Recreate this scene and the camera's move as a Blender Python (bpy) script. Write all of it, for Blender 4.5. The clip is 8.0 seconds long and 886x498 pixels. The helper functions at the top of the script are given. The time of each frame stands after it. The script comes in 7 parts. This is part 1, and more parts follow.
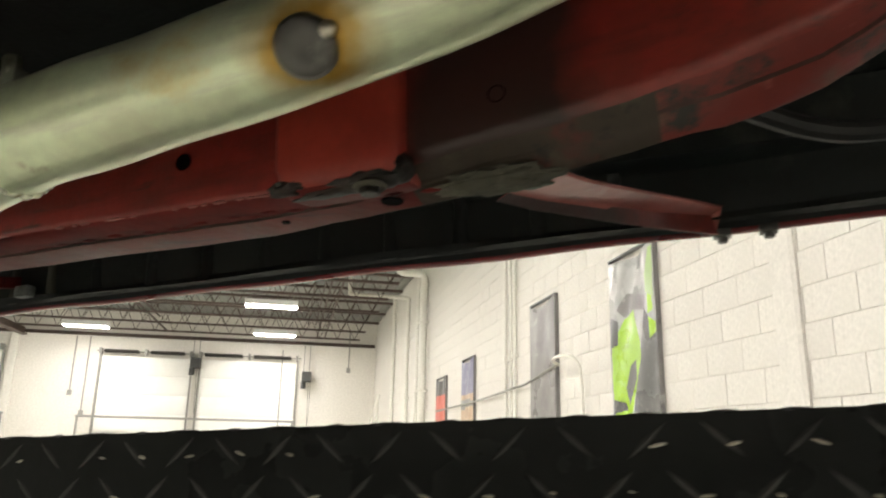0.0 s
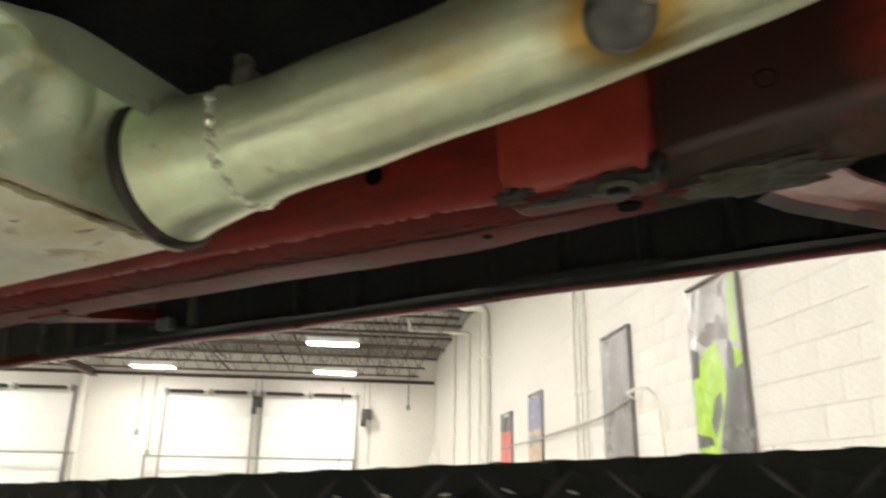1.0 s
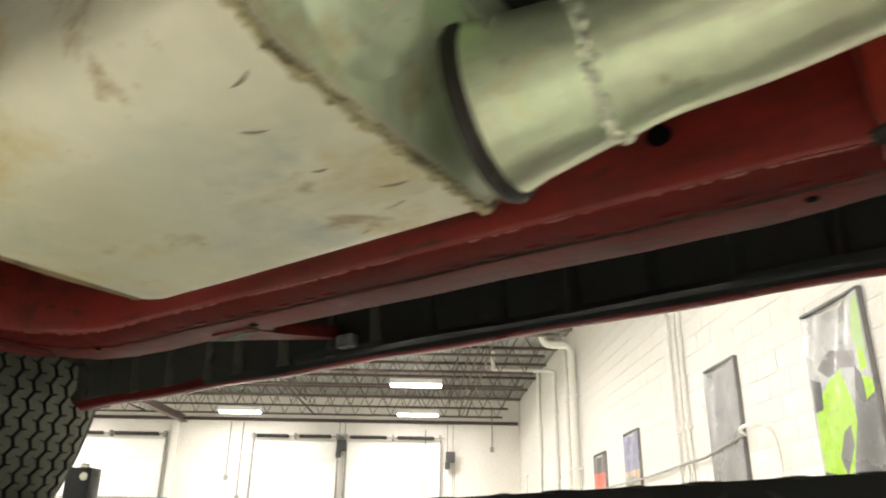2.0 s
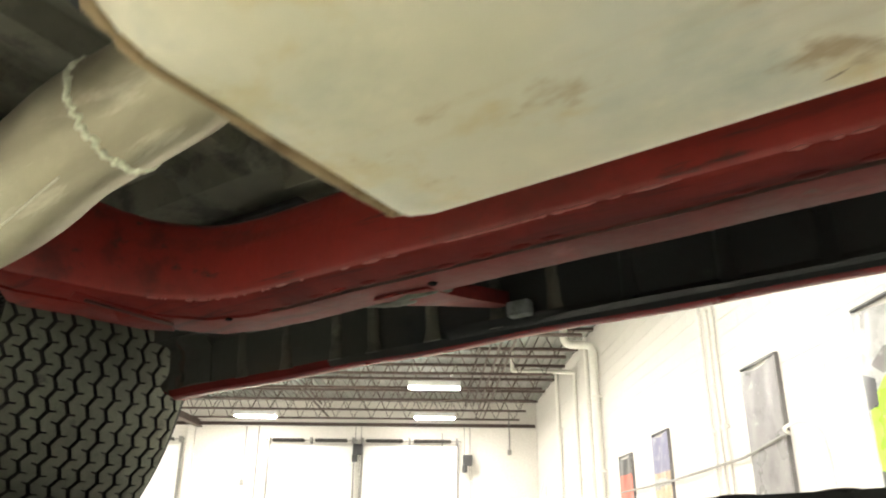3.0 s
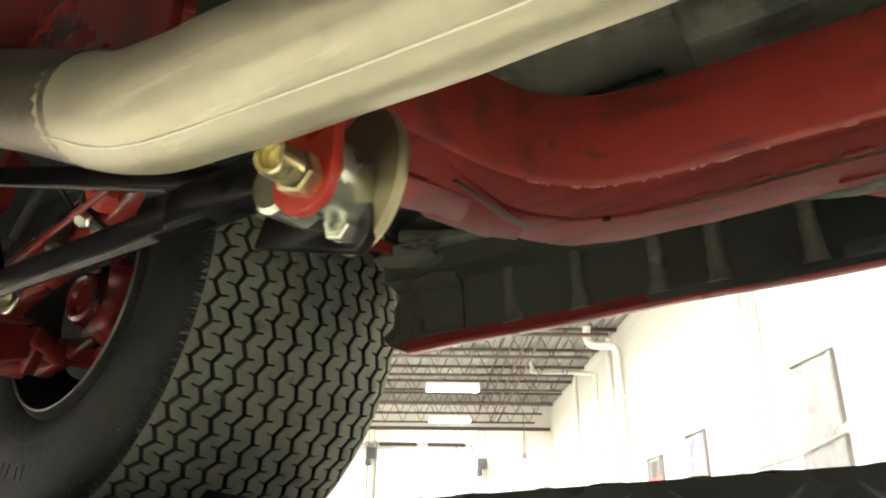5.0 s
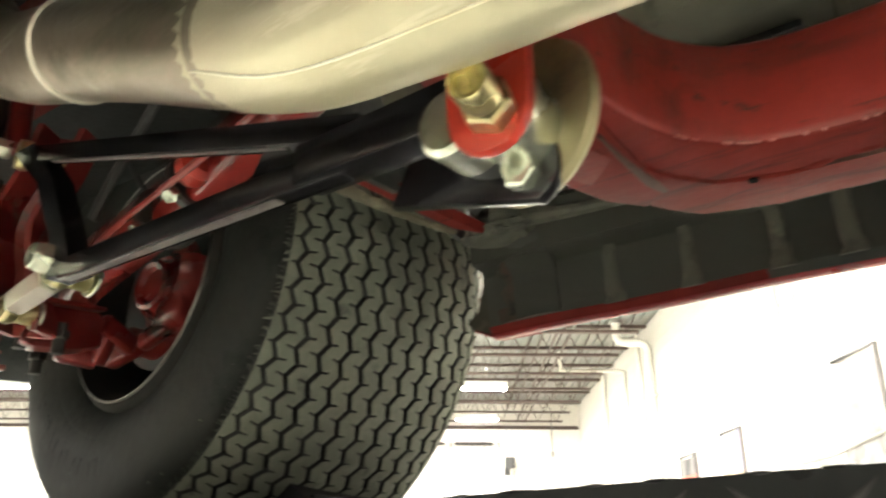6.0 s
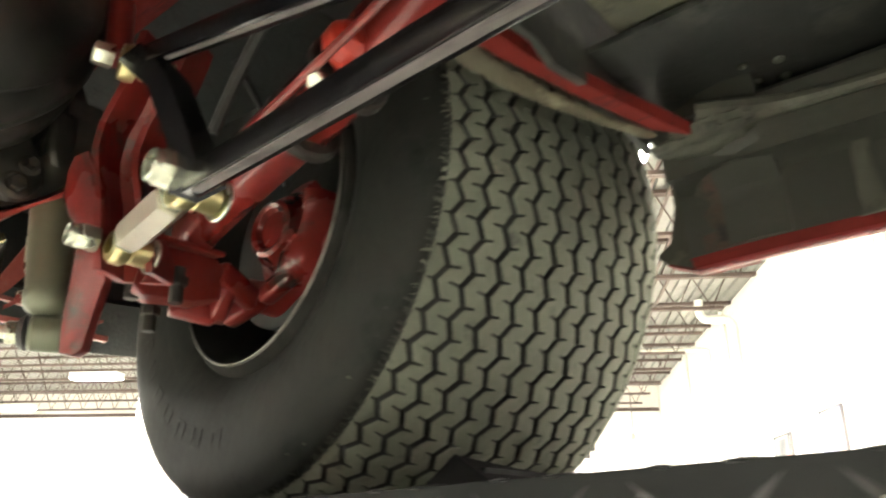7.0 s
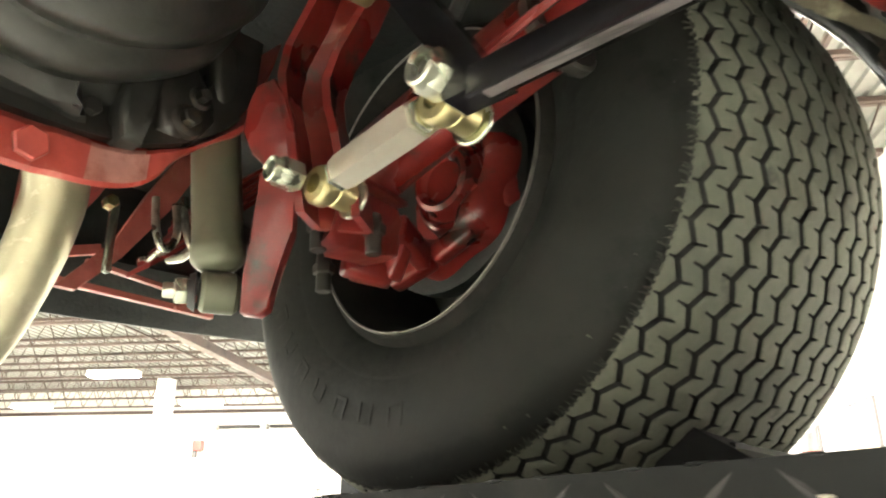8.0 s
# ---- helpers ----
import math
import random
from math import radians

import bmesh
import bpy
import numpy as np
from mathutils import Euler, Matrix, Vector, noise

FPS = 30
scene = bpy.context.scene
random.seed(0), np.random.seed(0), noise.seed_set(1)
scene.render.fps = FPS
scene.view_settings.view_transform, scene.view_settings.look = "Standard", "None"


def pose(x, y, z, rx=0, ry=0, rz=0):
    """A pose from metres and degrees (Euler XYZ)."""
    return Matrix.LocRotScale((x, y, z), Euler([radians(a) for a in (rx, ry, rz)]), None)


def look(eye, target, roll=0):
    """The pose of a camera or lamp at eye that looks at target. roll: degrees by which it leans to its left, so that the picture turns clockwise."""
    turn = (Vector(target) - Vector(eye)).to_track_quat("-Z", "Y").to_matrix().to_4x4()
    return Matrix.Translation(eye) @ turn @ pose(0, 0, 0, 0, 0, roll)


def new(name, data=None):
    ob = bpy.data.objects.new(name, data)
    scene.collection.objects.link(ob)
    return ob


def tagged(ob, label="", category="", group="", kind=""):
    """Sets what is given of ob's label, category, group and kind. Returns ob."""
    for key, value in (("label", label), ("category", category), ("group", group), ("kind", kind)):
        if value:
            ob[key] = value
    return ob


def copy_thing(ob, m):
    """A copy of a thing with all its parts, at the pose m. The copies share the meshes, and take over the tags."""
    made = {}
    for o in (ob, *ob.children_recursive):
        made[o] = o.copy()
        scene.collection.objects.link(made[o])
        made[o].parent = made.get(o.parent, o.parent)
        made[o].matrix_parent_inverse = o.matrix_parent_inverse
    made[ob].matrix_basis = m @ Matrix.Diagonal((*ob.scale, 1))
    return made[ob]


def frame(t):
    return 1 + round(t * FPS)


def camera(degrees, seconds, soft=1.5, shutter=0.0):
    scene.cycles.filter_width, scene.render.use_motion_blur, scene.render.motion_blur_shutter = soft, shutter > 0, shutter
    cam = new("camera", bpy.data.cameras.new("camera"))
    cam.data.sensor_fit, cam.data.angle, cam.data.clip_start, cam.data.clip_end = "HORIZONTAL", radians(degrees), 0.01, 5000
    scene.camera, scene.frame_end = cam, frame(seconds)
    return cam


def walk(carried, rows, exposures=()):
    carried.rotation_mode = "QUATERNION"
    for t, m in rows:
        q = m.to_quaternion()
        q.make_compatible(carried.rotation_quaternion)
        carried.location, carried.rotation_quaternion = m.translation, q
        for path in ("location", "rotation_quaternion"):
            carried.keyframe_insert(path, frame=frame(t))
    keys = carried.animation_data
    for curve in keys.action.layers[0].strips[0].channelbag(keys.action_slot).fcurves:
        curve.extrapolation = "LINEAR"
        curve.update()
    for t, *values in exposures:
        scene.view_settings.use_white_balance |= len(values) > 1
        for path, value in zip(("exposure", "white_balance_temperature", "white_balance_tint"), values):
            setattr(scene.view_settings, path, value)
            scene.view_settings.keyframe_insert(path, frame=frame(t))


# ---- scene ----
cam = camera(62.0, 8.0, soft=2.0, shutter=0.5)
PATH = [
    (0, (-0.1047, -0.0320, 1.5122), (-0.7930, 1.7721, 2.0331), 1.21),
    (0.5, (-0.2001, -0.0180, 1.4952), (-0.8848, 1.7854, 2.0234), 1.22),
    (1, (-0.2737, -0.0280, 1.5082), (-1.0829, 1.6963, 2.1182), 0.98),
    (1.5, (-0.3718, -0.0090, 1.5071), (-1.3088, 1.6146, 2.2041), 0.92),
    (2, (-0.4951, -0.0010, 1.4900), (-1.4609, 1.5997, 2.2008), 0.90),
    (2.2, (-0.5588, -0.0092, 1.4926), (-1.5277, 1.5868, 2.2097), 0.85),
    (3.3, (-0.8479, 0.0589, 1.4816), (-1.8350, 1.6422, 2.2018), 0.62),
    (3.5, (-0.8930, 0.0610, 1.4774), (-1.8828, 1.6420, 2.1990), 0.88),
    (4, (-1.0149, 0.0550, 1.4744), (-2.0083, 1.6328, 2.1981), 0.88),
    (4.5, (-1.1514, 0.0270, 1.4587), (-2.1397, 1.6052, 2.1884), 0.69),
    (4.7, (-1.1917, 0.0354, 1.4562), (-2.1780, 1.6144, 2.1869), 0.65),
    (5.8, (-1.3205, 0.0430, 1.4530), (-2.3078, 1.6188, 2.1894), 0.10),
    (6, (-1.3422, 0.0450, 1.4507), (-2.3774, 1.5929, 2.1804), 0.54),
    (6.5, (-1.4294, 0.0960, 1.4531), (-2.5755, 1.5780, 2.1532), 0.33),
    (7, (-1.5473, 0.1280, 1.4482), (-2.7353, 1.5803, 2.1406), 0.38),
    (7.5, (-1.6860, 0.0950, 1.4365), (-2.8986, 1.5269, 2.1286), 0.56),
    (8, (-1.7710, 0.0860, 1.4369), (-2.9781, 1.5265, 2.1211), 0.16),
]

EXPOSURE = [(0, -0.2), (1.5, 0.0), (2.0, 0.15), (3.3, 0.65), (4.5, 1.05), (6.0, 1.48), (7.0, 2.0), (7.5, 2.14), (8.0, 2.14)]
walk(cam, [(t, look(eye, target, roll)) for t, eye, target, roll in PATH], EXPOSURE)

# ---- frames of reference ----
# The car and its lift lean nose-up by a little; the hall is square to its own walls.
CAR = Matrix.Translation((-1, 0, 1.5)) @ Matrix.Rotation(radians(-2.38), 4, "Y") @ Matrix.Translation((1, 0, -1.5))
HALL = Matrix.Translation((-1.689, 7.561, 0)) @ Matrix.Rotation(radians(32.084), 4, "Z")
LAMP_POWER = 126.0

# ---- world: the hall is closed, so only a trace of daylight ----
world = bpy.data.worlds.new("world")
scene.world = world
world.use_nodes = True
world.node_tree.nodes["Background"].inputs["Color"].default_value = (0.8, 0.9, 1.0, 1)
world.node_tree.nodes["Background"].inputs["Strength"].default_value = 0.02


# ---- materials ----
def material(name, base, rough=0.5, metal=0.0, spots=(), bump=0.0, bump_scale=60.0, rough_var=0.15, random_tint=0.0, coat=0.0, streaks=()):
    """A surface with a base colour, broad stains (colour, scale, threshold, width), streaks along the car and fine relief."""
    m = bpy.data.materials.new(name)
    m.use_nodes = True
    nt = m.node_tree
    n, ln = nt.nodes, nt.links
    bsdf = n["Principled BSDF"]
    co = n.new("ShaderNodeTexCoord")
    prev = n.new("ShaderNodeRGB")
    prev.outputs[0].default_value = (*base, 1)
    out = prev.outputs[0]
    # fine mottling
    fine = n.new("ShaderNodeTexNoise")
    fine.inputs["Scale"].default_value = bump_scale * 0.6
    fine.inputs["Detail"].default_value = 6
    ln.new(co.outputs["Object"], fine.inputs["Vector"])
    mapr = n.new("ShaderNodeMapRange")
    mapr.inputs["To Min"].default_value, mapr.inputs["To Max"].default_value = 0.8, 1.2
    ln.new(fine.outputs["Fac"], mapr.inputs["Value"])
    mul = n.new("ShaderNodeMix")
    mul.data_type, mul.blend_type = "RGBA", "MULTIPLY"
    mul.inputs[0].default_value = 1.0
    ln.new(out, mul.inputs[6])
    ln.new(mapr.outputs[0], mul.inputs[7])
    out = mul.outputs[2]
    for k, (colour, scale, threshold, width) in enumerate([*spots, *streaks]):
        tex = n.new("ShaderNodeTexNoise")
        tex.inputs["Scale"].default_value = scale
        tex.inputs["Detail"].default_value = 8
        tex.inputs["Roughness"].default_value = 0.65
        if k < len(spots):
            ln.new(co.outputs["Object"], tex.inputs["Vector"])
        else:
            drawn = n.new("ShaderNodeMapping")
            drawn.inputs["Scale"].default_value = (0.09, 1.0, 1.0)
            ln.new(co.outputs["Object"], drawn.inputs["Vector"])
            ln.new(drawn.outputs[0], tex.inputs["Vector"])
        ramp = n.new("ShaderNodeMapRange")
        ramp.inputs["From Min"].default_value, ramp.inputs["From Max"].default_value = threshold, threshold + width
        ln.new(tex.outputs["Fac"], ramp.inputs["Value"])
        mix = n.new("ShaderNodeMix")
        mix.data_type = "RGBA"
        ln.new(ramp.outputs[0], mix.inputs[0])
        ln.new(out, mix.inputs[6])
        mix.inputs[7].default_value = (*colour, 1)
        out = mix.outputs[2]
    if random_tint:
        info = n.new("ShaderNodeObjectInfo")
        r = n.new("ShaderNodeMapRange")
        r.inputs["To Min"].default_value, r.inputs["To Max"].default_value = 1 - random_tint, 1 + random_tint
        ln.new(info.outputs["Random"], r.inputs["Value"])
        mix = n.new("ShaderNodeMix")
        mix.data_type, mix.blend_type = "RGBA", "MULTIPLY"
        mix.inputs[0].default_value = 1.0
        ln.new(out, mix.inputs[6])
        ln.new(r.outputs[0], mix.inputs[7])
        out = mix.outputs[2]
    ln.new(out, bsdf.inputs["Base Color"])
    bsdf.inputs["Metallic"].default_value = metal
    broad = n.new("ShaderNodeTexNoise")
    broad.inputs["Scale"].default_value = bump_scale * 0.15
    broad.inputs["Detail"].default_value = 5
    ln.new(co.outputs["Object"], broad.inputs["Vector"])
    rr = n.new("ShaderNodeMapRange")
    rr.inputs["To Min"].default_value, rr.inputs["To Max"].default_value = max(0.03, rough - rough_var), min(1, rough + rough_var)
    ln.new(broad.outputs["Fac"], rr.inputs["Value"])
    ln.new(rr.outputs[0], bsdf.inputs["Roughness"])
    if coat:
        bsdf.inputs["Coat Weight"].default_value = coat
    if bump:
        b = n.new("ShaderNodeBump")
        b.inputs["Strength"].default_value = bump
        b.inputs["Distance"].default_value = 0.002
        tex = n.new("ShaderNodeTexNoise")
        tex.inputs["Scale"].default_value = bump_scale
        tex.inputs["Detail"].default_value = 6
        ln.new(co.outputs["Object"], tex.inputs["Vector"])
        ln.new(tex.outputs["Fac"], b.inputs["Height"])
        ln.new(b.outputs[0], bsdf.inputs["Normal"])
    return m


def glow(name, colour, strength):
    m = bpy.data.materials.new(name)
    m.use_nodes = True
    b = m.node_tree.nodes["Principled BSDF"]
    b.inputs["Base Color"].default_value = (0.9, 0.9, 0.9, 1)
    b.inputs["Emission Color"].default_value = (*colour, 1)
    b.inputs["Emission Strength"].default_value = strength
    return m


RED = material("red_frame_paint", (0.195, 0.021, 0.018), 0.28, spots=[((0.11, 0.013, 0.011), 8, 0.46, 0.22), ((0.045, 0.033, 0.027), 16, 0.57, 0.12)], bump=0.6, bump_scale=40, coat=0.35)
RED_FRESH = material("fresh_red_paint", (0.40, 0.034, 0.02), 0.32, spots=[((0.25, 0.02, 0.014), 12, 0.5, 0.25), ((0.07, 0.05, 0.04), 26, 0.64, 0.1)], bump=0.3, bump_scale=70, coat=0.3)
RED_WORN = material("worn_red_paint", (0.18, 0.026, 0.022), 0.5, spots=[((0.13, 0.022, 0.019), 7, 0.48, 0.15), ((0.26, 0.07, 0.06), 10, 0.66, 0.12), ((0.09, 0.06, 0.05), 17, 0.68, 0.1), ((0.04, 0.03, 0.026), 30, 0.68, 0.06)], streaks=[((0.10, 0.022, 0.02), 46, 0.54, 0.1), ((0.25, 0.08, 0.068), 80, 0.66, 0.1)], bump=0.5, bump_scale=60)
RED_WORN.node_tree.nodes["Principled BSDF"].inputs["Specular IOR Level"].default_value = 0.06
RED_SCRAPED = material("scraped_red_paint", (0.18, 0.028, 0.022), 0.62, spots=[((0.10, 0.092, 0.066), 9, 0.48, 0.14), ((0.03, 0.028, 0.024), 21, 0.54, 0.1), ((0.28, 0.09, 0.07), 34, 0.65, 0.06)], bump=0.7, bump_scale=70)
CAKED_RED = material("caked_dirt_over_red", (0.05, 0.036, 0.026), 0.75, spots=[((0.13, 0.02, 0.016), 8, 0.56, 0.14), ((0.085, 0.075, 0.052), 15, 0.55, 0.14), ((0.02, 0.018, 0.015), 28, 0.58, 0.1)], bump=0.9, bump_scale=70)
# dark brown-red that paints the shade in the rail's seam and crease
SEAM_SHADE = material("seam_shade", (0.06, 0.026, 0.021), 0.7, spots=[((0.12, 0.05, 0.04), 14, 0.48, 0.15)], bump=0.6, bump_scale=120)
# pale pink standing in for the cross member's glossy highlight
PALE_GLOSS = material("painted_highlight", (0.42, 0.2, 0.17), 0.5, spots=[((0.3, 0.1, 0.08), 30, 0.5, 0.15)], bump=0.3, bump_scale=120)
# red paint made pink as if strongly lit
PINK_LIT = material("pink_lit_red_paint", (0.42, 0.115, 0.095), 0.4, spots=[((0.3, 0.06, 0.05), 12, 0.5, 0.2), ((0.5, 0.24, 0.2), 20, 0.6, 0.12)], bump=0.3, bump_scale=70, coat=0.3)
MOUNT_RED = material("clean_red_paint", (0.34, 0.04, 0.025), 0.38, spots=[((0.2, 0.022, 0.016), 9, 0.48, 0.25), ((0.06, 0.045, 0.036), 24, 0.63, 0.1)], bump=0.4, bump_scale=70)
MOUNT_GRIME = material("oily_grime_over_red", (0.032, 0.02, 0.016), 0.6, spots=[((0.018, 0.018, 0.015), 22, 0.48, 0.14), ((0.12, 0.035, 0.028), 34, 0.62, 0.1)], bump=0.7, bump_scale=80)
DECK_PLATE = material("dusty_runway_plate", (0.075, 0.072, 0.066), 0.5, spots=[((0.12, 0.115, 0.1), 6, 0.52, 0.2), ((0.03, 0.03, 0.028), 18, 0.55, 0.12)], bump=0.5, bump_scale=60)
DIRT = material("caked_road_dirt", (0.085, 0.08, 0.06), 0.85, spots=[((0.15, 0.14, 0.105), 18, 0.5, 0.15), ((0.03, 0.03, 0.026), 35, 0.58, 0.1)], bump=1.0, bump_scale=90)
RIB_DUST = material("dusty_rib", (0.10, 0.102, 0.08), 0.75, spots=[((0.04, 0.042, 0.037), 16, 0.5, 0.15), ((0.15, 0.15, 0.115), 30, 0.58, 0.1)], bump=0.6, bump_scale=90)
ARCH_GREY = material("brown_arch_sealer", (0.055, 0.048, 0.042), 0.8, spots=[((0.10, 0.045, 0.036), 9, 0.54, 0.15), ((0.12, 0.115, 0.095), 16, 0.6, 0.12), ((0.022, 0.02, 0.018), 28, 0.55, 0.1)], bump=0.9, bump_scale=70)
RED_MEMBER = material("brush_painted_red", (0.42, 0.075, 0.06), 0.3, spots=[((0.3, 0.045, 0.036), 10, 0.48, 0.2), ((0.5, 0.16, 0.13), 16, 0.6, 0.12), ((0.05, 0.035, 0.03), 34, 0.68, 0.06)], bump=0.3, bump_scale=45, coat=0.3)
BODY_RED = material("body_red_paint", (0.26, 0.02, 0.018), 0.3, spots=[((0.14, 0.014, 0.012), 8, 0.5, 0.2)], coat=0.3)
CRUST = material("tan_sealer", (0.10, 0.09, 0.06), 0.85, spots=[((0.06, 0.055, 0.04), 12, 0.52, 0.15), ((0.2, 0.185, 0.125), 22, 0.56, 0.12), ((0.13, 0.05, 0.038), 16, 0.64, 0.1)], bump=1.0, bump_scale=80)
END_DIRT = material("mottled_underseal", (0.05, 0.048, 0.036), 0.75, spots=[((0.085, 0.04, 0.032), 9, 0.52, 0.15), ((0.10, 0.098, 0.068), 14, 0.56, 0.12), ((0.018, 0.019, 0.017), 26, 0.55, 0.1)], bump=0.9, bump_scale=70)
UNDERCOAT = material("black_undercoat", (0.015, 0.018, 0.017), 0.6, spots=[((0.045, 0.047, 0.04), 11, 0.58, 0.2), ((0.008, 0.009, 0.009), 30, 0.55, 0.1)], bump=0.6, bump_scale=130)
DUSTY = material("dusty_black_panel", (0.034, 0.037, 0.034), 0.62, spots=[((0.095, 0.098, 0.08), 9, 0.55, 0.2), ((0.014, 0.016, 0.015), 24, 0.58, 0.1)], bump=0.5, bump_scale=90)
FLOOR_PAN = material("grey_floor_pan", (0.15, 0.15, 0.112), 0.75, spots=[((0.25, 0.245, 0.18), 7, 0.54, 0.16), ((0.06, 0.062, 0.05), 13, 0.5, 0.14)], bump=0.7, bump_scale=50)
PIPE = material("aluminised_pipe", (0.78, 0.88, 0.62), 0.34, metal=0.6, spots=[((0.66, 0.66, 0.48), 6, 0.48, 0.18), ((0.66, 0.55, 0.26), 9, 0.6, 0.12), ((0.42, 0.36, 0.22), 20, 0.64, 0.1)], streaks=[((0.6, 0.6, 0.46), 26, 0.52, 0.16)], bump=0.2, bump_scale=120)
PIPE_REAR = material("brushed_pipe", (0.46, 0.43, 0.30), 0.4, metal=0.55, spots=[((0.42, 0.38, 0.26), 5, 0.48, 0.16), ((0.62, 0.62, 0.47), 8, 0.58, 0.12), ((0.32, 0.26, 0.18), 16, 0.62, 0.12)], streaks=[((0.42, 0.38, 0.27), 34, 0.52, 0.12), ((0.6, 0.57, 0.43), 60, 0.58, 0.1)], bump=0.25, bump_scale=90)
PIPE_AXLE = material("tarnished_pipe", (0.24, 0.2, 0.155), 0.32, metal=0.8, spots=[((0.17, 0.14, 0.1), 5, 0.48, 0.16), ((0.12, 0.1, 0.07), 14, 0.58, 0.12)], streaks=[((0.16, 0.14, 0.1), 34, 0.5, 0.12), ((0.34, 0.3, 0.24), 60, 0.58, 0.1)], bump=0.25, bump_scale=90)
MUFFLER = material("pale_muffler_skin", (0.82, 0.785, 0.63), 0.42, metal=0.2, spots=[((0.70, 0.71, 0.6), 5, 0.46, 0.2), ((0.66, 0.54, 0.25), 7, 0.53, 0.12), ((0.58, 0.61, 0.51), 9, 0.53, 0.14), ((0.48, 0.38, 0.22), 15, 0.59, 0.08), ((0.36, 0.26, 0.15), 24, 0.7, 0.06)], streaks=[((0.66, 0.6, 0.42), 16, 0.56, 0.16)], bump=0.25, bump_scale=40)
CAP = material("stained_muffler_cap", (0.66, 0.75, 0.57), 0.34, metal=0.5, spots=[((0.5, 0.42, 0.2), 11, 0.56, 0.14), ((0.3, 0.22, 0.1), 24, 0.62, 0.1)], bump=0.25, bump_scale=80)
WELD = material("brown_weld_bead", (0.46, 0.41, 0.24), 0.45, metal=0.5, spots=[((0.15, 0.11, 0.06), 45, 0.52, 0.1), ((0.5, 0.46, 0.3), 70, 0.6, 0.1)], bump=0.8, bump_scale=200)
RUSTY_SEAM = material("rusty_seam", (0.36, 0.27, 0.15), 0.55, metal=0.2, spots=[((0.2, 0.13, 0.06), 18, 0.5, 0.14), ((0.62, 0.58, 0.42), 26, 0.58, 0.1)], bump=0.5, bump_scale=120)
SCRATCH = material("brown_scuff", (0.3, 0.25, 0.16), 0.6, spots=[((0.5, 0.45, 0.34), 90, 0.5, 0.15)], bump=0.2)
SCORCH = material("scorched_steel", (0.12, 0.115, 0.11), 0.45, metal=0.7, spots=[((0.2, 0.19, 0.18), 40, 0.55, 0.15)], bump=0.3, bump_scale=120)
BLACK_GLOSS = material("black_gloss_paint", (0.007, 0.0065, 0.008), 0.2, spots=[((0.03, 0.028, 0.026), 20, 0.6, 0.2)], bump=0.12, bump_scale=90, rough_var=0.06)
BLACK_GLOSS.node_tree.nodes["Principled BSDF"].inputs["IOR"].default_value = 1.6
BEAD = material("bright_weld_metal", (0.82, 0.86, 0.68), 0.28, metal=0.35, spots=[((0.5, 0.46, 0.3), 60, 0.58, 0.1)], bump=0.2, bump_scale=150)
# near-black without sheen: the shade inside a hole, as a colour
HOLE = material("unlit_hollow", (0.006, 0.005, 0.005), 0.95)
HOLE.node_tree.nodes["Principled BSDF"].inputs["Specular IOR Level"].default_value = 0.05
# grey that paints the floor's reflection under the black arm
ARM_SHEEN = material("sheen_on_black_paint", (0.12, 0.105, 0.105), 0.4, spots=[((0.05, 0.045, 0.045), 20, 0.52, 0.15)], streaks=[((0.03, 0.028, 0.03), 60, 0.55, 0.1)], bump=0.3, bump_scale=80)
BLACK_CAST = material("black_cast_housing", (0.024, 0.024, 0.021), 0.38, spots=[((0.07, 0.053, 0.046), 5, 0.5, 0.16), ((0.010, 0.012, 0.012), 9, 0.5, 0.14)], bump=0.9, bump_scale=45)
BLACK_CAST.node_tree.nodes["Principled BSDF"].inputs["IOR"].default_value = 1.6
RUBBER = material("sidewall_rubber", (0.018, 0.0195, 0.017), 0.72, spots=[((0.025, 0.024, 0.02), 5, 0.52, 0.2), ((0.007, 0.009, 0.008), 14, 0.54, 0.15)], bump=0.6, bump_scale=60)
RUBBER.node_tree.nodes["Principled BSDF"].inputs["Specular IOR Level"].default_value = 0.3
TREAD = material("worn_tread_rubber", (0.168, 0.18, 0.139), 0.78, spots=[((0.13, 0.14, 0.112), 10, 0.5, 0.2), ((0.09, 0.094, 0.08), 30, 0.6, 0.12)], bump=0.5, bump_scale=220)
GROOVE = material("groove_rubber", (0.032, 0.033, 0.03), 0.85, bump=0.3, bump_scale=150)
ZINC = material("zinc_plate", (0.62, 0.64, 0.54), 0.26, metal=0.9, spots=[((0.28, 0.28, 0.21), 30, 0.52, 0.15)], bump=0.15)
YELLOW_ZINC = material("yellow_zinc_plate", (0.6, 0.53, 0.28), 0.3, metal=0.9, spots=[((0.42, 0.36, 0.22), 40, 0.5, 0.15)], bump=0.15)
BRASSY = material("gold_passivated_plate", (0.36, 0.32, 0.19), 0.42, metal=0.8, spots=[((0.2, 0.18, 0.13), 24, 0.5, 0.2)], bump=0.2)
ALLOY = material("bare_alloy", (0.6, 0.56, 0.48), 0.34, metal=0.85, spots=[((0.45, 0.42, 0.36), 18, 0.5, 0.2)], bump=0.15)
SHOCK = material("olive_grey_damper_paint", (0.14, 0.15, 0.105), 0.34, metal=0.3, spots=[((0.1, 0.095, 0.07), 14, 0.55, 0.15)], bump=0.2)
RIM = material("grey_steel_rim", (0.018, 0.0175, 0.016), 0.75, metal=0.0, spots=[((0.03, 0.028, 0.025), 12, 0.5, 0.15)], bump=0.3)
RIM.node_tree.nodes["Principled BSDF"].inputs["Specular IOR Level"].default_value = 0.12
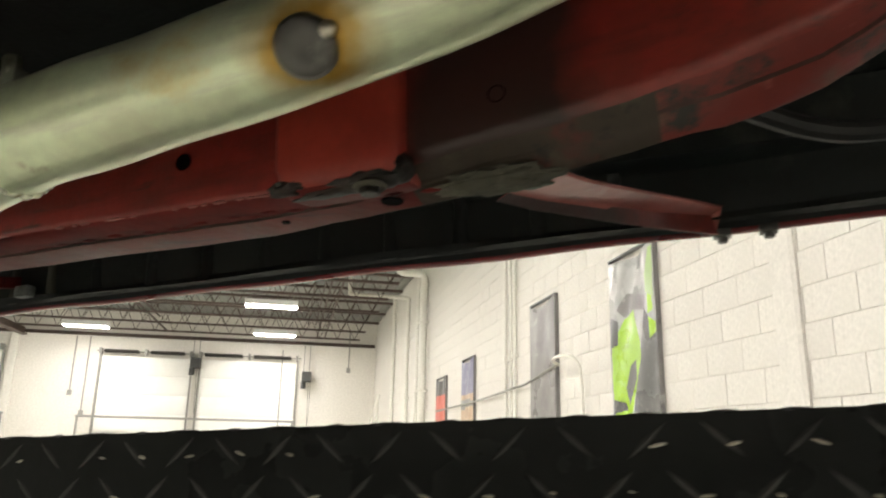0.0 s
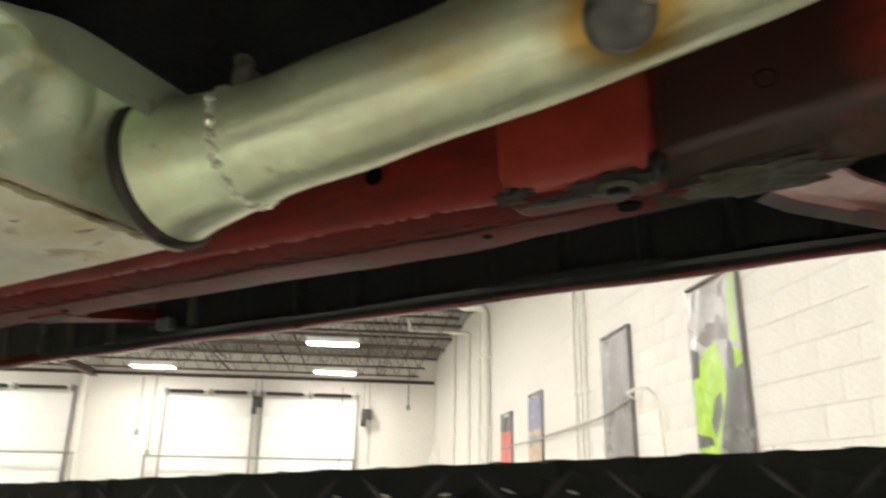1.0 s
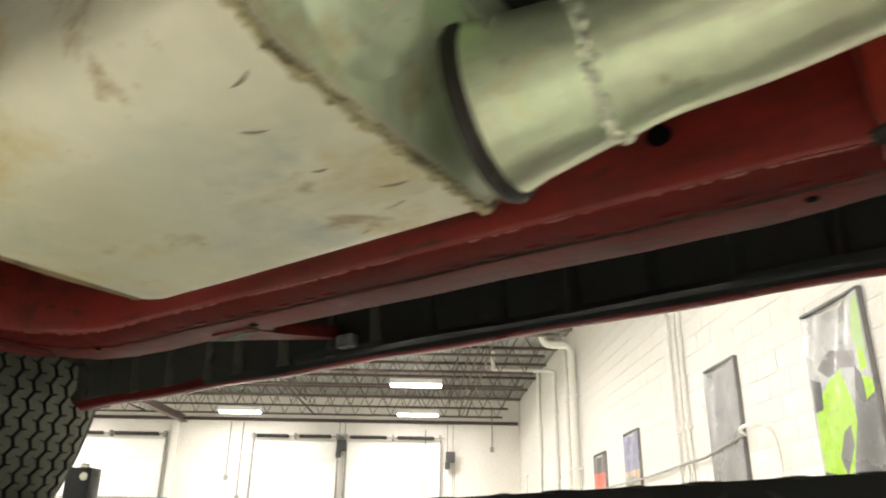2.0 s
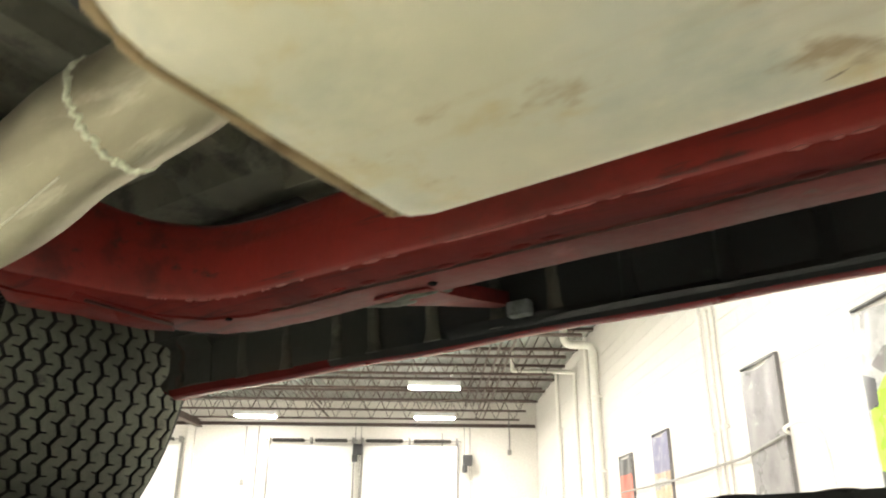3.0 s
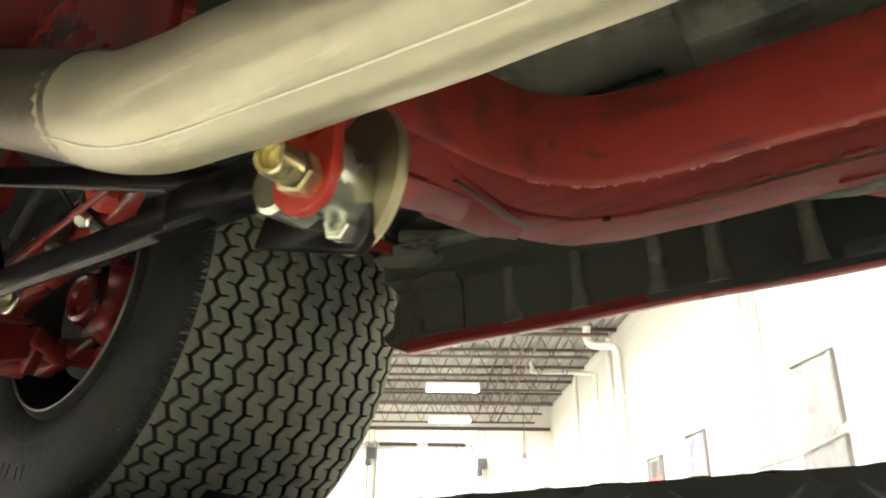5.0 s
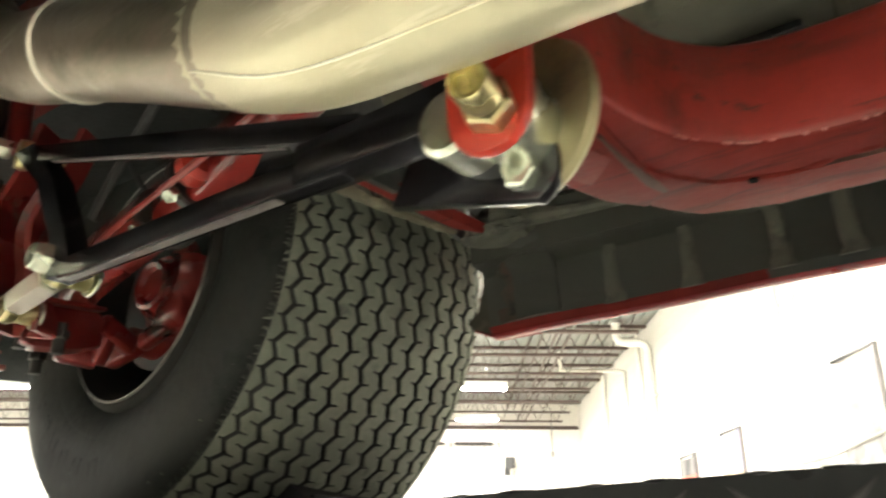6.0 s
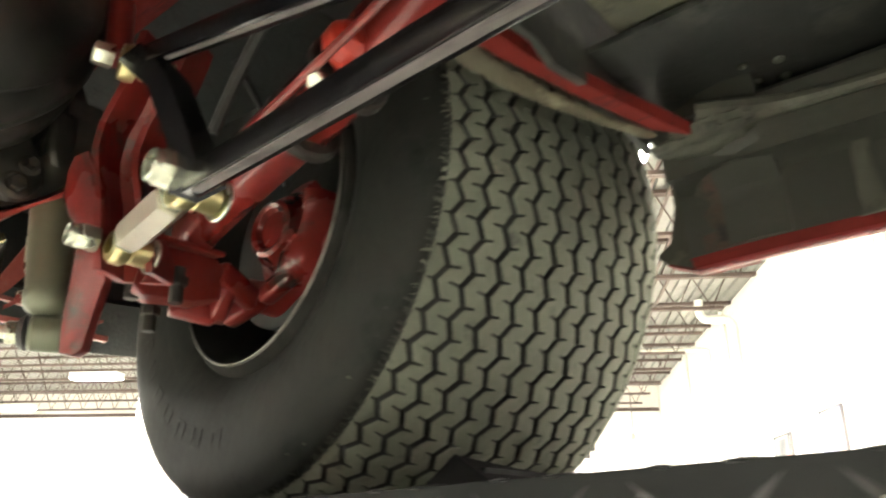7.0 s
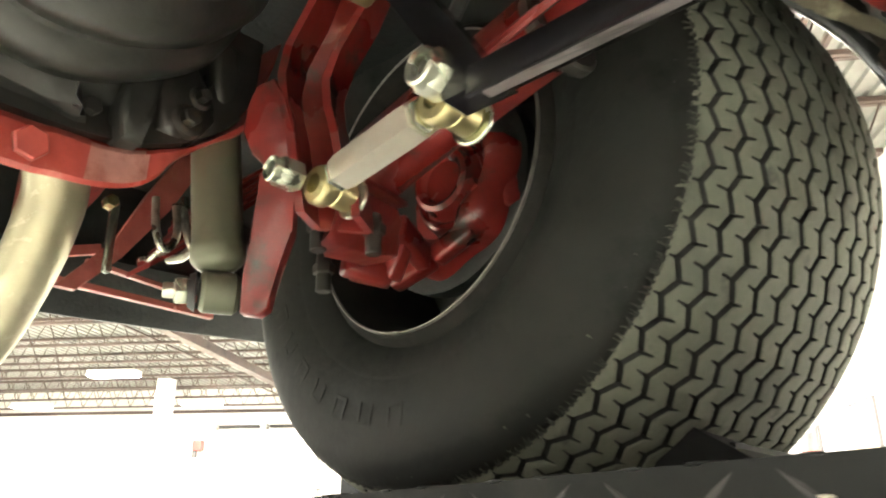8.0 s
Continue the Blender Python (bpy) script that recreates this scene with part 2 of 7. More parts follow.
RIM_LIP = material("rubbed_rim_lip", (0.22, 0.21, 0.195), 0.4, metal=0.6, spots=[((0.1, 0.095, 0.08), 30, 0.55, 0.15)])
SHOULDER = material("scuffed_shoulder_rubber", (0.05, 0.052, 0.045), 0.85, spots=[((0.17, 0.175, 0.14), 40, 0.52, 0.1)], bump=0.4, bump_scale=150)
DARK_IRON = material("dark_iron", (0.05, 0.047, 0.042), 0.5, metal=0.6, spots=[((0.12, 0.09, 0.06), 25, 0.6, 0.12)], bump=0.4)
LIFT_BLACK = material("black_lift_paint", (0.008, 0.009, 0.009), 0.3, spots=[((0.018, 0.018, 0.016), 9, 0.6, 0.15), ((0.07, 0.06, 0.05), 34, 0.72, 0.05)], bump=0.25, bump_scale=60)
LIFT_BLACK.node_tree.nodes["Principled BSDF"].inputs["IOR"].default_value = 1.28
RELIEF = material("worn_black_relief", (0.016, 0.0155, 0.015), 0.36, spots=[((0.012, 0.012, 0.012), 14, 0.5, 0.2), ((0.12, 0.11, 0.09), 40, 0.66, 0.08)], bump=0.3, bump_scale=90)
TAB_GREY = material("dull_grey_tab", (0.22, 0.24, 0.235), 0.6, spots=[((0.1, 0.11, 0.1), 30, 0.5, 0.15)], bump=0.4, bump_scale=90)
CHOCK = material("black_rubber_chock", (0.008, 0.008, 0.009), 0.7, spots=[((0.018, 0.017, 0.016), 20, 0.62, 0.15)], bump=0.4)
CHOCK.node_tree.nodes["Principled BSDF"].inputs["Specular IOR Level"].default_value = 0.25
BLOCK = material("painted_block", (0.74, 0.71, 0.67), 0.6, spots=[((0.72, 0.69, 0.645), 2.2, 0.52, 0.2)], bump=0.06, bump_scale=70, random_tint=0.012)
MORTAR = material("painted_mortar", (0.69, 0.66, 0.62), 0.75, bump=0.4, bump_scale=60)
PLASTER = material("white_wall_paint", (0.72, 0.69, 0.645), 0.6, spots=[((0.66, 0.62, 0.57), 1.2, 0.55, 0.2)], bump=0.2, bump_scale=30)
DOOR_WHITE = material("white_door_panel", (0.84, 0.83, 0.8), 0.45, spots=[((0.76, 0.75, 0.72), 1.5, 0.55, 0.2)], bump=0.05)
CONCRETE = material("pale_floor_coating", (0.76, 0.77, 0.67), 0.3, spots=[((0.66, 0.66, 0.57), 0.8, 0.52, 0.2), ((0.35, 0.33, 0.28), 3.0, 0.68, 0.06)], bump=0.1, bump_scale=25)
DECK = material("galvanised_deck", (0.22, 0.215, 0.2), 0.5, metal=0.3, spots=[((0.16, 0.155, 0.145), 1.5, 0.52, 0.2)], bump=0.1, bump_scale=20)
JOIST = material("red_oxide_steel", (0.09, 0.06, 0.05), 0.55, spots=[((0.05, 0.04, 0.036), 2.5, 0.5, 0.2)], bump=0.2, bump_scale=40)
STEEL_GREY = material("grey_track_steel", (0.3, 0.29, 0.27), 0.45, metal=0.6, spots=[((0.2, 0.18, 0.16), 6, 0.56, 0.2)], bump=0.1)
SPRING = material("dark_spring_steel", (0.07, 0.065, 0.06), 0.5, metal=0.5, bump=0.4, bump_scale=200)
WHITE_PIPE = material("white_painted_pipe", (0.8, 0.78, 0.73), 0.4, spots=[((0.7, 0.66, 0.6), 4, 0.58, 0.2)], bump=0.1)
CONDUIT = material("grey_conduit", (0.32, 0.31, 0.29), 0.45, metal=0.4, bump=0.1)
MOTOR = material("dark_motor_case", (0.035, 0.034, 0.033), 0.5, spots=[((0.08, 0.075, 0.07), 14, 0.58, 0.2)], bump=0.2)
RED_PLASTIC = material("red_plastic_case", (0.5, 0.05, 0.04), 0.4, spots=[((0.4, 0.04, 0.03), 10, 0.55, 0.2)])
LAMP_CASE = material("white_lamp_case", (0.8, 0.8, 0.8), 0.4)
TUBE = glow("lit_diffuser", (1.0, 0.957, 0.885), LAMP_POWER)
VINYL_GREY = material("grey_banner_vinyl", (0.22, 0.21, 0.21), 0.3, spots=[((0.15, 0.14, 0.145), 3.5, 0.5, 0.15), ((0.44, 0.43, 0.41), 6, 0.58, 0.12)], bump=0.3, bump_scale=14)
VINYL_SILVER = material("silver_banner_vinyl", (0.5, 0.5, 0.5), 0.25, spots=[((0.3, 0.3, 0.3), 3, 0.5, 0.15)], bump=0.2, bump_scale=14)
VINYL_GREEN = material("lime_banner_print", (0.36, 0.6, 0.04), 0.3, spots=[((0.28, 0.48, 0.03), 5, 0.55, 0.15)], bump=0.2, bump_scale=14)
VINYL_SHADE = material("shaded_banner_print", (0.13, 0.13, 0.13), 0.3, spots=[((0.2, 0.2, 0.2), 5, 0.52, 0.15)], bump=0.2, bump_scale=14)
VINYL_PALE_GREEN = material("pale_green_banner_print", (0.4, 0.55, 0.24), 0.3, spots=[((0.3, 0.45, 0.12), 6, 0.52, 0.15)], bump=0.2, bump_scale=14)
VINYL_DARK = material("charcoal_banner_print", (0.06, 0.062, 0.065), 0.3, spots=[((0.12, 0.12, 0.12), 5, 0.55, 0.15)], bump=0.2, bump_scale=14)
VINYL_RED = material("red_banner_print", (0.62, 0.1, 0.06), 0.35, spots=[((0.5, 0.07, 0.05), 5, 0.55, 0.15)], bump=0.2, bump_scale=14)
VINYL_TAN = material("tan_banner_print", (0.45, 0.3, 0.18), 0.35, spots=[((0.6, 0.5, 0.38), 4, 0.5, 0.1), ((0.2, 0.12, 0.08), 7, 0.56, 0.1)], bump=0.2, bump_scale=14)
VINYL_BLUE = material("dusk_blue_banner_print", (0.2, 0.2, 0.32), 0.35, spots=[((0.4, 0.38, 0.45), 5, 0.52, 0.15)], bump=0.2, bump_scale=14)
FLEX = material("black_cable", (0.02, 0.02, 0.02), 0.5)


def heat_tint(m, centre, radius):
    """Blue-brown to straw heat colours round a weld, fading out with a ragged edge."""
    nt = m.node_tree
    n, ln = nt.nodes, nt.links
    bsdf = n["Principled BSDF"]
    was = bsdf.inputs["Base Color"].links[0].from_socket
    co = n.new("ShaderNodeTexCoord")
    off = n.new("ShaderNodeVectorMath")
    off.operation = "DISTANCE"
    off.inputs[1].default_value = centre
    ln.new(co.outputs["Object"], off.inputs[0])
    tex = n.new("ShaderNodeTexNoise")
    tex.inputs["Scale"].default_value = 45
    tex.inputs["Detail"].default_value = 5
    ln.new(co.outputs["Object"], tex.inputs["Vector"])
    add = n.new("ShaderNodeMath")
    add.operation = "MULTIPLY_ADD"
    add.inputs[1].default_value = radius * 0.5
    ln.new(tex.outputs["Fac"], add.inputs[0])
    ln.new(off.outputs["Value"], add.inputs[2])
    ramp = n.new("ShaderNodeValToRGB")
    e = ramp.color_ramp.elements
    e[0].position, e[0].color = 0.30, (0.10, 0.05, 0.02, 1)
    e[1].position, e[1].color = 0.52, (0.45, 0.27, 0.05, 1)
    far = e.new(0.75)
    far.color = (0.6, 0.52, 0.3, 1)
    fac = n.new("ShaderNodeMapRange")
    fac.inputs["From Min"].default_value, fac.inputs["From Max"].default_value = 0.0, radius * 1.6
    ln.new(add.outputs[0], fac.inputs["Value"])
    ln.new(fac.outputs[0], ramp.inputs["Fac"])
    mixf = n.new("ShaderNodeMapRange")
    mixf.inputs["From Min"].default_value, mixf.inputs["From Max"].default_value = 0.62, 0.98
    mixf.inputs["To Min"].default_value, mixf.inputs["To Max"].default_value = 1.0, 0.0
    ln.new(fac.outputs[0], mixf.inputs["Value"])
    mix = n.new("ShaderNodeMix")
    mix.data_type = "RGBA"
    ln.new(mixf.outputs[0], mix.inputs[0])
    ln.new(was, mix.inputs[6])
    ln.new(ramp.outputs["Color"], mix.inputs[7])
    ln.new(mix.outputs[2], bsdf.inputs["Base Color"])
    return m


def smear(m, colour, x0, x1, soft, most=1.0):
    """A smear of colour between two places along the car, with ragged ends, covering most of what lies under it."""
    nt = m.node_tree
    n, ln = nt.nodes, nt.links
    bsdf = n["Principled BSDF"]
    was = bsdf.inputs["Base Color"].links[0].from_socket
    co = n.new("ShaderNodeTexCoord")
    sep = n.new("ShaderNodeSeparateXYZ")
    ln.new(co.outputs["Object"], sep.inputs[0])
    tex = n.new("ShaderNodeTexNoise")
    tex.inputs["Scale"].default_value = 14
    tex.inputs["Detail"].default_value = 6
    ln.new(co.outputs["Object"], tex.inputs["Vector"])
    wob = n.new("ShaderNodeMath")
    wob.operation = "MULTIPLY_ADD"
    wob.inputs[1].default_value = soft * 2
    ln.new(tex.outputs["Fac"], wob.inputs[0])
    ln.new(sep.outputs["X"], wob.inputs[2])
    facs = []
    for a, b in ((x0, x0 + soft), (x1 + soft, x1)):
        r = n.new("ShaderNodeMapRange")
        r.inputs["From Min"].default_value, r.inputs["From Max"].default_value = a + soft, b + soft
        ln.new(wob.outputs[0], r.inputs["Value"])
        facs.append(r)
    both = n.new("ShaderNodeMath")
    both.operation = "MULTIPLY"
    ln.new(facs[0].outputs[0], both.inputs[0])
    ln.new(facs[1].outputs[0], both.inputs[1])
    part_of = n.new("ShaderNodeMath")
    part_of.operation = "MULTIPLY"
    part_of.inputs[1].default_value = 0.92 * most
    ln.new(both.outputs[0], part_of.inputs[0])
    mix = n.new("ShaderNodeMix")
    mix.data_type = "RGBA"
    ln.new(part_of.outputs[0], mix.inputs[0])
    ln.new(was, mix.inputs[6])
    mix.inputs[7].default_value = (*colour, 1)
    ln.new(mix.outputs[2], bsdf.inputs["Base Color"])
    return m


# red with a blackish band just ahead of the body mount
RAIL_PAINT = smear(material("dark_banded_red_frame_paint", (0.265, 0.028, 0.021), 0.42, spots=[((0.09, 0.03, 0.022), 5, 0.48, 0.25), ((0.06, 0.04, 0.03), 20, 0.64, 0.1)], streaks=[((0.14, 0.022, 0.017), 22, 0.5, 0.16), ((0.09, 0.03, 0.024), 60, 0.6, 0.08)], bump=0.4, bump_scale=80), (0.024, 0.014, 0.012), 0.645, 0.80, 0.045)

DUSTY_SILL = smear(material("dusty_sill_panel", (0.016, 0.020, 0.020), 0.5, spots=[((0.07, 0.074, 0.06), 7, 0.6, 0.16), ((0.012, 0.014, 0.013), 24, 0.58, 0.1)], bump=0.5, bump_scale=90), (0.046, 0.048, 0.038), -1.1, -0.42, 0.12)


# ---- building helpers ----
BASE = {}


def root(name, base, where, label, category, group="", kind=""):
    """A thing: an Empty at base (in the frame of reference where) that will hold its parts."""
    ob = new(name)
    ob.empty_display_size = 0.05
    ob.matrix_basis = where @ Matrix.Translation(base)
    BASE[ob] = Vector(base)
    return tagged(ob, label, category, group, kind)


def mesh_of(bm, name, mats, smooth=35):
    bmesh.ops.recalc_face_normals(bm, faces=bm.faces[:])
    me = bpy.data.meshes.new(name)
    bm.to_mesh(me)
    bm.free()
    for m in mats if isinstance(mats, (list, tuple)) else [mats]:
        me.materials.append(m)
    if smooth:
        me.shade_smooth()
        me.set_sharp_from_angle(angle=radians(smooth))
    return me


def part(name, bm, mats, parent, label="", smooth=35):
    """One mesh under a thing or a part; the bmesh is in the frame of reference of the thing."""
    base = BASE[parent]
    bmesh.ops.translate(bm, verts=bm.verts[:], vec=-base)
    ob = new(name, mesh_of(bm, name, mats, smooth))
    ob.parent = parent
    BASE[ob] = base
    return tagged(ob, label)


def solid(name, bm, mats, base, where, label, category, group="", kind="", smooth=35):
    """A thing that is one mesh."""
    bmesh.ops.translate(bm, verts=bm.verts[:], vec=-Vector(base))
    ob = new(name, mesh_of(bm, name, mats, smooth))
    ob.matrix_basis = where @ Matrix.Translation(base)
    BASE[ob] = Vector(base)
    return tagged(ob, label, category, group, kind)


def box(bm, lo, hi, bevel=0.0, mat=0):
    lo, hi = Vector(lo), Vector(hi)
    geo = bmesh.ops.create_cube(bm, size=1.0, matrix=Matrix.Translation((lo + hi) / 2) @ Matrix.Diagonal((*(hi - lo), 1)))
    faces = {f for v in geo["verts"] for f in v.link_faces}
    for f in faces:
        f.material_index = mat
    if bevel:
        edges = list({e for v in geo["verts"] for e in v.link_edges})
        bmesh.ops.bevel(bm, geom=edges, offset=bevel, segments=2, affect="EDGES", profile=0.6)
    return bm


def ring_points(centre, u, v, r, n, turn=0.0):
    return [centre + r * (math.cos(2 * math.pi * i / n + turn) * u + math.sin(2 * math.pi * i / n + turn) * v) for i in range(n)]


def skin(bm, rings, closed=True, caps=True, mat=0):
    """Faces between successive rings of equal length."""
    vs = [[bm.verts.new(p) for p in ring] for ring in rings]
    n = len(vs[0])
    for a, b in zip(vs, vs[1:]):
        for i in range(n if closed else n - 1):
            j = (i + 1) % n
            bm.faces.new((a[i], a[j], b[j], b[i])).material_index = mat
    if caps and closed:
        bm.faces.new(vs[0][::-1]).material_index = mat
        bm.faces.new(vs[-1]).material_index = mat
    return vs


def frames_along(points):
    pts = [Vector(p) for p in points]
    out, u = [], None
    for i, p in enumerate(pts):
        t = (pts[min(i + 1, len(pts) - 1)] - pts[max(i - 1, 0)]).normalized()
        if u is None:
            u = t.orthogonal().normalized()
        u = (u - t * u.dot(t)).normalized()
        out.append((p, u, t.cross(u), t))
    return out


def smooth_path(points, steps=6):
    """Catmull-Rom through the points."""
    p = [Vector(q) for q in points]
    p = [2 * p[0] - p[1], *p, 2 * p[-1] - p[-2]]
    out = []
    for a, b, c, d in zip(p, p[1:], p[2:], p[3:]):
        for k in range(steps):
            s = k / steps
            out.append(0.5 * (2 * b + (c - a) * s + (2 * a - 5 * b + 4 * c - d) * s * s + (3 * b - a - 3 * c + d) * s ** 3))
    return out + [p[-2]]


def tube(bm, points, r, n=16, steps=6, radii=None, mat=0, caps=True):
    path = smooth_path(points, steps) if steps > 1 else [Vector(q) for q in points]
    rings = []
    for i, (p, u, v, t) in enumerate(frames_along(path)):
        rr = radii(i / (len(path) - 1)) if radii else r
        rings.append(ring_points(p, u, v, rr, n))
    skin(bm, rings, mat=mat, caps=caps)
    return bm


def cyl(bm, a, b, r, r2=None, n=20, turn=0.0, mat=0, rim=0.0):
    """A cylinder, cone or prism from a to b, with its rims broken by rim."""
    a, b = Vector(a), Vector(b)
    t = (b - a).normalized()
    u = t.orthogonal().normalized()
    v = t.cross(u)
    r2 = r if r2 is None else r2
    rings = [ring_points(a, u, v, r - rim, n, turn), ring_points(b, u, v, r2 - rim, n, turn)]
    if rim:
        rings = [rings[0], ring_points(a + t * rim, u, v, r, n, turn), ring_points(b - t * rim, u, v, r2, n, turn), rings[1]]
    skin(bm, rings, mat=mat)
    return bm


def lathe(bm, profile, centre, axis, n=32, mat=0, closed=False):
    """Turns (radius, distance along the axis) about the axis. closed: the profile runs back into itself."""
    c, t = Vector(centre), Vector(axis).normalized()
    u = t.orthogonal().normalized()
    v = t.cross(u)
    rings = [ring_points(c + t * h, u, v, max(r, 1e-4), n) for r, h in profile]
    if closed:
        rings.append(rings[0])
    skin(bm, rings, caps=False, mat=mat)
    bmesh.ops.remove_doubles(bm, verts=bm.verts[:], dist=1e-5)
    return bm


def nut(bm, a, b, r, hole=0.0, mat=0):
    """A hexagon nut from a to b, chamfered, with a hole in its outer face at b."""
    a, b = Vector(a), Vector(b)
    t = (b - a).normalized()
    u = t.orthogonal().normalized()
    v = t.cross(u)
    c = (b - a).length * 0.12
    rings = [ring_points(a, u, v, r * 0.95, 6), ring_points(a + t * c, u, v, r, 6), ring_points(b - t * c, u, v, r, 6), ring_points(b, u, v, r * 0.88, 6)]
    if hole:
        rings += [ring_points(b, u, v, hole, 6), ring_points(b - t * c * 4, u, v, hole * 0.9, 6)]
    skin(bm, rings, mat=mat)
    return bm


def plate(bm, outline, depth, mat=0, bevel=0.0):
    """A flat plate: outline is a list of 3D points in one plane, depth a vector."""
    d = Vector(depth)
    a = [bm.verts.new(Vector(p)) for p in outline]
    b = [bm.verts.new(Vector(p) + d) for p in outline]
    n = len(a)
    faces = [bm.faces.new(a), bm.faces.new(b[::-1])]
    for i in range(n):
        faces.append(bm.faces.new((a[i], b[i], b[(i + 1) % n], a[(i + 1) % n])))
    for f in faces:
        f.material_index = mat
    if bevel:
        edges = list({e for f in faces[:2] for e in f.edges})
        bmesh.ops.bevel(bm, geom=edges, offset=bevel, segments=2, affect="EDGES", profile=0.6)
    return bm


def loft(bm, sections, mat=0, caps=True):
    skin(bm, [[Vector(p) for p in s] for s in sections], mat=mat, caps=caps)
    return bm


def bar(bm, a, b, w, h, up=(0, 0, 1), bevel=0.0, mat=0):
    """A rectangular bar from a to b; w across, h along up."""
    a, b = Vector(a), Vector(b)
    t = (b - a).normalized()
    side = t.cross(Vector(up)).normalized()
    upv = side.cross(t)
    m = Matrix((side, t, upv)).transposed().to_4x4()
    m.translation = (a + b) / 2
    geo = bmesh.ops.create_cube(bm, size=1.0, matrix=m @ Matrix.Diagonal((w, (b - a).length, h, 1)))
    for f in {f for v in geo["verts"] for f in v.link_faces}:
        f.material_index = mat
    if bevel:
        edges = list({e for v in geo["verts"] for e in v.link_edges})
        bmesh.ops.bevel(bm, geom=edges, offset=bevel, segments=2, affect="EDGES", profile=0.6)
    return bm


BM = bmesh.new

# ---- the hall: shell ----
X0, Y0, Y1, ZR = -26.0, -15.0, 17.5, 5.5

floor = solid("floor", box(BM(), (X0 - 0.2, Y0 - 0.2, -0.2), (0.2, Y1 + 0.2, 0)), CONCRETE, (-10, 0, 0), HALL, "grey coated concrete workshop floor", "floor", kind="structure", smooth=0)
wall_far = solid("wall_north", box(BM(), (X0, Y1, 0), (0, Y1 + 0.2, ZR)), PLASTER, (-10, Y1, 0), HALL, "white painted workshop end wall with overhead doors", "wall", kind="structure", smooth=0)
wall_east = solid("wall_east", box(BM(), (0.006, Y0, 0), (0.22, Y1 + 0.2, ZR)), MORTAR, (0, 0, 0), HALL, "white painted concrete block wall hung with banners", "wall", kind="structure", smooth=0)
wall_west = solid("wall_west", box(BM(), (X0 - 0.2, Y0, 0), (X0, Y1 + 0.2, ZR)), PLASTER, (X0, 0, 0), HALL, "plain white painted side wall", "wall", kind="structure", smooth=0)
wall_south = solid("wall_south", box(BM(), (X0, Y0 - 0.2, 0), (0, Y0, ZR)), PLASTER, (-10, Y0, 0), HALL, "plain white painted back wall", "wall", kind="structure", smooth=0)

# corrugated roof deck: ribs along the hall
bm = BM()
rows = []
x = X0
while x < 0.0:
    for dx, z in ((0.0, ZR), (0.09, ZR), (0.105, ZR + 0.045), (0.185, ZR + 0.045), (0.2, ZR)):
        rows.append((min(x + dx, 0.0), z))
    x += 0.2
a = [bm.verts.new((x, Y0, z)) for x, z in rows]
b = [bm.verts.new((x, Y1, z)) for x, z in rows]
c = [bm.verts.new((x, Y0, ZR + 0.2)) for x, z in (rows[0], rows[-1])]
d = [bm.verts.new((x, Y1, ZR + 0.2)) for x, z in (rows[0], rows[-1])]
for i in range(len(rows) - 1):
    if (a[i].co - a[i + 1].co).length > 1e-5:
        bm.faces.new((a[i], a[i + 1], b[i + 1], b[i]))
bm.faces.new((c[0], c[1], d[1], d[0]))
solid("ceiling", bm, DECK, (-10, 0, ZR), HALL, "corrugated metal roof deck over open joists", "ceiling", kind="structure", smooth=0)

# open-web joists across the hall
first = root("roof_joist", (-13, 0, 4.78), HALL, "red oxide open-web steel roof joist", "joist", "roof joists")
bm = BM()
box(bm, (X0, -0.06, ZR - 0.06), (0, -0.01, ZR - 0.004))
box(bm, (X0, 0.01, ZR - 0.06), (0, 0.06, ZR - 0.004))
part("top_chord", bm, JOIST, first, smooth=0)
bm = BM()
box(bm, (X0 + 0.6, -0.05, 4.86), (-0.6, -0.008, 4.91))
box(bm, (X0 + 0.6, 0.008, 4.86), (-0.6, 0.05, 4.91))
part("bottom_chord", bm, JOIST, first, smooth=0)
bm = BM()
n = 44
for i in range(n):
    xa, xb = X0 + 0.5 + i * 25.0 / n, X0 + 0.5 + (i + 0.5) * 25.0 / n
    xc = X0 + 0.5 + (i + 1) * 25.0 / n
    cyl(bm, (xa, 0, ZR - 0.04), (xb, 0, 4.885), 0.011, n=5)
    cyl(bm, (xb, 0, 4.885), (xc, 0, ZR - 0.04), 0.011, n=5)
part("web", bm, JOIST, first, smooth=0)
for k in range(1, 18):
    copy_thing(first, HALL @ Matrix.Translation((-13, 17.05 - 1.8 * k, 4.78)))
first.matrix_basis = HALL @ Matrix.Translation((-13, 17.05, 4.78))

# bridging between the joists, and the wall beam over the doors
for x in (-2.3, -2.05, -7.0, -12.4):
    bm = BM()
    bar(bm, (x, Y0, ZR - 0.1), (x, Y1, ZR - 0.1), 0.04, 0.04)
    bar(bm, (x + 0.3, Y0, 4.93), (x + 0.3, Y1, 4.93), 0.04, 0.04)
    solid("joist_bridging", bm, JOIST, (x, 0, 4.9), HALL, "thin steel bridging angles along the roof joists", "bracing", "roof bracing", smooth=0)
bm = BM()
box(bm, (X0, 17.36, 4.69), (-0.05, 17.47, 4.715))
box(bm, (X0, 17.44, 4.715), (-0.05, 17.46, 4.80))
solid("wall_beam", bm, JOIST, (-13, 17.4, 4.66), HALL, "dark steel ledger beam along the end wall", "beam", kind="structure", smooth=0)
girder = root("roof_girder", (-10.9, 4, 4.6), HALL, "red oxide steel roof girder along the hall", "girder")
bm = BM()
box(bm, (-11.0, Y0, 4.62), (-10.8, Y1, 4.66))
part("bottom_flange", bm, JOIST, girder, smooth=0)
bm = BM()
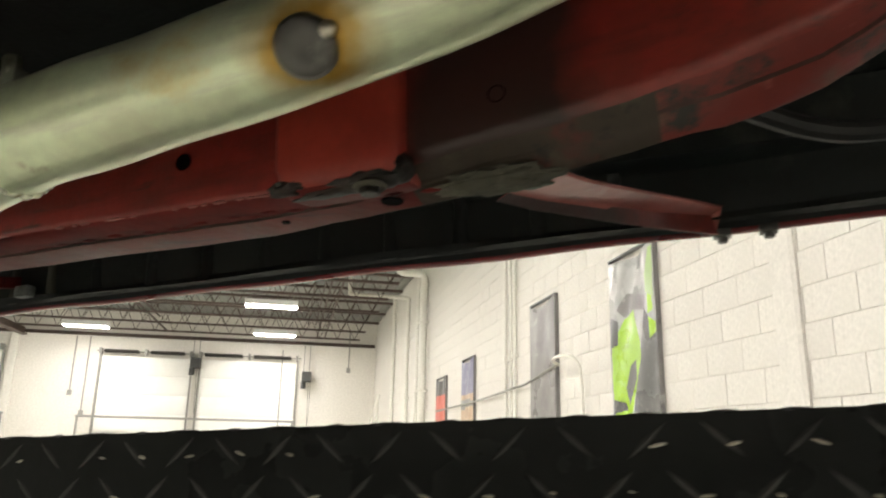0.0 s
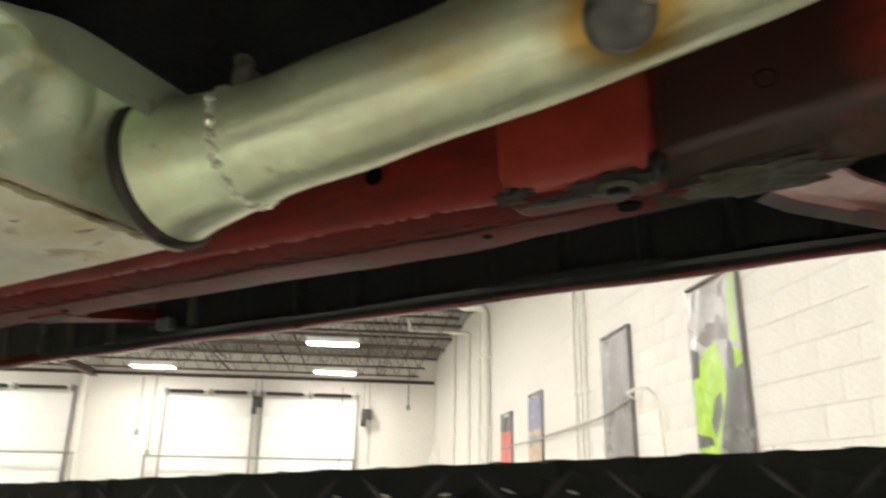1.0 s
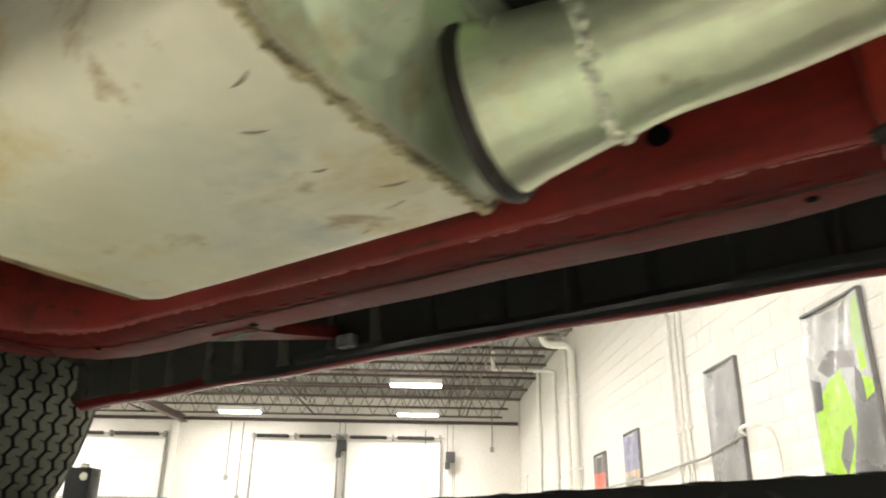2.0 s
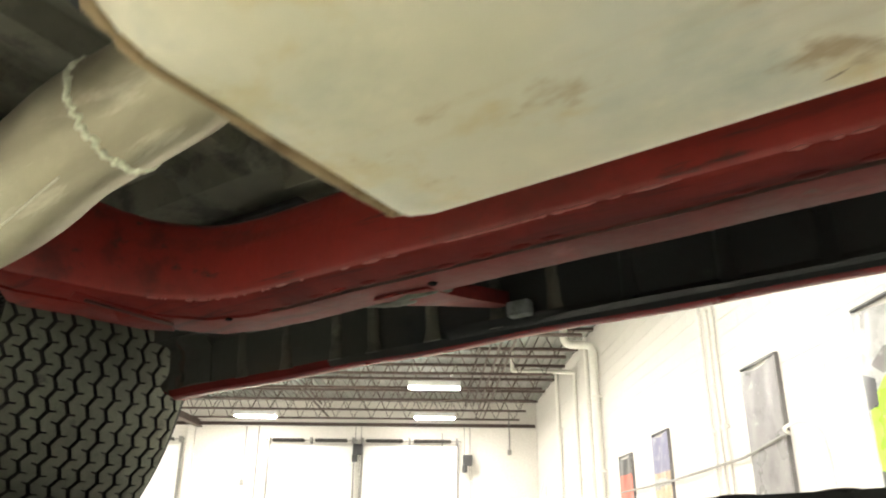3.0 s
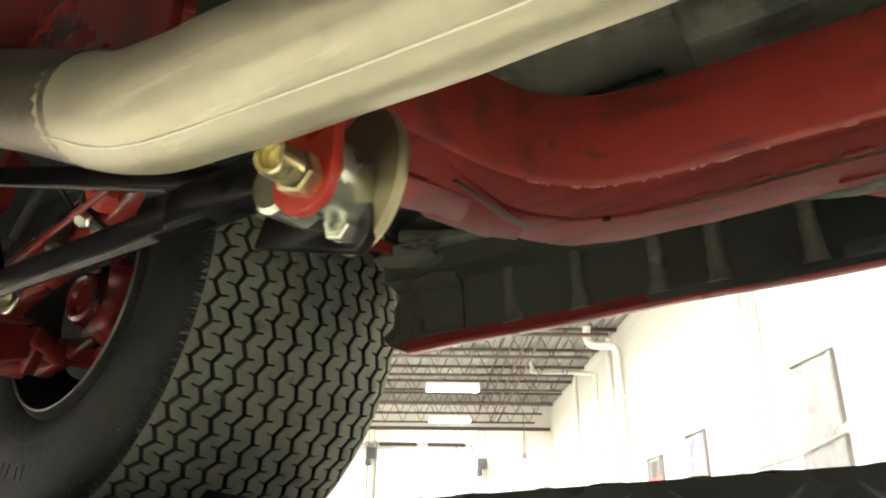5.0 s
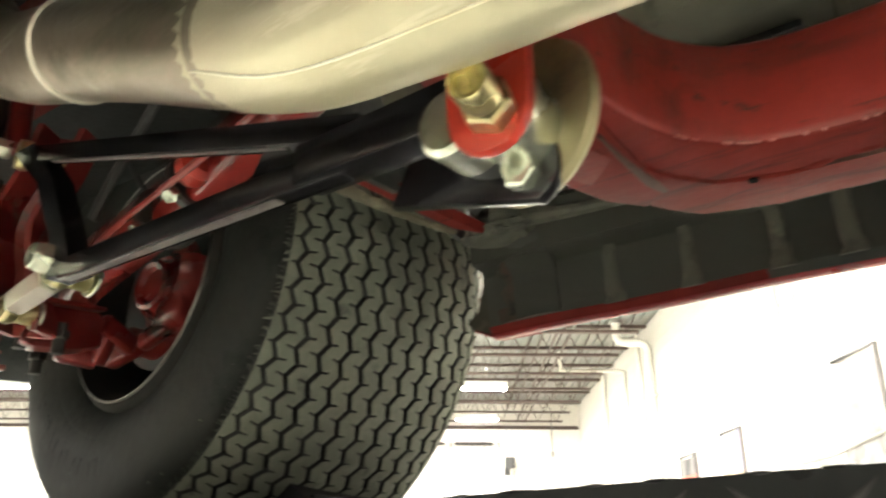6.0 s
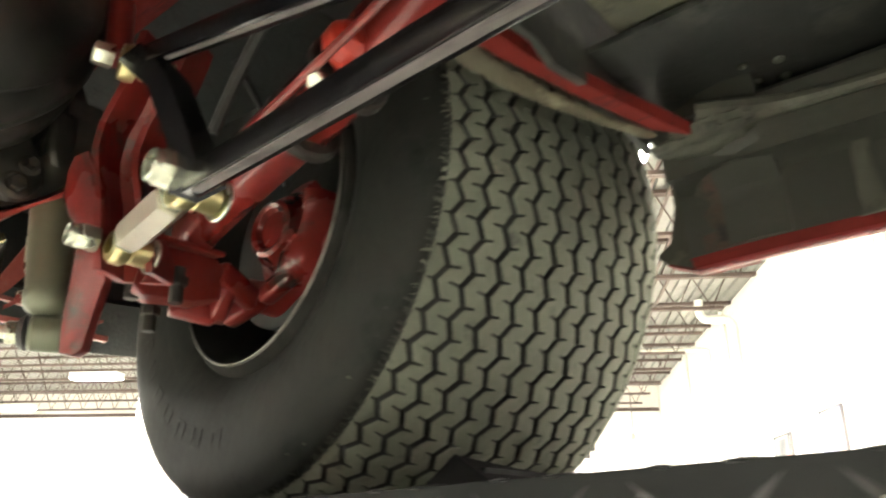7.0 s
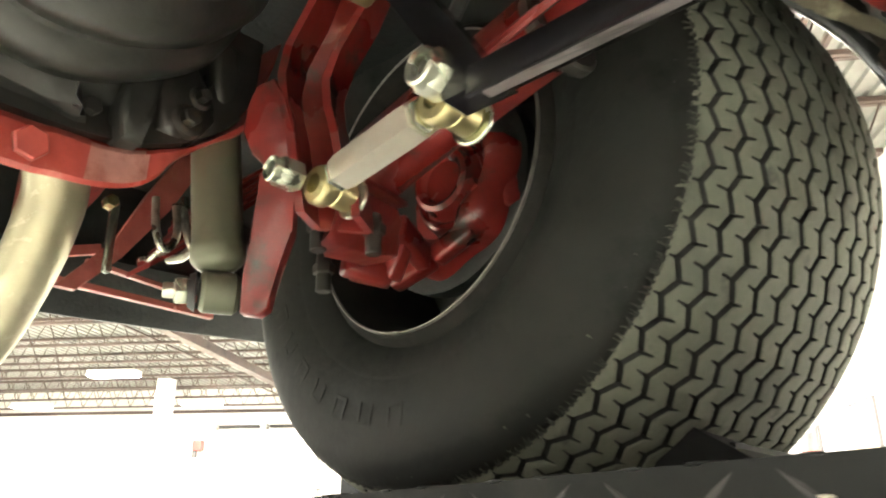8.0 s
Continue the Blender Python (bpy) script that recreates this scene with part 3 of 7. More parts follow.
box(bm, (-10.91, Y0, 4.66), (-10.89, Y1, 4.86))
part("web", bm, JOIST, girder, smooth=0)
column = root("column", (-13.9, 12, 0), HALL, "white painted square steel column", "column")
bm = BM()
box(bm, (-14.08, 11.82, 0), (-13.72, 12.18, 4.85), 0.02)
part("shaft", bm, WHITE_PIPE, column)
bm = BM()
box(bm, (-14.2, 11.7, 0), (-13.6, 12.3, 0.03), 0.005)
part("base_plate", bm, STEEL_GREY, column)


# ---- lamps ----
def high_bay(x, y):
    lamp = root("high_bay_light", (x, y, 4.75), HALL, "lit white linear high bay light under the joists", "ceiling light", "high bay lights")
    bm = BM()
    box(bm, (x - 0.62, y - 0.2, 4.705), (x + 0.62, y + 0.2, 4.84), 0.01)
    part("case", bm, LAMP_CASE, lamp)
    for dx in (-0.5, 0.5):
        bm = BM()
        cyl(bm, (x + dx, y, 4.838), (x + dx, y, 5.3), 0.006, n=6)
        part("hanger", bm, STEEL_GREY, lamp)
    bm = BM()
    loft(bm, [[(x - w, y - d, z), (x + w, y - d, z), (x + w, y + d, z), (x - w, y + d, z)] for w, d, z in ((0.6, 0.18, 4.72), (0.6, 0.18, 4.702), (0.58, 0.16, 4.69), (0.5, 0.1, 4.684))])
    part("diffuser", bm, TUBE, lamp, "glowing warm white diffuser", smooth=0)


for lx in (-3.3, -8.65, -14.6, -20.3):
    for ly in (15.55, 10.65, 5.1, 0.0, -5.2, -10.4):
        high_bay(lx, ly)


# ---- end wall: overhead doors ----
def overhead_door(name, x0, x1, label):
    door = root(name, ((x0 + x1) / 2, Y1, 0), HALL, label, "overhead door", kind="structure")
    for i in range(7):
        bm = BM()
        box(bm, (x0 + 0.04, Y1 - 0.055, 0.02 + i * 0.58), (x1 - 0.04, Y1 - 0.008, 0.592 + i * 0.58), 0.006)
        part("panel", bm, DOOR_WHITE, door)
    for x in (x0, x1):
        bm = BM()
        box(bm, (x - 0.03, Y1 - 0.12, 0), (x + 0.03, Y1 - 0.06, 4.15), 0.004)
        part("track", bm, STEEL_GREY, door, "grey steel guide track", smooth=0)
    bm = BM()
    cyl(bm, (x0 - 0.1, Y1 - 0.2, 4.22), (x1 + 0.1, Y1 - 0.2, 4.22), 0.016, n=8)
    part("spring_shaft", bm, STEEL_GREY, door)
    w = (x1 - x0) / 2
    for k in range(2):
        bm = BM()
        c0 = x0 + 0.12 + k * w
        turns, r = 34, 0.052
        pts = [(c0 + (w - 0.35) * i / (turns * 6), Y1 - 0.2 + r * math.cos(i * math.pi / 3), 4.22 + r * math.sin(i * math.pi / 3)) for i in range(turns * 6 + 1)]
        tube(bm, pts, 0.017, n=4, steps=1)
        part("torsion_spring", bm, SPRING, door, "dark wound torsion spring")
    for x in (x0 + 0.02, (x0 + x1) / 2, x1 - 0.02):
        bm = BM()
        box(bm, (x - 0.05, Y1 - 0.26, 4.13), (x + 0.02, Y1 - 0.004, 4.31), 0.005)
        part("spring_bracket", bm, STEEL_GREY, door)
    return door


overhead_door("door_1", -5.6, -2.55, "closed white sectional overhead door with torsion springs")
overhead_door("door_2", -8.58, -5.85, "closed white sectional overhead door beside its twin")
overhead_door("door_3", -14.85, -11.35, "closed wide white sectional overhead door")


def opener(x, z, mat, label):
    ob = root("door_opener", (x, Y1 - 0.2, z - 0.2), HALL, label, "door opener", "door openers")
    bm = BM()
    box(bm, (x - 0.15, Y1 - 0.42, z - 0.2), (x + 0.15, Y1 - 0.13, z + 0.12), 0.02)
    part("gear_case", bm, mat, ob)
    bm = BM()
    cyl(bm, (x - 0.09, Y1 - 0.3, z - 0.42), (x - 0.09, Y1 - 0.3, z - 0.2), 0.085, n=18, rim=0.01)
    part("motor", bm, MOTOR, ob, "dark round electric motor")
    bm = BM()
    for dx in (-0.1, 0.08):
        box(bm, (x + dx - 0.012, Y1 - 0.22, z + 0.12), (x + dx + 0.012, Y1 - 0.19, 4.66))
    part("hanger_rails", bm, STEEL_GREY, ob, smooth=0)
    bm = BM()
    tube(bm, [(x + 0.12, Y1 - 0.3, z - 0.2), (x + 0.14, Y1 - 0.3, z - 0.9), (x + 0.1, Y1 - 0.3, z - 1.6), (x + 0.08, Y1 - 0.3, z - 0.9), (x + 0.06, Y1 - 0.3, z - 0.2)], 0.006, n=5)
    part("hand_chain", bm, DARK_IRON, ob)


opener(-5.72, 3.98, MOTOR, "dark grey electric door opener between the doors")
opener(-2.25, 3.68, MOTOR, "dark grey electric door opener beside the doorway")
opener(-15.35, 3.66, RED_PLASTIC, "red electric door opener on the end wall")

for x0, x1, z in ((-9.0, -2.55, 2.22), (-15.2, -11.0, 2.26)):
    bm = BM()
    cyl(bm, (x0, Y1 - 0.35, z), (x1, Y1 - 0.35, z), 0.035, n=10)
    for x in (x0 + 0.05, x1 - 0.05):
        cyl(bm, (x, Y1 - 0.35, z), (x, Y1 - 0.35, 0), 0.035, n=10)
    solid("barrier_rail", bm, CONDUIT, (x0, Y1 - 0.35, 0), HALL, "thin grey steel barrier rail before the doors", "rail", "barrier rails")
bm = BM()
box(bm, (-11.2, Y1 - 0.16, 0), (-10.98, Y1 - 0.004, 4.66), 0.01)
solid("pilaster", bm, PLASTER, (-11.1, Y1 - 0.1, 0), HALL, "white pilaster on the end wall", "pilaster", kind="structure")
for x, z0, z1 in ((-8.95, 2.4, 4.66), (-9.35, 3.0, 4.66), (-0.9, 4.0, 5.2), (-3.05, 1.4, 4.5)):
    bm = BM()
    cyl(bm, (x, Y1 - 0.05, z0), (x, Y1 - 0.05, z1), 0.02, n=8)
    box(bm, (x - 0.06, Y1 - 0.1, z0 - 0.16), (x + 0.06, Y1 - 0.004, z0), 0.008)
    solid("wall_conduit", bm, CONDUIT, (x, Y1 - 0.05, z0), HALL, "grey conduit drop with a switch box", "conduit", "wall conduits")

# ---- block wall: pipes, conduits, banners ----
def wall_pipe(y, r, z1, out, label, elbow=True, run=0.5):
    bm = BM()
    pts = [(-out, y, 0), (-out, y, z1 - 0.35), (-out, y, z1 - 0.12), (-out - 0.12, y, z1), (-out - run, y, z1), (-out - run - 0.12, y, z1 + 0.12), (-out - run - 0.12, y, ZR - 0.06)]
    if elbow:
        tube(bm, pts[:2], r, n=14, steps=1)
        tube(bm, pts[1:5], r * 1.02, n=14, steps=5)
        tube(bm, pts[3:], r, n=14, steps=5)
    else:
        cyl(bm, (-out, y, 0), (-out, y, ZR - 0.06), r, n=12)
    for z in (1.2, 2.6, 4.0):
        box(bm, (-out - r - 0.006, y - r - 0.02, z), (-0.001, y + r + 0.02, z + 0.04))
    solid("wall_pipe", bm, WHITE_PIPE, (-out, y, 0), HALL, label, "pipe", "wall pipes")


wall_pipe(12.6, 0.05, 5.1, 0.07, "thin white riser pipe near the corner of the wall", False)
wall_pipe(10.1, 0.045, 5.0, 0.07, "white painted pipe bending towards the joists", True, 1.3)
wall_pipe(7.7, 0.08, 5.06, 0.11, "thick white painted downpipe with an elbow under the roof", True, 0.45)
wall_pipe(8.6, 0.05, 5.0, 0.07, "white painted riser pipe on the block wall", False)
for y in (1.45, 1.63, 1.86):
    wall_pipe(y, 0.022, 5.0, 0.035, "thin white conduit running up the block wall", False)
bm = BM()
tube(bm, [(-0.06, 6.4, 2.16), (-0.06, 3.5, 2.17), (-0.06, 0.95, 2.24), (-0.06, -0.1, 2.36)], 0.015, n=8, steps=1)
solid("wall_conduit", bm, CONDUIT, (-0.06, 3, 2.1), HALL, "grey conduit running level along the block wall", "conduit", "wall conduits")
bm = BM()
tube(bm, [(-0.03, -0.05, 2.36), (-0.16, -0.25, 2.38), (-0.16, -0.52, 2.4), (-0.1, -0.64, 2.36), (-0.05, -0.7, 2.2), (-0.05, -0.74, 1.6), (-0.05, -0.74, 0)], 0.016, n=10)
solid("wall_pipe", bm, WHITE_PIPE, (-0.05, -0.74, 0), HALL, "white pipe loop bending down the block wall", "pipe", "wall pipes")
bm = BM()
tube(bm, [(-0.25, 17.2, 1.9), (-0.25, 14.2, 2.9), (-0.25, 13.9, 2.9)], 0.03, n=8, steps=1)
tube(bm, [(-0.25, 17.2, 1.45), (-0.25, 14.2, 2.45)], 0.03, n=8, steps=1)
for y, z in ((16.6, 2.1), (15.4, 2.5), (14.2, 2.9)):
    cyl(bm, (-0.25, y, 0), (-0.25, y, z), 0.025, n=8)
solid("hand_rail", bm, WHITE_PIPE, (-0.25, 15.5, 0), HALL, "white sloping pipe hand rail in the corner", "rail")


def sheet(bm, y0, y1, z0, z1, off, wave, mat=0, ny=16, nz=26, seed=0.0):
    """A hanging cloth panel with folds, 4 mm thick; off is its distance from the wall."""
    def bulge(u, v):
        fold = math.sin(u * 9 + 2.2 * math.sin(v * 3 + seed)) * 0.5 + math.sin((u + v) * 14 + seed) * 0.25
        return -off - wave * fold * (0.35 + 0.65 * v ** 3) * math.sin(math.pi * min(max(u, 0.02), 0.98)) ** 0.5
    fr = [[bm.verts.new((bulge(i / ny, j / nz), y0 + (y1 - y0) * i / ny, z0 + (z1 - z0) * j / nz - 0.05 * (math.sin(math.pi * i / ny)) * (j / nz) ** 8)) for i in range(ny + 1)] for j in range(nz + 1)]
    bk = [[bm.verts.new(v.co + Vector((0.004, 0, 0))) for v in row] for row in fr]
    for j in range(nz):
        for i in range(ny):
            bm.faces.new((fr[j][i], fr[j][i + 1], fr[j + 1][i + 1], fr[j + 1][i])).material_index = mat
            bm.faces.new((bk[j][i + 1], bk[j][i], bk[j + 1][i], bk[j + 1][i + 1])).material_index = mat
    for j in range(nz):
        bm.faces.new((fr[j][0], fr[j + 1][0], bk[j + 1][0], bk[j][0]))
        bm.faces.new((fr[j][ny], bk[j][ny], bk[j + 1][ny], fr[j + 1][ny]))
    for i in range(ny):
        bm.faces.new((fr[0][i], bk[0][i], bk[0][i + 1], fr[0][i + 1]))
        bm.faces.new((fr[nz][i], fr[nz][i + 1], bk[nz][i + 1], bk[nz][i]))
    return bm


def inside(u, v, outline):
    """True where (u, v) lies within the outline."""
    hit_count = False
    for (a0, b0), (a1, b1) in zip(outline, outline[1:] + outline[:1]):
        if (b0 > v) != (b1 > v) and u < a0 + (v - b0) / (b1 - b0) * (a1 - a0):
            hit_count = not hit_count
    return hit_count


def banner(y0, y1, top, bottom, cloth, label, prints=()):
    """A hanging vinyl cloth on a shallow frame; prints are (outline, material) on the cloth itself, u towards the open side of the hall."""
    ob = root("banner", (0, (y0 + y1) / 2, bottom), HALL, label, "banner", "wall banners")
    mats = [cloth] + [m for _, m in prints]
    fine = len(prints) > 3
    bm = sheet(BM(), y0 + 0.006, y1 - 0.006, bottom, top - 0.02, 0.045, 0.045 if fine else 0.022, ny=110 if fine else 24, nz=220 if fine else 50, seed=y0)
    for f in bm.faces:
        c = f.calc_center_median()
        u, v = (y1 - c.y) / (y1 - y0), (c.z - bottom) / (top - bottom)
        for k, (outline, _) in enumerate(prints):
            if inside(u, v, outline):
                f.material_index = k + 1
    part("cloth", bm, mats, ob, smooth=60)
    # strips at both sides; the shadow of the frame's depth is their grey
    for ye in (y0, y1 - 0.007):
        bm = BM()
        box(bm, (-0.04, ye, bottom), (-0.002, ye + 0.007, top), 0.001)
        part("edge_strip", bm, VINYL_GREY, ob, "grey strip painting the shaded edge of the banner frame", smooth=0)
    bm = BM()
    box(bm, (-0.045, y0, top - 0.012), (-0.002, y1, top + 0.003), 0.001)
    part("top_bar", bm, VINYL_SHADE, ob, smooth=0)
    return ob


banner(-2.21, -1.38, 3.12, 1.2, VINYL_SILVER, "silver, charcoal and lime green hanging vinyl banner", [
    ([(0.4, 0.82), (0.82, 0.78), (0.8, 0.72), (0.55, 0.74), (0.33, 0.72), (0.21, 0.76)], VINYL_GREY),
    ([(0.7, 0.59), (0.79, 0.73), (1.0, 0.62), (1.0, 0.0), (0.4, 0.0), (0.49, 0.32)], VINYL_SHADE),
    ([(0.05, 0.6), (0.32, 0.71), (0.54, 0.74), (0.68, 0.59), (0.69, 0.53), (0.46, 0.32), (0.4, 0.0), (0.06, 0.0), (0.06, 0.34), (0.03, 0.43)], VINYL_GREEN),
    ([(0.57, 0.53), (0.58, 0.45), (0.38, 0.35), (0.32, 0.42), (0.44, 0.51)], VINYL_SHADE),
    ([(0.03, 0.38), (0.3, 0.36), (0.34, 0.33), (0.03, 0.32)], VINYL_DARK),
    ([(0.03, 0.74), (0.22, 0.71), (0.18, 0.61), (0.03, 0.6)], VINYL_DARK),
    ([(0.86, 0.79), (0.94, 0.79), (0.96, 0.71), (0.86, 0.70)], VINYL_GREEN),
    ([(0.86, 0.69), (0.99, 0.66), (0.99, 0.62), (0.88, 0.6), (0.88, 0.66)], VINYL_GREEN),
    ([(0.93, 0.97), (0.99, 0.97), (0.97, 0.76), (0.83, 0.79), (0.83, 0.86)], VINYL_PALE_GREEN)])
banner(-0.01, 0.83, 3.12, 1.0, VINYL_GREY, "tall grey hanging vinyl banner with faint folds")
banner(3.55, 4.34, 2.87, 0.95, VINYL_TAN, "tan and dusk blue hanging photo banner", [
    ([(0.0, 0.72), (1.0, 0.72), (1.0, 0.985), (0.0, 0.985)], VINYL_BLUE),
    ([(0.0, 0.6), (1.0, 0.61), (1.0, 0.66), (0.0, 0.67)], VINYL_SILVER)])
banner(5.61, 6.48, 2.75, 0.9, VINYL_RED, "red hanging vinyl banner with a dark head", [
    ([(0.0, 0.82), (1.0, 0.82), (1.0, 0.99), (0.0, 0.99)], VINYL_DARK)])

# control joint in the block wall
bm = BM()
box(bm, (-0.012, -3.74, 0), (-0.001, -3.56, ZR - 0.06), 0.002)
solid("wall_trim", bm, BLOCK, (0, -3.65, 0), HALL, "smooth white strip beside a wall joint", "trim", kind="structure", smooth=0)
bm = BM()
box(bm, (-0.02, -3.79, 0), (-0.001, -3.745, ZR - 0.06), 0.004)
solid("wall_trim", bm, MORTAR, (0, -3.77, 0), HALL, "pale grey sealed joint cover on the block wall", "trim", kind="structure", smooth=0)

post = root("lift_column", (-4.975, -2.57, 0), HALL, "short black square column of a neighbouring lift", "lift column")
bm = BM()
box(bm, (-5.045, -2.64, 0), (-4.905, -2.5, 1.79), 0.006)
part("shaft", bm, LIFT_BLACK, post)
bm = BM()
cyl(bm, (-4.94, -2.635, 1.74), (-4.94, -2.655, 1.74), 0.022, n=16, rim=0.004)
part("bolt", bm, ZINC, post)
bm = BM()
cyl(bm, (-4.975, -2.57, 1.79), (-4.975, -2.57, 1.815), 0.026, n=16, rim=0.006)
part("cap", bm, ZINC, post)

# ---- the lift ----
RT = 1.462            # top of the runway deck
lift = root("vehicle_lift", (-1.2, 0.75, 0.0), CAR, "black drive-on vehicle lift with diamond plate runways", "vehicle lift")


def runway(side):
    ya, yb = 0.451, 1.03
    bm = BM()
    sec = [(ya, 1.5), (ya + 0.012, 1.5), (ya + 0.02, RT), (yb - 0.02, RT), (yb - 0.012, 1.5), (yb, 1.5), (yb, 1.34), (yb - 0.03, 1.32), (ya + 0.03, 1.32), (ya, 1.34)]
    loft(bm, [[(x, side * y, z) for y, z in sec] for x in (-3.6, -2.4, -1.2, 0.0, 1.6)])
    for f in bm.faces:
        c = f.calc_center_median()
        f.material_index = 1 if abs(c.z - RT) < 0.004 else 0
    run = part("runway", bm, [LIFT_BLACK, DECK_PLATE], lift, "black painted steel runway", smooth=20)
    return run


run_left = runway(1)
run_right = runway(-1)
# raised lozenges of the plate: on the inner flank of the near runway and along its edge
bm = BM()
for i in range(92):
    for j in range(5):
        x = -3.1 + i * 0.044 + 0.022 * (j % 2)
        z = 1.484 - j * 0.0285
        s = 1 if (i + j) % 2 else -1
        c = Vector((x, 0.4512, z))
        u = Vector((math.cos(radians(42)), 0, s * math.sin(radians(42))))
        v = Vector((-u.z, 0, u.x))
        base = [c + u * 0.019, c + v * 0.0028, c - u * 0.019, c - v * 0.0028]
        top = [c + u * 0.012 - Vector((0, 0.0006, 0)), c - u * 0.012 - Vector((0, 0.0006, 0))]
        b0, b1, b2, b3 = (bm.verts.new(p) for p in base)
        t0, t1 = (bm.verts.new(p) for p in top)
        for f in ((b0, t0, b1), (b1, t0, t1, b2), (b2, t1, b3), (b3, t1, t0, b0)):
            bm.faces.new(f)
tagged(part("diamond_relief", bm, RELIEF, run_left, "raised lozenges of black diamond plate", smooth=0), kind="stuff")
bm = BM()
for i in range(92):
    for z, dx in ((1.4815, 0.009), (1.4525, 0.03)):
        if random.random() < 0.6:
            c = Vector((-3.1 + i * 0.044 + dx + random.uniform(-0.003, 0.003), 0.4508, z + random.uniform(-0.0015, 0.0015)))
            bmesh.ops.create_uvsphere(bm, u_segments=8, v_segments=5, radius=0.0012, matrix=Matrix.Translation(c) @ Matrix.Rotation(random.uniform(-0.2, 0.4), 4, "Y") @ Matrix.Diagonal((random.uniform(1.8, 4.5), 1.2, random.uniform(0.6, 1.1), 1)))
tagged(part("worn_tip", bm, ALLOY, run_left, "bright worn tips of the diamond plate", smooth=0), kind="stuff")
bm = BM()
for i in range(90):
    x = -3.1 + i * 0.044
    c = Vector((x, 0.4575, 1.4998))
    bmesh.ops.create_uvsphere(bm, u_segments=8, v_segments=5, radius=0.012, matrix=Matrix.Translation(c) @ Matrix.Rotation(0.7 if i % 2 else -0.7, 4, "Z") @ Matrix.Diagonal((1.2, 0.4, 0.13, 1)))
tagged(part("edge_nub", bm, LIFT_BLACK, run_left, "worn raised nubs along the runway edge", smooth=0), kind="stuff")
for x in (-3.3, 1.3):
    bm = BM()
    box(bm, (x - 0.09, -1.2, 1.2), (x + 0.09, 1.2, 1.33), 0.01)
    part("cross_beam", bm, LIFT_BLACK, lift)
    for y in (-1.28, 1.28):
        bm = BM()
        box(bm, (x - 0.1, y - 0.08, 0.0), (x + 0.1, y + 0.08, 1.45), 0.01)
        part("post", bm, LIFT_BLACK, lift)

chock = root("wheel_chock", (-2.03, 0.83, RT), CAR, "black rubber wheel chock wedged against the tyre", "wheel chock")
bm = BM()
sec = [(-2.115, RT), (-2.10, RT + 0.012), (-2.044, 1.559), (-2.034, 1.56), (-1.90, RT + 0.01), (-1.89, RT)]
loft(bm, [[(x, y, z) for x, z in sec] for y in (0.735, 0.741, 0.925, 0.931)])
part("wedge", bm, CHOCK, chock, smooth=25)
for k in range(4):
    bm = BM()
    bar(bm, (-1.92 - 0.026 * k, 0.745, RT + 0.022 + 0.0178 * k), (-1.92 - 0.026 * k, 0.92, RT + 0.022 + 0.0178 * k), 0.005, 0.005)
    part("grip_ridge", bm, CHOCK, chock, smooth=0)

# ---- the car ----
car = root("car", (-1.0, 0.0, RT), CAR, "red classic sports car on a lift, seen from beneath", "car")

# frame rail of the near side: inner web, flanges, rear kick inwards and up
RAIL = [  # inner bottom corner, outer bottom corner, height
    ((0.42, 0.36, 1.98), (0.45, 0.47, 1.97), 0.16),
    ((0.22, 0.42, 1.885), (0.24, 0.53, 1.88), 0.16),
    ((0.10, 0.465, 1.832), (0.12, 0.57, 1.825), 0.16),
    ((0.02, 0.502, 1.788), (0.03, 0.592, 1.775), 0.16),
    ((-0.06, 0.545, 1.764), (-0.05, 0.604, 1.752), 0.16),
    ((-0.13, 0.57, 1.752), (-0.13, 0.612, 1.744), 0.16),
    ((-0.22, 0.582, 1.746), (-0.22, 0.632, 1.739), 0.16),
    ((-0.34, 0.586, 1.744), (-0.34, 0.656, 1.737), 0.16),
    ((-0.46, 0.586, 1.744), (-0.46, 0.674, 1.737), 0.16),
    ((-0.58, 0.586, 1.744), (-0.58, 0.692, 1.737), 0.14),
    ((-0.75, 0.586, 1.744), (-0.75, 0.69, 1.737), 0.115),
    ((-1.0, 0.586, 1.744), (-1.0, 0.684, 1.737), 0.096),
    ((-1.25, 0.586, 1.744), (-1.25, 0.684, 1.737), 0.096),
    ((-1.36, 0.586, 1.744), (-1.38, 0.684, 1.737), 0.096),
    ((-1.411, 0.573, 1.744), (-1.454, 0.674, 1.738), 0.096),
    ((-1.447, 0.540, 1.744), (-1.495, 0.642, 1.739), 0.097),
    ((-1.470, 0.493, 1.744), (-1.522, 0.585, 1.740), 0.1),
    ((-1.484, 0.434, 1.744), (-1.562, 0.510, 1.742), 0.11),
    ((-1.502, 0.385, 1.748), (-1.590, 0.455, 1.750), 0.13),
    ((-1.56, 0.352, 1.80), (-1.62, 0.445, 1.81), 0.12),
    ((-1.66, 0.345, 1.88), (-1.68, 0.442, 1.885), 0.11),
    ((-1.80, 0.345, 1.955), (-1.80, 0.442, 1.955), 0.1),
    ((-2.10, 0.345, 2.0), (-2.10, 0.442, 2.0), 0.1),
    ((-2.45, 0.36, 2.0), (-2.45, 0.455, 2.0), 0.1),
    ((-2.70, 0.42, 1.96), (-2.70, 0.51, 1.96), 0.09),
    ((-2.90, 0.45, 1.93), (-2.90, 0.53, 1.93), 0.09)]


def narrowed(p):
    """The frame draws in and down towards the front."""
    p = Vector(p)
    f = float(np.interp(p.x, (-0.93, -0.6, -0.37, -0.2), (1.0, 0.935, 0.87, 0.86)))
    pivot = Vector((-0.105, -0.032, 1.475))
    return pivot + (p - pivot) * f


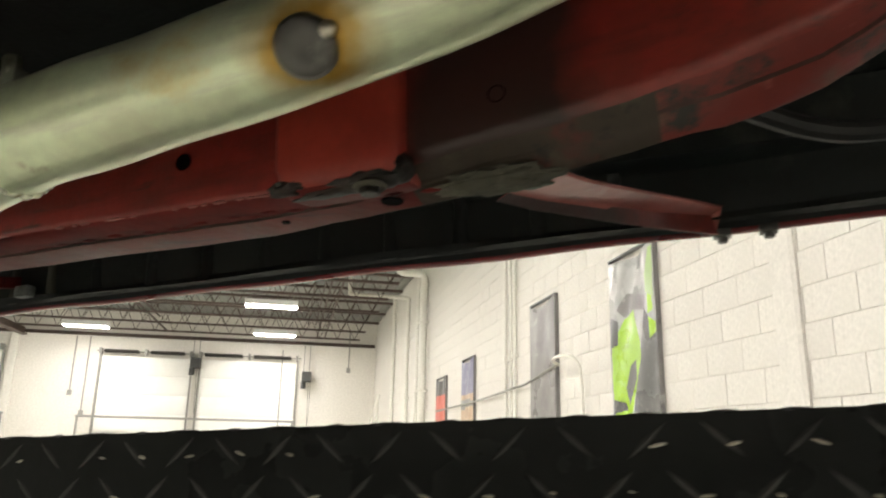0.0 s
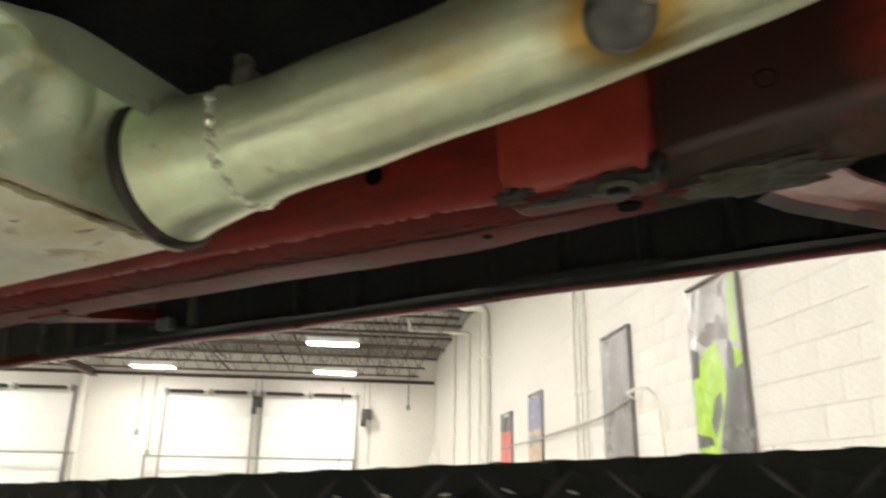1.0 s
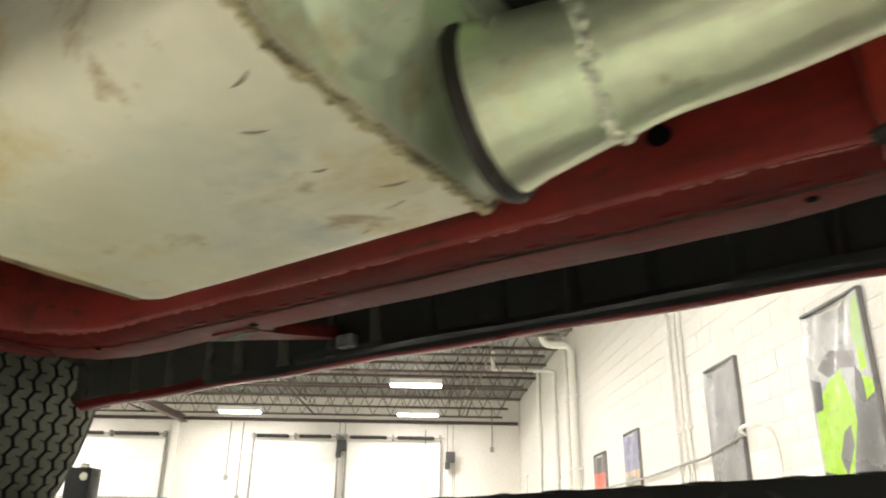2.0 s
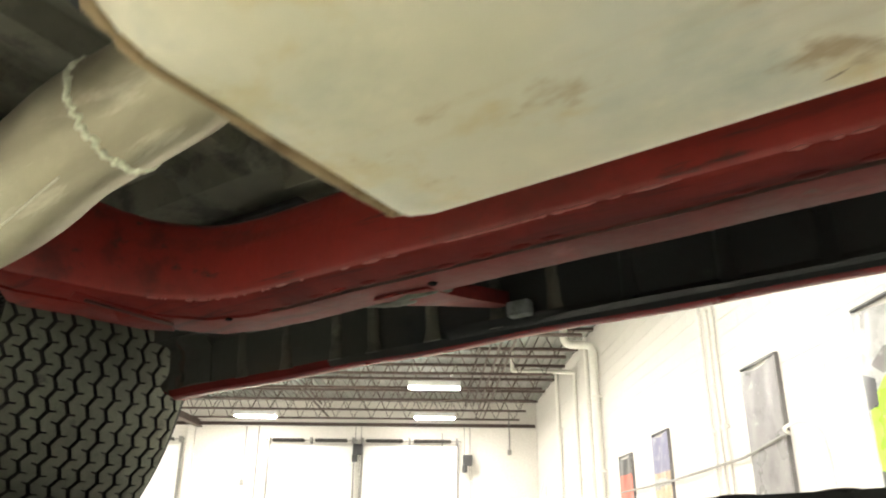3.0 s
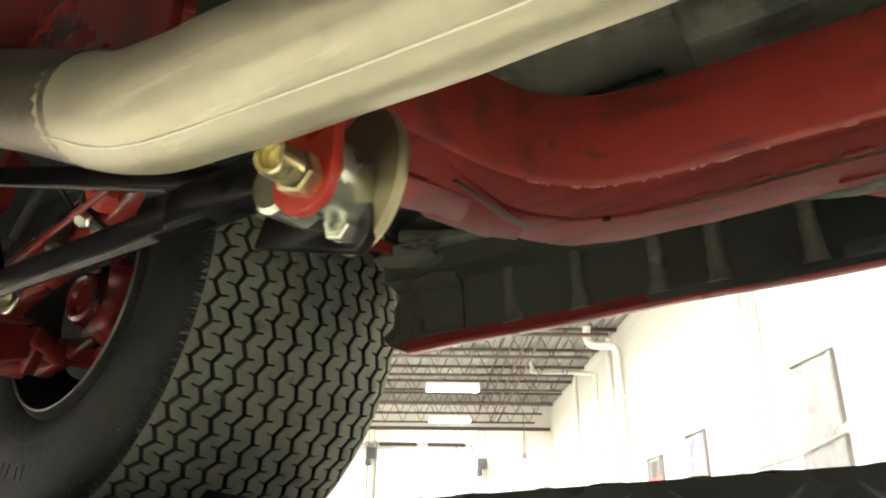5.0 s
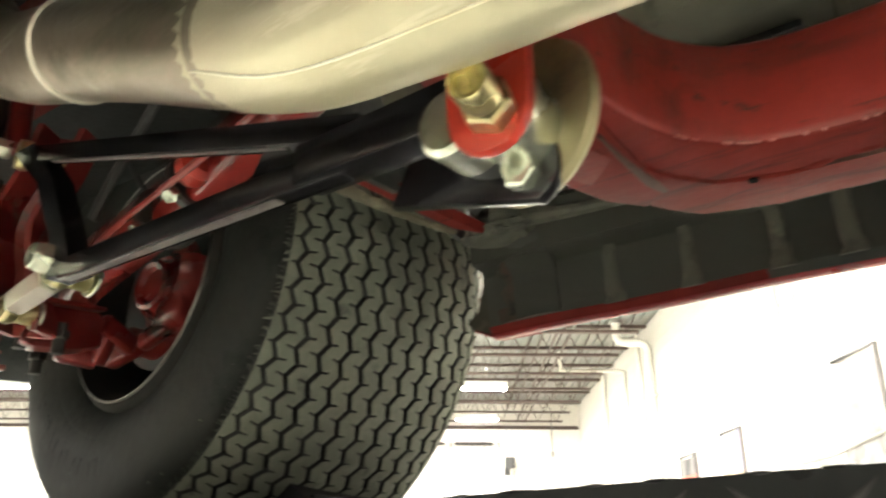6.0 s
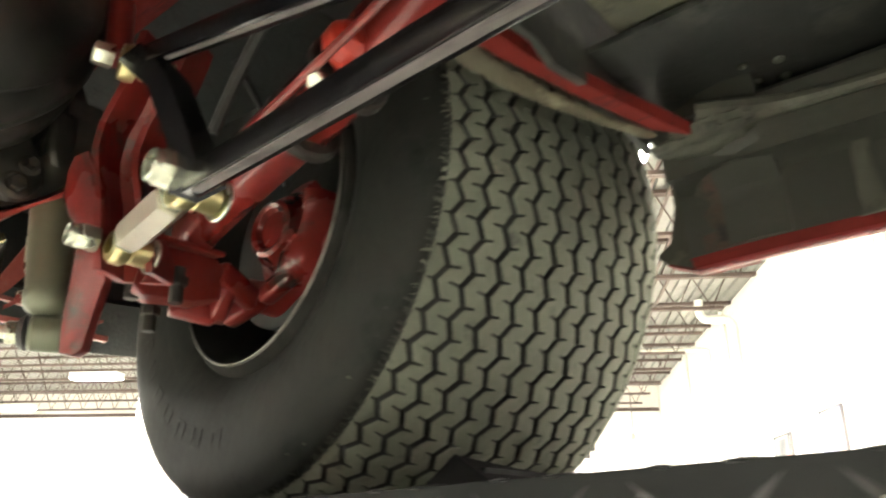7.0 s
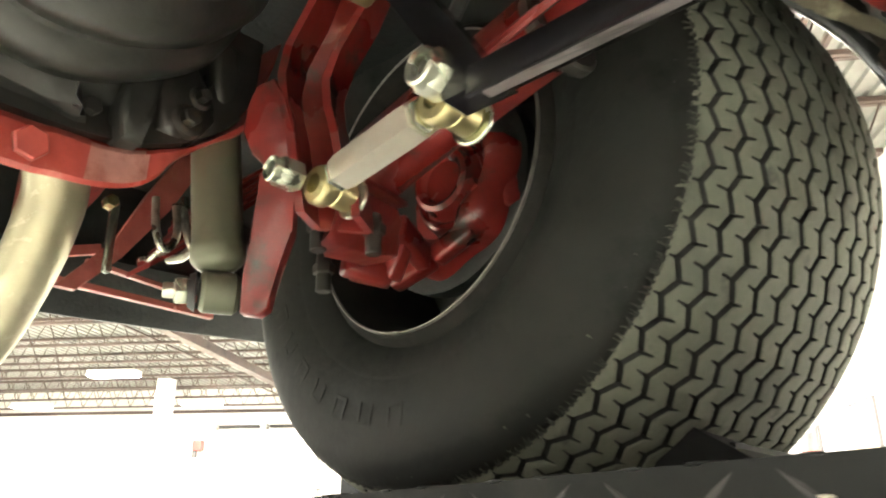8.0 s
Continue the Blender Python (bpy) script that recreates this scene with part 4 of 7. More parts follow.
def narrow(bm):
    for v in bm.verts:
        v.co = narrowed(v.co)
    return bm


def lifted(p):
    """The inner lower edge rises ahead of the body mount."""
    p = narrowed(p)
    return p + Vector((0, 0, float(np.interp(p.x, (-0.36, -0.335, -0.29, -0.2, -0.1, 0.0), (0, 0.016, 0.016, 0.027, 0.03, 0.0)))))


RAIL = [(lifted(a), narrowed(b), h * (narrowed(a).y + 0.032) / (a[1] + 0.032)) for a, b, h in RAIL]


def rail_section(inner, outer, h):
    """Box section with rounded corners and a groove where its two halves lap on the underside."""
    a, b = Vector(inner), Vector(outer)
    w = (b - a)
    up = Vector((0, 0, 1))
    r = 0.008
    def q(s, z):
        return a + w * s + up * z
    rs = r / w.length
    return [q(0, r), q(rs * 0.3, r * 0.3), q(rs, 0), q(0.445, -0.001), q(0.45, 0.003), q(0.47, 0.003), q(0.475, -0.003), q(1 - rs, -0.003), q(1 - rs * 0.2, 0.0), q(1, r),
            q(1, h - r), q(1 - rs, h), q(rs, h), q(0, h - r)]


def dense(rows, k=3):
    ins = smooth_path([r[0] for r in rows], k)
    outs = smooth_path([r[1] for r in rows], k)
    hs = np.interp(np.linspace(0, 1, len(ins)), np.linspace(0, 1, len(rows)), [r[2] for r in rows])
    return list(zip(ins, outs, hs))


def rail(side):
    bm = BM()
    secs = []
    for i, (a, b, h) in enumerate(dense(RAIL)):
        jig = 0.0007 * math.sin(i * 2.3) + 0.0004 * math.sin(i * 5.1)
        pts = rail_section(a, b, h)
        secs.append([(p.x, side * p.y, p.z + (jig if 2 <= k <= 8 else 0)) for k, p in enumerate(pts)])
    loft(bm, secs)
    if side > 0:
        for i, f in enumerate(bm.faces):  # the underside and the worn front lap are rubbed paint
            if 1 <= i % 14 <= 8:
                f.material_index = 1 if f.calc_center_median().x < -0.36 else 2
        for i, f in enumerate(bm.faces):  # the groove's shade is put into the colour of the seam
            if i % 14 in (3, 4, 5) and f.calc_center_median().x > -1.38:
                f.material_index = 3
        for i, f in enumerate(bm.faces):  # ahead of the mount the underside is caked, its inner corner bare red
            c = f.calc_center_median()
            if c.x > -0.345:
                if 2 <= i % 14 <= 8 and c.x < -0.13:
                    f.material_index = 4
                elif i % 14 in (0, 1):
                    f.material_index = 0
    return part("frame_rail", bm, [RAIL_PAINT, RED_WORN, RED_SCRAPED, SEAM_SHADE, CAKED_RED], car, "red painted steel frame rail, rubbed underneath", smooth=50)


rail_near = rail(1)
rail(-1)


# shallow discs, no cavity; the holes' darkness is painted
def disc_hole(x, z, y, r, parent, mat=HOLE, name="drain_hole"):
    bm = BM()
    lathe(bm, [(r * 1.15, -0.0015), (r, -0.002), (r * 0.9, 0.0), (0, 0.0004)], (x, y, z), (0, 1, 0), n=16)
    return part(name, narrow(bm), mat, parent, "black disc painting a shaded hole in the frame")


disc_hole(-0.639, 1.799, 0.585, 0.009, rail_near)
disc_hole(-0.448, 1.80, 0.585, 0.009, rail_near)
disc_hole(-0.275, 1.81, 0.585, 0.008, rail_near)
disc_hole(-0.998, 1.79, 0.585, 0.012, rail_near)
for x, y, r in ((-0.545, 0.65, 0.005), (-0.93, 0.652, 0.008), (-1.16, 0.655, 0.005), (-1.42, 0.62, 0.004)):
    bm = BM()
    lathe(bm, [(r * 1.04, 0.0015), (r, -0.0004), (0, -0.0002)], (x, y, 1.7355), (0, 0, 1), n=14)
    part("drain_hole", narrow(bm), HOLE, rail_near, "black disc painting a shaded hole under the frame")
bm = BM()
lathe(bm, [(0.0105, 0.0015), (0.010, -0.0006), (0, -0.0004)], (-0.366, 0.545, 1.7008), (0, 0, 1), n=14)
part("drain_hole", bm, HOLE, rail_near, "black disc painting a shaded hole under the frame")
# weld dimples and dents along the underside
bm = BM()
for i in range(26):
    x = -1.38 + i * 0.041 + random.uniform(-0.008, 0.008)
    c = Vector((x, 0.628 + random.uniform(-0.004, 0.004), 1.7405))
    bmesh.ops.create_uvsphere(bm, u_segments=8, v_segments=5, radius=0.006, matrix=Matrix.Translation(c) @ Matrix.Diagonal((2.0, 0.8, 0.35, 1)))
tagged(part("seam_weld", narrow(bm), RED_WORN, rail_near, "spot welded seam"), kind="stuff")
bm = BM()
plate(bm, [(-1.49, 0.47, 1.7415), (-1.484, 0.59, 1.7345), (-1.505, 0.613, 1.734), (-1.53, 0.585, 1.735), (-1.552, 0.53, 1.738), (-1.548, 0.49, 1.741)], (0, 0, 0.006), bevel=0.0012)
part("lap_plate", bm, RED_WORN, rail_near, smooth=30)

# pale flecks: chips and the lower edge's broken highlight, put into colour
bm = BM()
edge = [p for p, _, _ in dense(RAIL, 12) if -1.46 < p.x < -0.46]
for k in range(60):
    i = random.randrange(len(edge) - 3)
    p, q = edge[i], edge[i + 1 + random.randrange(2)]
    q = p.lerp(q, random.uniform(0.3, 1.0))
    lift_z = Vector((0, 0.0012, 0.0016))
    tube(bm, [p + lift_z, p.lerp(q, 0.5) + lift_z, q + lift_z], 0.001, n=6, steps=2, radii=lambda u: 0.0004 + random.uniform(0.0006, 0.0016) * math.sin(math.pi * u))
tagged(part("edge_highlight", bm, PINK_LIT, rail_near, "pale flecks painting chips and highlight along the lower edge", smooth=60), kind="stuff")
# thin dark sliver in place of a groove: its shade is painted
bm = BM()
loft(bm, [[(x - w, y, z), (x, y + w * 0.3, z - 0.0012), (x + w, y, z), (x, y, z + 0.003)] for x, y, z, w in ((-1.496, 0.486, 1.7375, 0.0012), (-1.493, 0.53, 1.7365, 0.003), (-1.487, 0.575, 1.7345, 0.0055), (-1.483, 0.592, 1.7335, 0.003))])
part("crease", bm, SEAM_SHADE, rail_near, "dark sliver painting the shade of the folded plate's crease", smooth=60)

# body mount pad on the inner web, cleaner paint than the rail, its foot folded under
bm = BM()
profile = [(0.55, 1.709), (0.534, 1.7065), (0.508, 1.7035), (0.496, 1.7065), (0.4905, 1.714), (0.489, 1.726), (0.4875, 1.76), (0.486, 1.88), (0.55, 1.88)]
loft(bm, [[(x + (0.004 if z < 1.72 and i < 4 else 0.0), min(0.55, y + g), z + g * 0.3) for y, z in profile] for i, (x, g) in enumerate(((-0.462, 0.03), (-0.461, 0.012), (-0.4575, 0.004), (-0.451, 0.0), (-0.40, 0.0), (-0.352, 0.0), (-0.342, 0.002), (-0.337, 0.008), (-0.335, 0.03)))])
for f in bm.faces:  # the folded foot is as rubbed as the rail
    f.material_index = 1 if f.calc_center_median().z < 1.7095 else 0
mount = part("body_mount", bm, [MOUNT_RED, RED_WORN], car, "clean red body mount pad on the frame", smooth=50)
for cx, cy, cz, sx, sy, sz in ((-0.447, 0.499, 1.709, 0.019, 0.010, 0.006), (-0.414, 0.512, 1.7045, 0.032, 0.010, 0.003), (-0.368, 0.503, 1.706, 0.034, 0.019, 0.0045), (-0.338, 0.504, 1.713, 0.009, 0.012, 0.012)):
    bm = BM()
    bmesh.ops.create_icosphere(bm, subdivisions=3, radius=1.0)
    for v in bm.verts:
        k = 1 + noise.noise(v.co * 2.2 + Vector((cx * 90, 3, 1))) * 0.45 + noise.noise(v.co * 6.0) * 0.2
        v.co = Vector((cx, cy, cz)) + Vector((v.co.x * sx, v.co.y * sy, v.co.z * sz)) * k
    part("grease_smear", bm, MOUNT_GRIME, mount, "oily dirt smeared on the foot of the mount", smooth=60)
bm = BM()
cyl(bm, (-0.366, 0.499, 1.7015), (-0.366, 0.499, 1.6975), 0.015, n=20, rim=0.002)
part("washer", bm, DIRT, mount)
bm = BM()
nut(bm, (-0.366, 0.499, 1.698), (-0.366, 0.499, 1.692), 0.0095)
part("bolt_head", bm, DARK_IRON, mount)

# floor pan with ribs, tunnel and heat shield over the pipe
bm = BM()
n = 260
rows = []
for i in range(n + 1):
    x = 0.55 - i * (2.32 / n)
    rib = 0.024 * min(1.0, max(0.0, 0.5 + 1.6 * math.sin(x * 62))) if -1.5 < x < -0.9 else 0.0
    zo = 1.87 if x > -1.33 else 1.908
    rows.append([(x, -0.86, zo), (x, -0.60, zo), (x, -0.58, 1.945 - rib), (x, -0.28, 1.955 - rib), (x, -0.22, 2.06), (x, 0.22, 2.06), (x, 0.28, 1.955 - rib), (x, 0.58, 1.945 - rib), (x, 0.60, zo), (x, 0.80, zo), (x, 0.86, zo)])
skin(bm, rows, closed=False, caps=False)
top = [[(x, y, 2.12) for x, y in ((0.55, -0.86), (0.55, 0.86))], [(x, y, 2.12) for x, y in ((-1.5, -0.86), (-1.5, 0.86))]]
skin(bm, top, closed=False, caps=False)
for f in bm.faces:  # black over the tunnel and everywhere ahead of x = -1
    f.material_index = 1 if abs(f.calc_center_median().y) < 0.3 or f.calc_center_median().x > -1.0 else 0
part("floor_pan", bm, [FLOOR_PAN, UNDERCOAT], car, "dusty grey ribbed floor pan", smooth=20)
bm = BM()
secs = []
for i, x in enumerate(np.linspace(0.5, -1.18, 30)):
    e = 0.006 * math.sin(i * 1.3) + 0.004 * math.sin(i * 2.9)
    secs.append([(x, -0.2, 1.9), (x, 0.1, 1.868 + e), (x, 0.252 + e, 1.812 + 0.4 * e), (x, 0.258 + e, 1.818 + 0.4 * e), (x, 0.12, 1.885 + e), (x, -0.2, 1.92)])
loft(bm, secs)
shield = part("heat_shield", bm, UNDERCOAT, car, "black crinkled heat shield over the exhaust", smooth=30)
for x in (-0.53, -0.18, -0.9):
    bm = BM()
    nut(bm, (x, 0.2, 1.832), (x + 0.002, 0.207, 1.822), 0.009)
    part("bolt", bm, ZINC, shield)
bm = BM()
tube(bm, [(0.5, 0.02, 1.8), (-0.2, 0.02, 1.8), (-0.7, 0.0, 1.8), (-1.3, 0.0, 1.81), (-1.95, 0.0, 1.84)], 0.038, n=20, steps=2)
part("drive_shaft", bm, UNDERCOAT, car, "black drive shaft along the tunnel")

# sill: inner panel with ribs, ledge, red lower lip and outer skin
def sill(side):
    bm = BM()
    sec = [(0.852, 1.722), (0.846, 1.726), (0.838, 1.735), (0.834, 1.80), (0.826, 1.806), (0.80, 1.808), (0.795, 1.865), (0.80, 1.872), (0.86, 1.88), (0.9, 1.9), (0.905, 1.83), (0.89, 1.765), (0.868, 1.73), (0.86, 1.722)]
    xs = np.linspace(0.7, -1.792, 60)
    loft(bm, [[(x, side * (y + 0.0015 * math.sin(x * 13)), z + 0.0012 * math.sin(x * 21)) for y, z in sec] for x in xs])
    for f in bm.faces:
        c = f.calc_center_median()
        f.material_index = 1 if (abs(c.y) < 0.8475 and c.z > (1.7255 if c.x > -1.45 else 1.733)) or c.z > 1.86 else 0
        if f.material_index == 0 and 1.7275 < c.z < 1.733 and abs(c.y) < 0.8475:
            f.material_index = 2
    return part("rocker_panel", bm, [BODY_RED, DUSTY_SILL, RED_WORN], car, "red sill with a dusty black inner panel", smooth=35)


sill_near = sill(1)
sill(-1)
for x in (-1.62, -1.53, -1.437, -1.37, -1.275, -1.18, -1.1, -1.007, -0.9, -0.8, -0.7, -0.6, -0.5, -0.4, -0.3, -0.2):
    bm = BM()
    secs = []
    for z, w, y in ((1.733, 0.014, 0.831), (1.741, 0.0115, 0.830), (1.752, 0.010, 0.8295), (1.775, 0.0095, 0.829), (1.793, 0.0095, 0.8285), (1.802, 0.0105, 0.8275), (1.808, 0.013, 0.825)):
        e = 0.0015 * math.sin(z * 300 + x * 50)
        secs.append([(x - w + e, 0.8365, z), (x - w * 0.6 + e, y + 0.001, z), (x + w * 0.6 + e, y + 0.001, z), (x + w + e, 0.8365, z)])
    loft(bm, secs)
    part("rib", bm, RIB_DUST if x < -1.05 else DUSTY_SILL, sill_near, "dusty pressed rib of the inner sill", smooth=60)
bm = BM()
rows = [[(x, 0.83 - 0.006 * math.sin(x * 9), 1.742), (x, 0.828 - 0.004 * math.sin(x * 17), 1.734), (x, 0.84, 1.731)] for x in np.linspace(0.5, -1.25, 40)]
skin(bm, rows, closed=False, caps=False)
part("dirt_ledge", bm, UNDERCOAT, sill_near, smooth=60)
bm = BM()
plate(bm, [(x, 0.853, z) for x, z in ((-1.73, 1.7235), (-1.79, 1.7235), (-1.822, 1.738), (-1.832, 1.750), (-1.829, 1.755), (-1.813, 1.761), (-1.805, 1.80), (-1.803, 1.83), (-1.810, 1.862), (-1.827, 1.906), (-1.80, 1.93), (-1.73, 1.93))], (0, 0.02, 0), bevel=0.0025)
rows = []
for z in np.linspace(1.737, 1.915, 14):  # the inner panel bends out to the arch
    y0 = float(np.interp(z, (1.737, 1.795, 1.815, 1.87), (0.832, 0.829, 0.797, 0.792)))
    xe = float(np.interp(z, (1.737, 1.76, 1.80, 1.83, 1.862, 1.906), (-1.800, -1.805, -1.803, -1.801, -1.808, -1.825)))
    e = 0.002 * math.sin(z * 170) + 0.0015 * math.sin(z * 410)
    rows.append([(-1.69, y0 + 0.004, z), (-1.72, y0 - 0.002 + e, z), (-1.75, y0 * 0.9 + 0.0848 + e, z), (-1.775, y0 * 0.6 + 0.853 * 0.4 - e, z), (xe + 0.012, y0 * 0.25 + 0.853 * 0.75 + e, z), (xe, 0.858, z), (xe + 0.02, 0.872, z), (-1.69, 0.872, z)])
loft(bm, rows)
for f in bm.faces:
    c = f.calc_center_median()
    f.material_index = 0 if c.z < 1.741 and c.y > 0.85 else 2 if c.x > -1.74 else 1
part("sill_end", bm, [RED_WORN, END_DIRT, DUSTY_SILL], sill_near, "dirt caked closed end of the sill", smooth=40)
# splash plate above the sill, with bolts
bm = BM()
box(bm, (-1.80, 0.665, 1.892), (-1.36, 0.885, 1.9), 0.002)
splash = part("splash_plate", bm, DUSTY, car, "black undersealed splash plate with bolts")
for x, y in ((-1.692, 0.778), (-1.662, 0.79), (-1.690, 0.815), (-1.665, 0.822)):
    bm = BM()
    cyl(bm, (x, y, 1.892), (x, y, 1.888), 0.0045, n=10, rim=0.001)
    part("bolt", bm, ZINC, splash)
bm = BM()
tube(bm, [(-1.36, 0.80, 1.832), (-1.5, 0.798, 1.836), (-1.66, 0.79, 1.842), (-1.74, 0.765, 1.85)], 0.011, n=10, radii=lambda s: 0.010 + 0.003 * math.sin(s * 9))
part("sealer_bead", bm, RIB_DUST, splash, "dusty bead of body sealer")
# red brace between frame kick and sill
bm = BM()
loft(bm, [[(c[0] + u[0], c[1] + u[1], c[2] + u[2]) for u in ((-0.014, -0.012, 0), (0.014, 0.01, -0.006), (0.016, 0.012, 0.008), (-0.012, -0.01, 0.014))]
          for c in ((-1.858, 0.55, 1.893), (-1.834, 0.604, 1.872), (-1.79, 0.68, 1.845), (-1.757, 0.74, 1.828))])
part("wheelhouse_brace", bm, RED_WORN, car, "red flaking brace beside the wheel arch", smooth=60)

bm = BM()
crust = smooth_path([(-1.884, 0.535, 1.893), (-1.872, 0.575, 1.880), (-1.846, 0.63, 1.859), (-1.806, 0.69, 1.838), (-1.776, 0.735, 1.827)], 10)
secs = []
for i, p in enumerate(crust):
    u = i / (len(crust) - 1)
    ring = []
    for k in range(10):
        a = k * math.tau / 10
        r = (0.017 - 0.011 * u) * (1 + 0.4 * noise.noise(Vector((i * 0.45, math.cos(a) * 1.4, math.sin(a) * 1.4))))
        ring.append(p + Vector((r * math.cos(a), 0.4 * r * math.cos(a), 0.4 * r * math.sin(a))))
    secs.append(ring)
loft(bm, secs)
part("sealer_crust", bm, CRUST, car, "tan crumbling sealer along the brace", smooth=60)

bm = BM()
bmesh.ops.create_icosphere(bm, subdivisions=4, radius=1.0)
for v in bm.verts:
    n3 = noise.noise(v.co * 2.0 + Vector((1, 7, 2))) * 0.45 + noise.noise(v.co * 6.0) * 0.2
    v.co = Vector((-1.74, 0.785, 1.835)) + Vector((v.co.x * 0.045, v.co.y * 0.03, v.co.z * 0.013)) * (1 + n3)
part("dirt_cake", bm, RIB_DUST, sill_near, "dusty crumbling sealer at the end of the sill", smooth=60)

# outriggers from frame to sill
def angle_iron(rows, pieces):
    """Folded strip through rows of (edge, fold, hanging lip), 3 mm thick."""
    bm = BM()
    up = Vector((0.001, 0.0, 0.003))
    secs = []
    for a, b, c in rows:
        a, b, c = Vector(a), Vector(b), Vector(c)
        r = 0.2
        secs.append([a, b.lerp(a, r), b.lerp(a, 0.04) * 0.5 + b.lerp(c, 0.04) * 0.5, b.lerp(c, r), c, c + Vector((0.003, 0.001, 0.001)), b + Vector((0.003, 0, 0.004)), a + up])
    loft(bm, secs)
    # brighter and darker faces: the lighting is put into the two paints
    for i, f in enumerate(bm.faces):
        f.material_index = 1 if i % 8 in (3, 4, 5) else 0
    return part("outrigger", bm, pieces, car, "pinkish red folded sill outrigger", smooth=40)


out_front = angle_iron([((-0.215, 0.545, 1.706), (-0.257, 0.556, 1.699), (-0.273, 0.56, 1.693)), ((-0.195, 0.60, 1.712), (-0.238, 0.604, 1.706), (-0.250, 0.61, 1.697)),
                        ((-0.150, 0.69, 1.725), (-0.185, 0.695, 1.718), (-0.186, 0.70, 1.703)), ((-0.110, 0.77, 1.737), (-0.135, 0.772, 1.728), (-0.131, 0.775, 1.708)), ((-0.082, 0.832, 1.746), (-0.098, 0.832, 1.738), (-0.092, 0.835, 1.716))], [PINK_LIT, RAIL_PAINT])
bm = BM()
bmesh.ops.create_icosphere(bm, subdivisions=4, radius=1.0)
for v in bm.verts:
    n3 = noise.noise(v.co * 2.3) * 0.35 + noise.noise(v.co * 6.1) * 0.18
    v.co = Vector((-0.288, 0.632, 1.741)) + Vector((v.co.x * 0.062, v.co.y * 0.026, v.co.z * 0.011)) * (1 + n3)
part("dirt_lump", narrow(bm), DIRT, out_front, "dirt caked lump on the outrigger", smooth=60)
for x in (-0.085, -0.035):
    bm = BM()
    box(bm, (x - 0.01, 0.838, 1.716), (x + 0.01, 0.86, 1.725), 0.002)
    nut(bm, (x, 0.85, 1.718), (x, 0.85, 1.710), 0.006)
    part("clip_bolt", bm, SCORCH, out_front)
bm = BM()
loft(bm, [[(xc - w, y, z), (xc - w, y, z - 0.006), (xc + w, y, z - 0.006), (xc + w, y, z), (xc + w * 0.9, y, z + 0.012), (xc - w * 0.9, y, z + 0.012)] for xc, y, z, w in ((-1.205, 0.66, 1.740, 0.034), (-1.19, 0.70, 1.741, 0.03), (-1.178, 0.74, 1.747, 0.02), (-1.165, 0.825, 1.762, 0.01))])
out_rear = part("outrigger", bm, RED_WORN, car, "rubbed red rear sill outrigger", smooth=40)
bm = BM()
box(bm, (-1.155, 0.812, 1.738), (-1.125, 0.83, 1.757), 0.004)
part("tab", bm, TAB_GREY, out_rear, "small dull grey metal tab")
bm = BM()
bmesh.ops.create_icosphere(bm, subdivisions=4, radius=1.0)
for v in bm.verts:
    n3 = noise.noise(v.co * 2.1 + Vector((5, 1, 2))) * 0.4 + noise.noise(v.co * 6.1) * 0.18
    v.co = Vector((-1.205, 0.678, 1.742)) + Vector((v.co.x * 0.06, v.co.y * 0.022, v.co.z * 0.009)) * (1 + n3)
part("dirt_clod", bm, DIRT, out_rear, smooth=60)

# front inner fender, hose and braces at the front of the view
bm = BM()
rows = []
for i in range(13):
    a = math.pi * (0.02 + 0.9 * i / 12)
    rows.append([(0.36 + 0.43 * math.cos(math.pi - a), y, 1.80 + 0.36 * math.sin(a)) for y in (0.5, 0.66, 0.9)])
skin(bm, rows, closed=False, caps=False)
fender = part("inner_fender", bm, UNDERCOAT, car, "black undersealed inner fender", smooth=50)
bm = BM()
tube(bm, [(-0.06, 0.66, 1.79), (0.0, 0.70, 1.775), (0.06, 0.72, 1.77), (0.18, 0.73, 1.775), (0.3, 0.72, 1.79)], 0.011, n=10)
part("hose", bm, FLEX, fender, "black rubber hose")

# rear quarter: outer skin round the wheel arch, inner wheelhouse, rear valance
WX, WY, WZ = -2.26, 0.776, 1.853
WHEEL = Matrix.Translation((WX, WY, WZ)) @ Matrix.Rotation(radians(-7.2), 4, "Z") @ Matrix.Rotation(radians(-2.5), 4, "X") @ Matrix.Translation((-WX, -WY, -WZ))


def arch_reach(a):
    """The arch reaches a little further forward just above the sill."""
    return 1.0 + 0.028 * max(0.0, math.cos(a)) ** 24


def quarter(side):
    bm = BM()
    arch = [(WX + 0.455 * arch_reach(a) * math.cos(a), WZ - 0.02 + 0.45 * math.sin(a)) for a in np.linspace(-0.1, math.pi + 0.25, 30)]
    top = []
    for x, z in arch:
        k = (x - WX) / 0.455
        top.append((x + 0.25 * k, min(2.45, 1.95 + (z - 1.75) * 1.2)))
    rings = []
    for (xa, za), (xb, zb) in zip(arch, top):
        rings.append([(xa, side * 0.90, za), (xa, side * 0.935, za), (xa + (xb - xa) * 0.1, side * 0.95, za + (zb - za) * 0.1), (xb, side * 0.96, zb), (xb, side * 0.93, zb), (xa + (xb - xa) * 0.1, side * 0.925, za + (zb - za) * 0.1)])
    loft(bm, rings)
    return part("rear_quarter", bm, BODY_RED, car, "red rear quarter panel round the wheel arch", smooth=40)


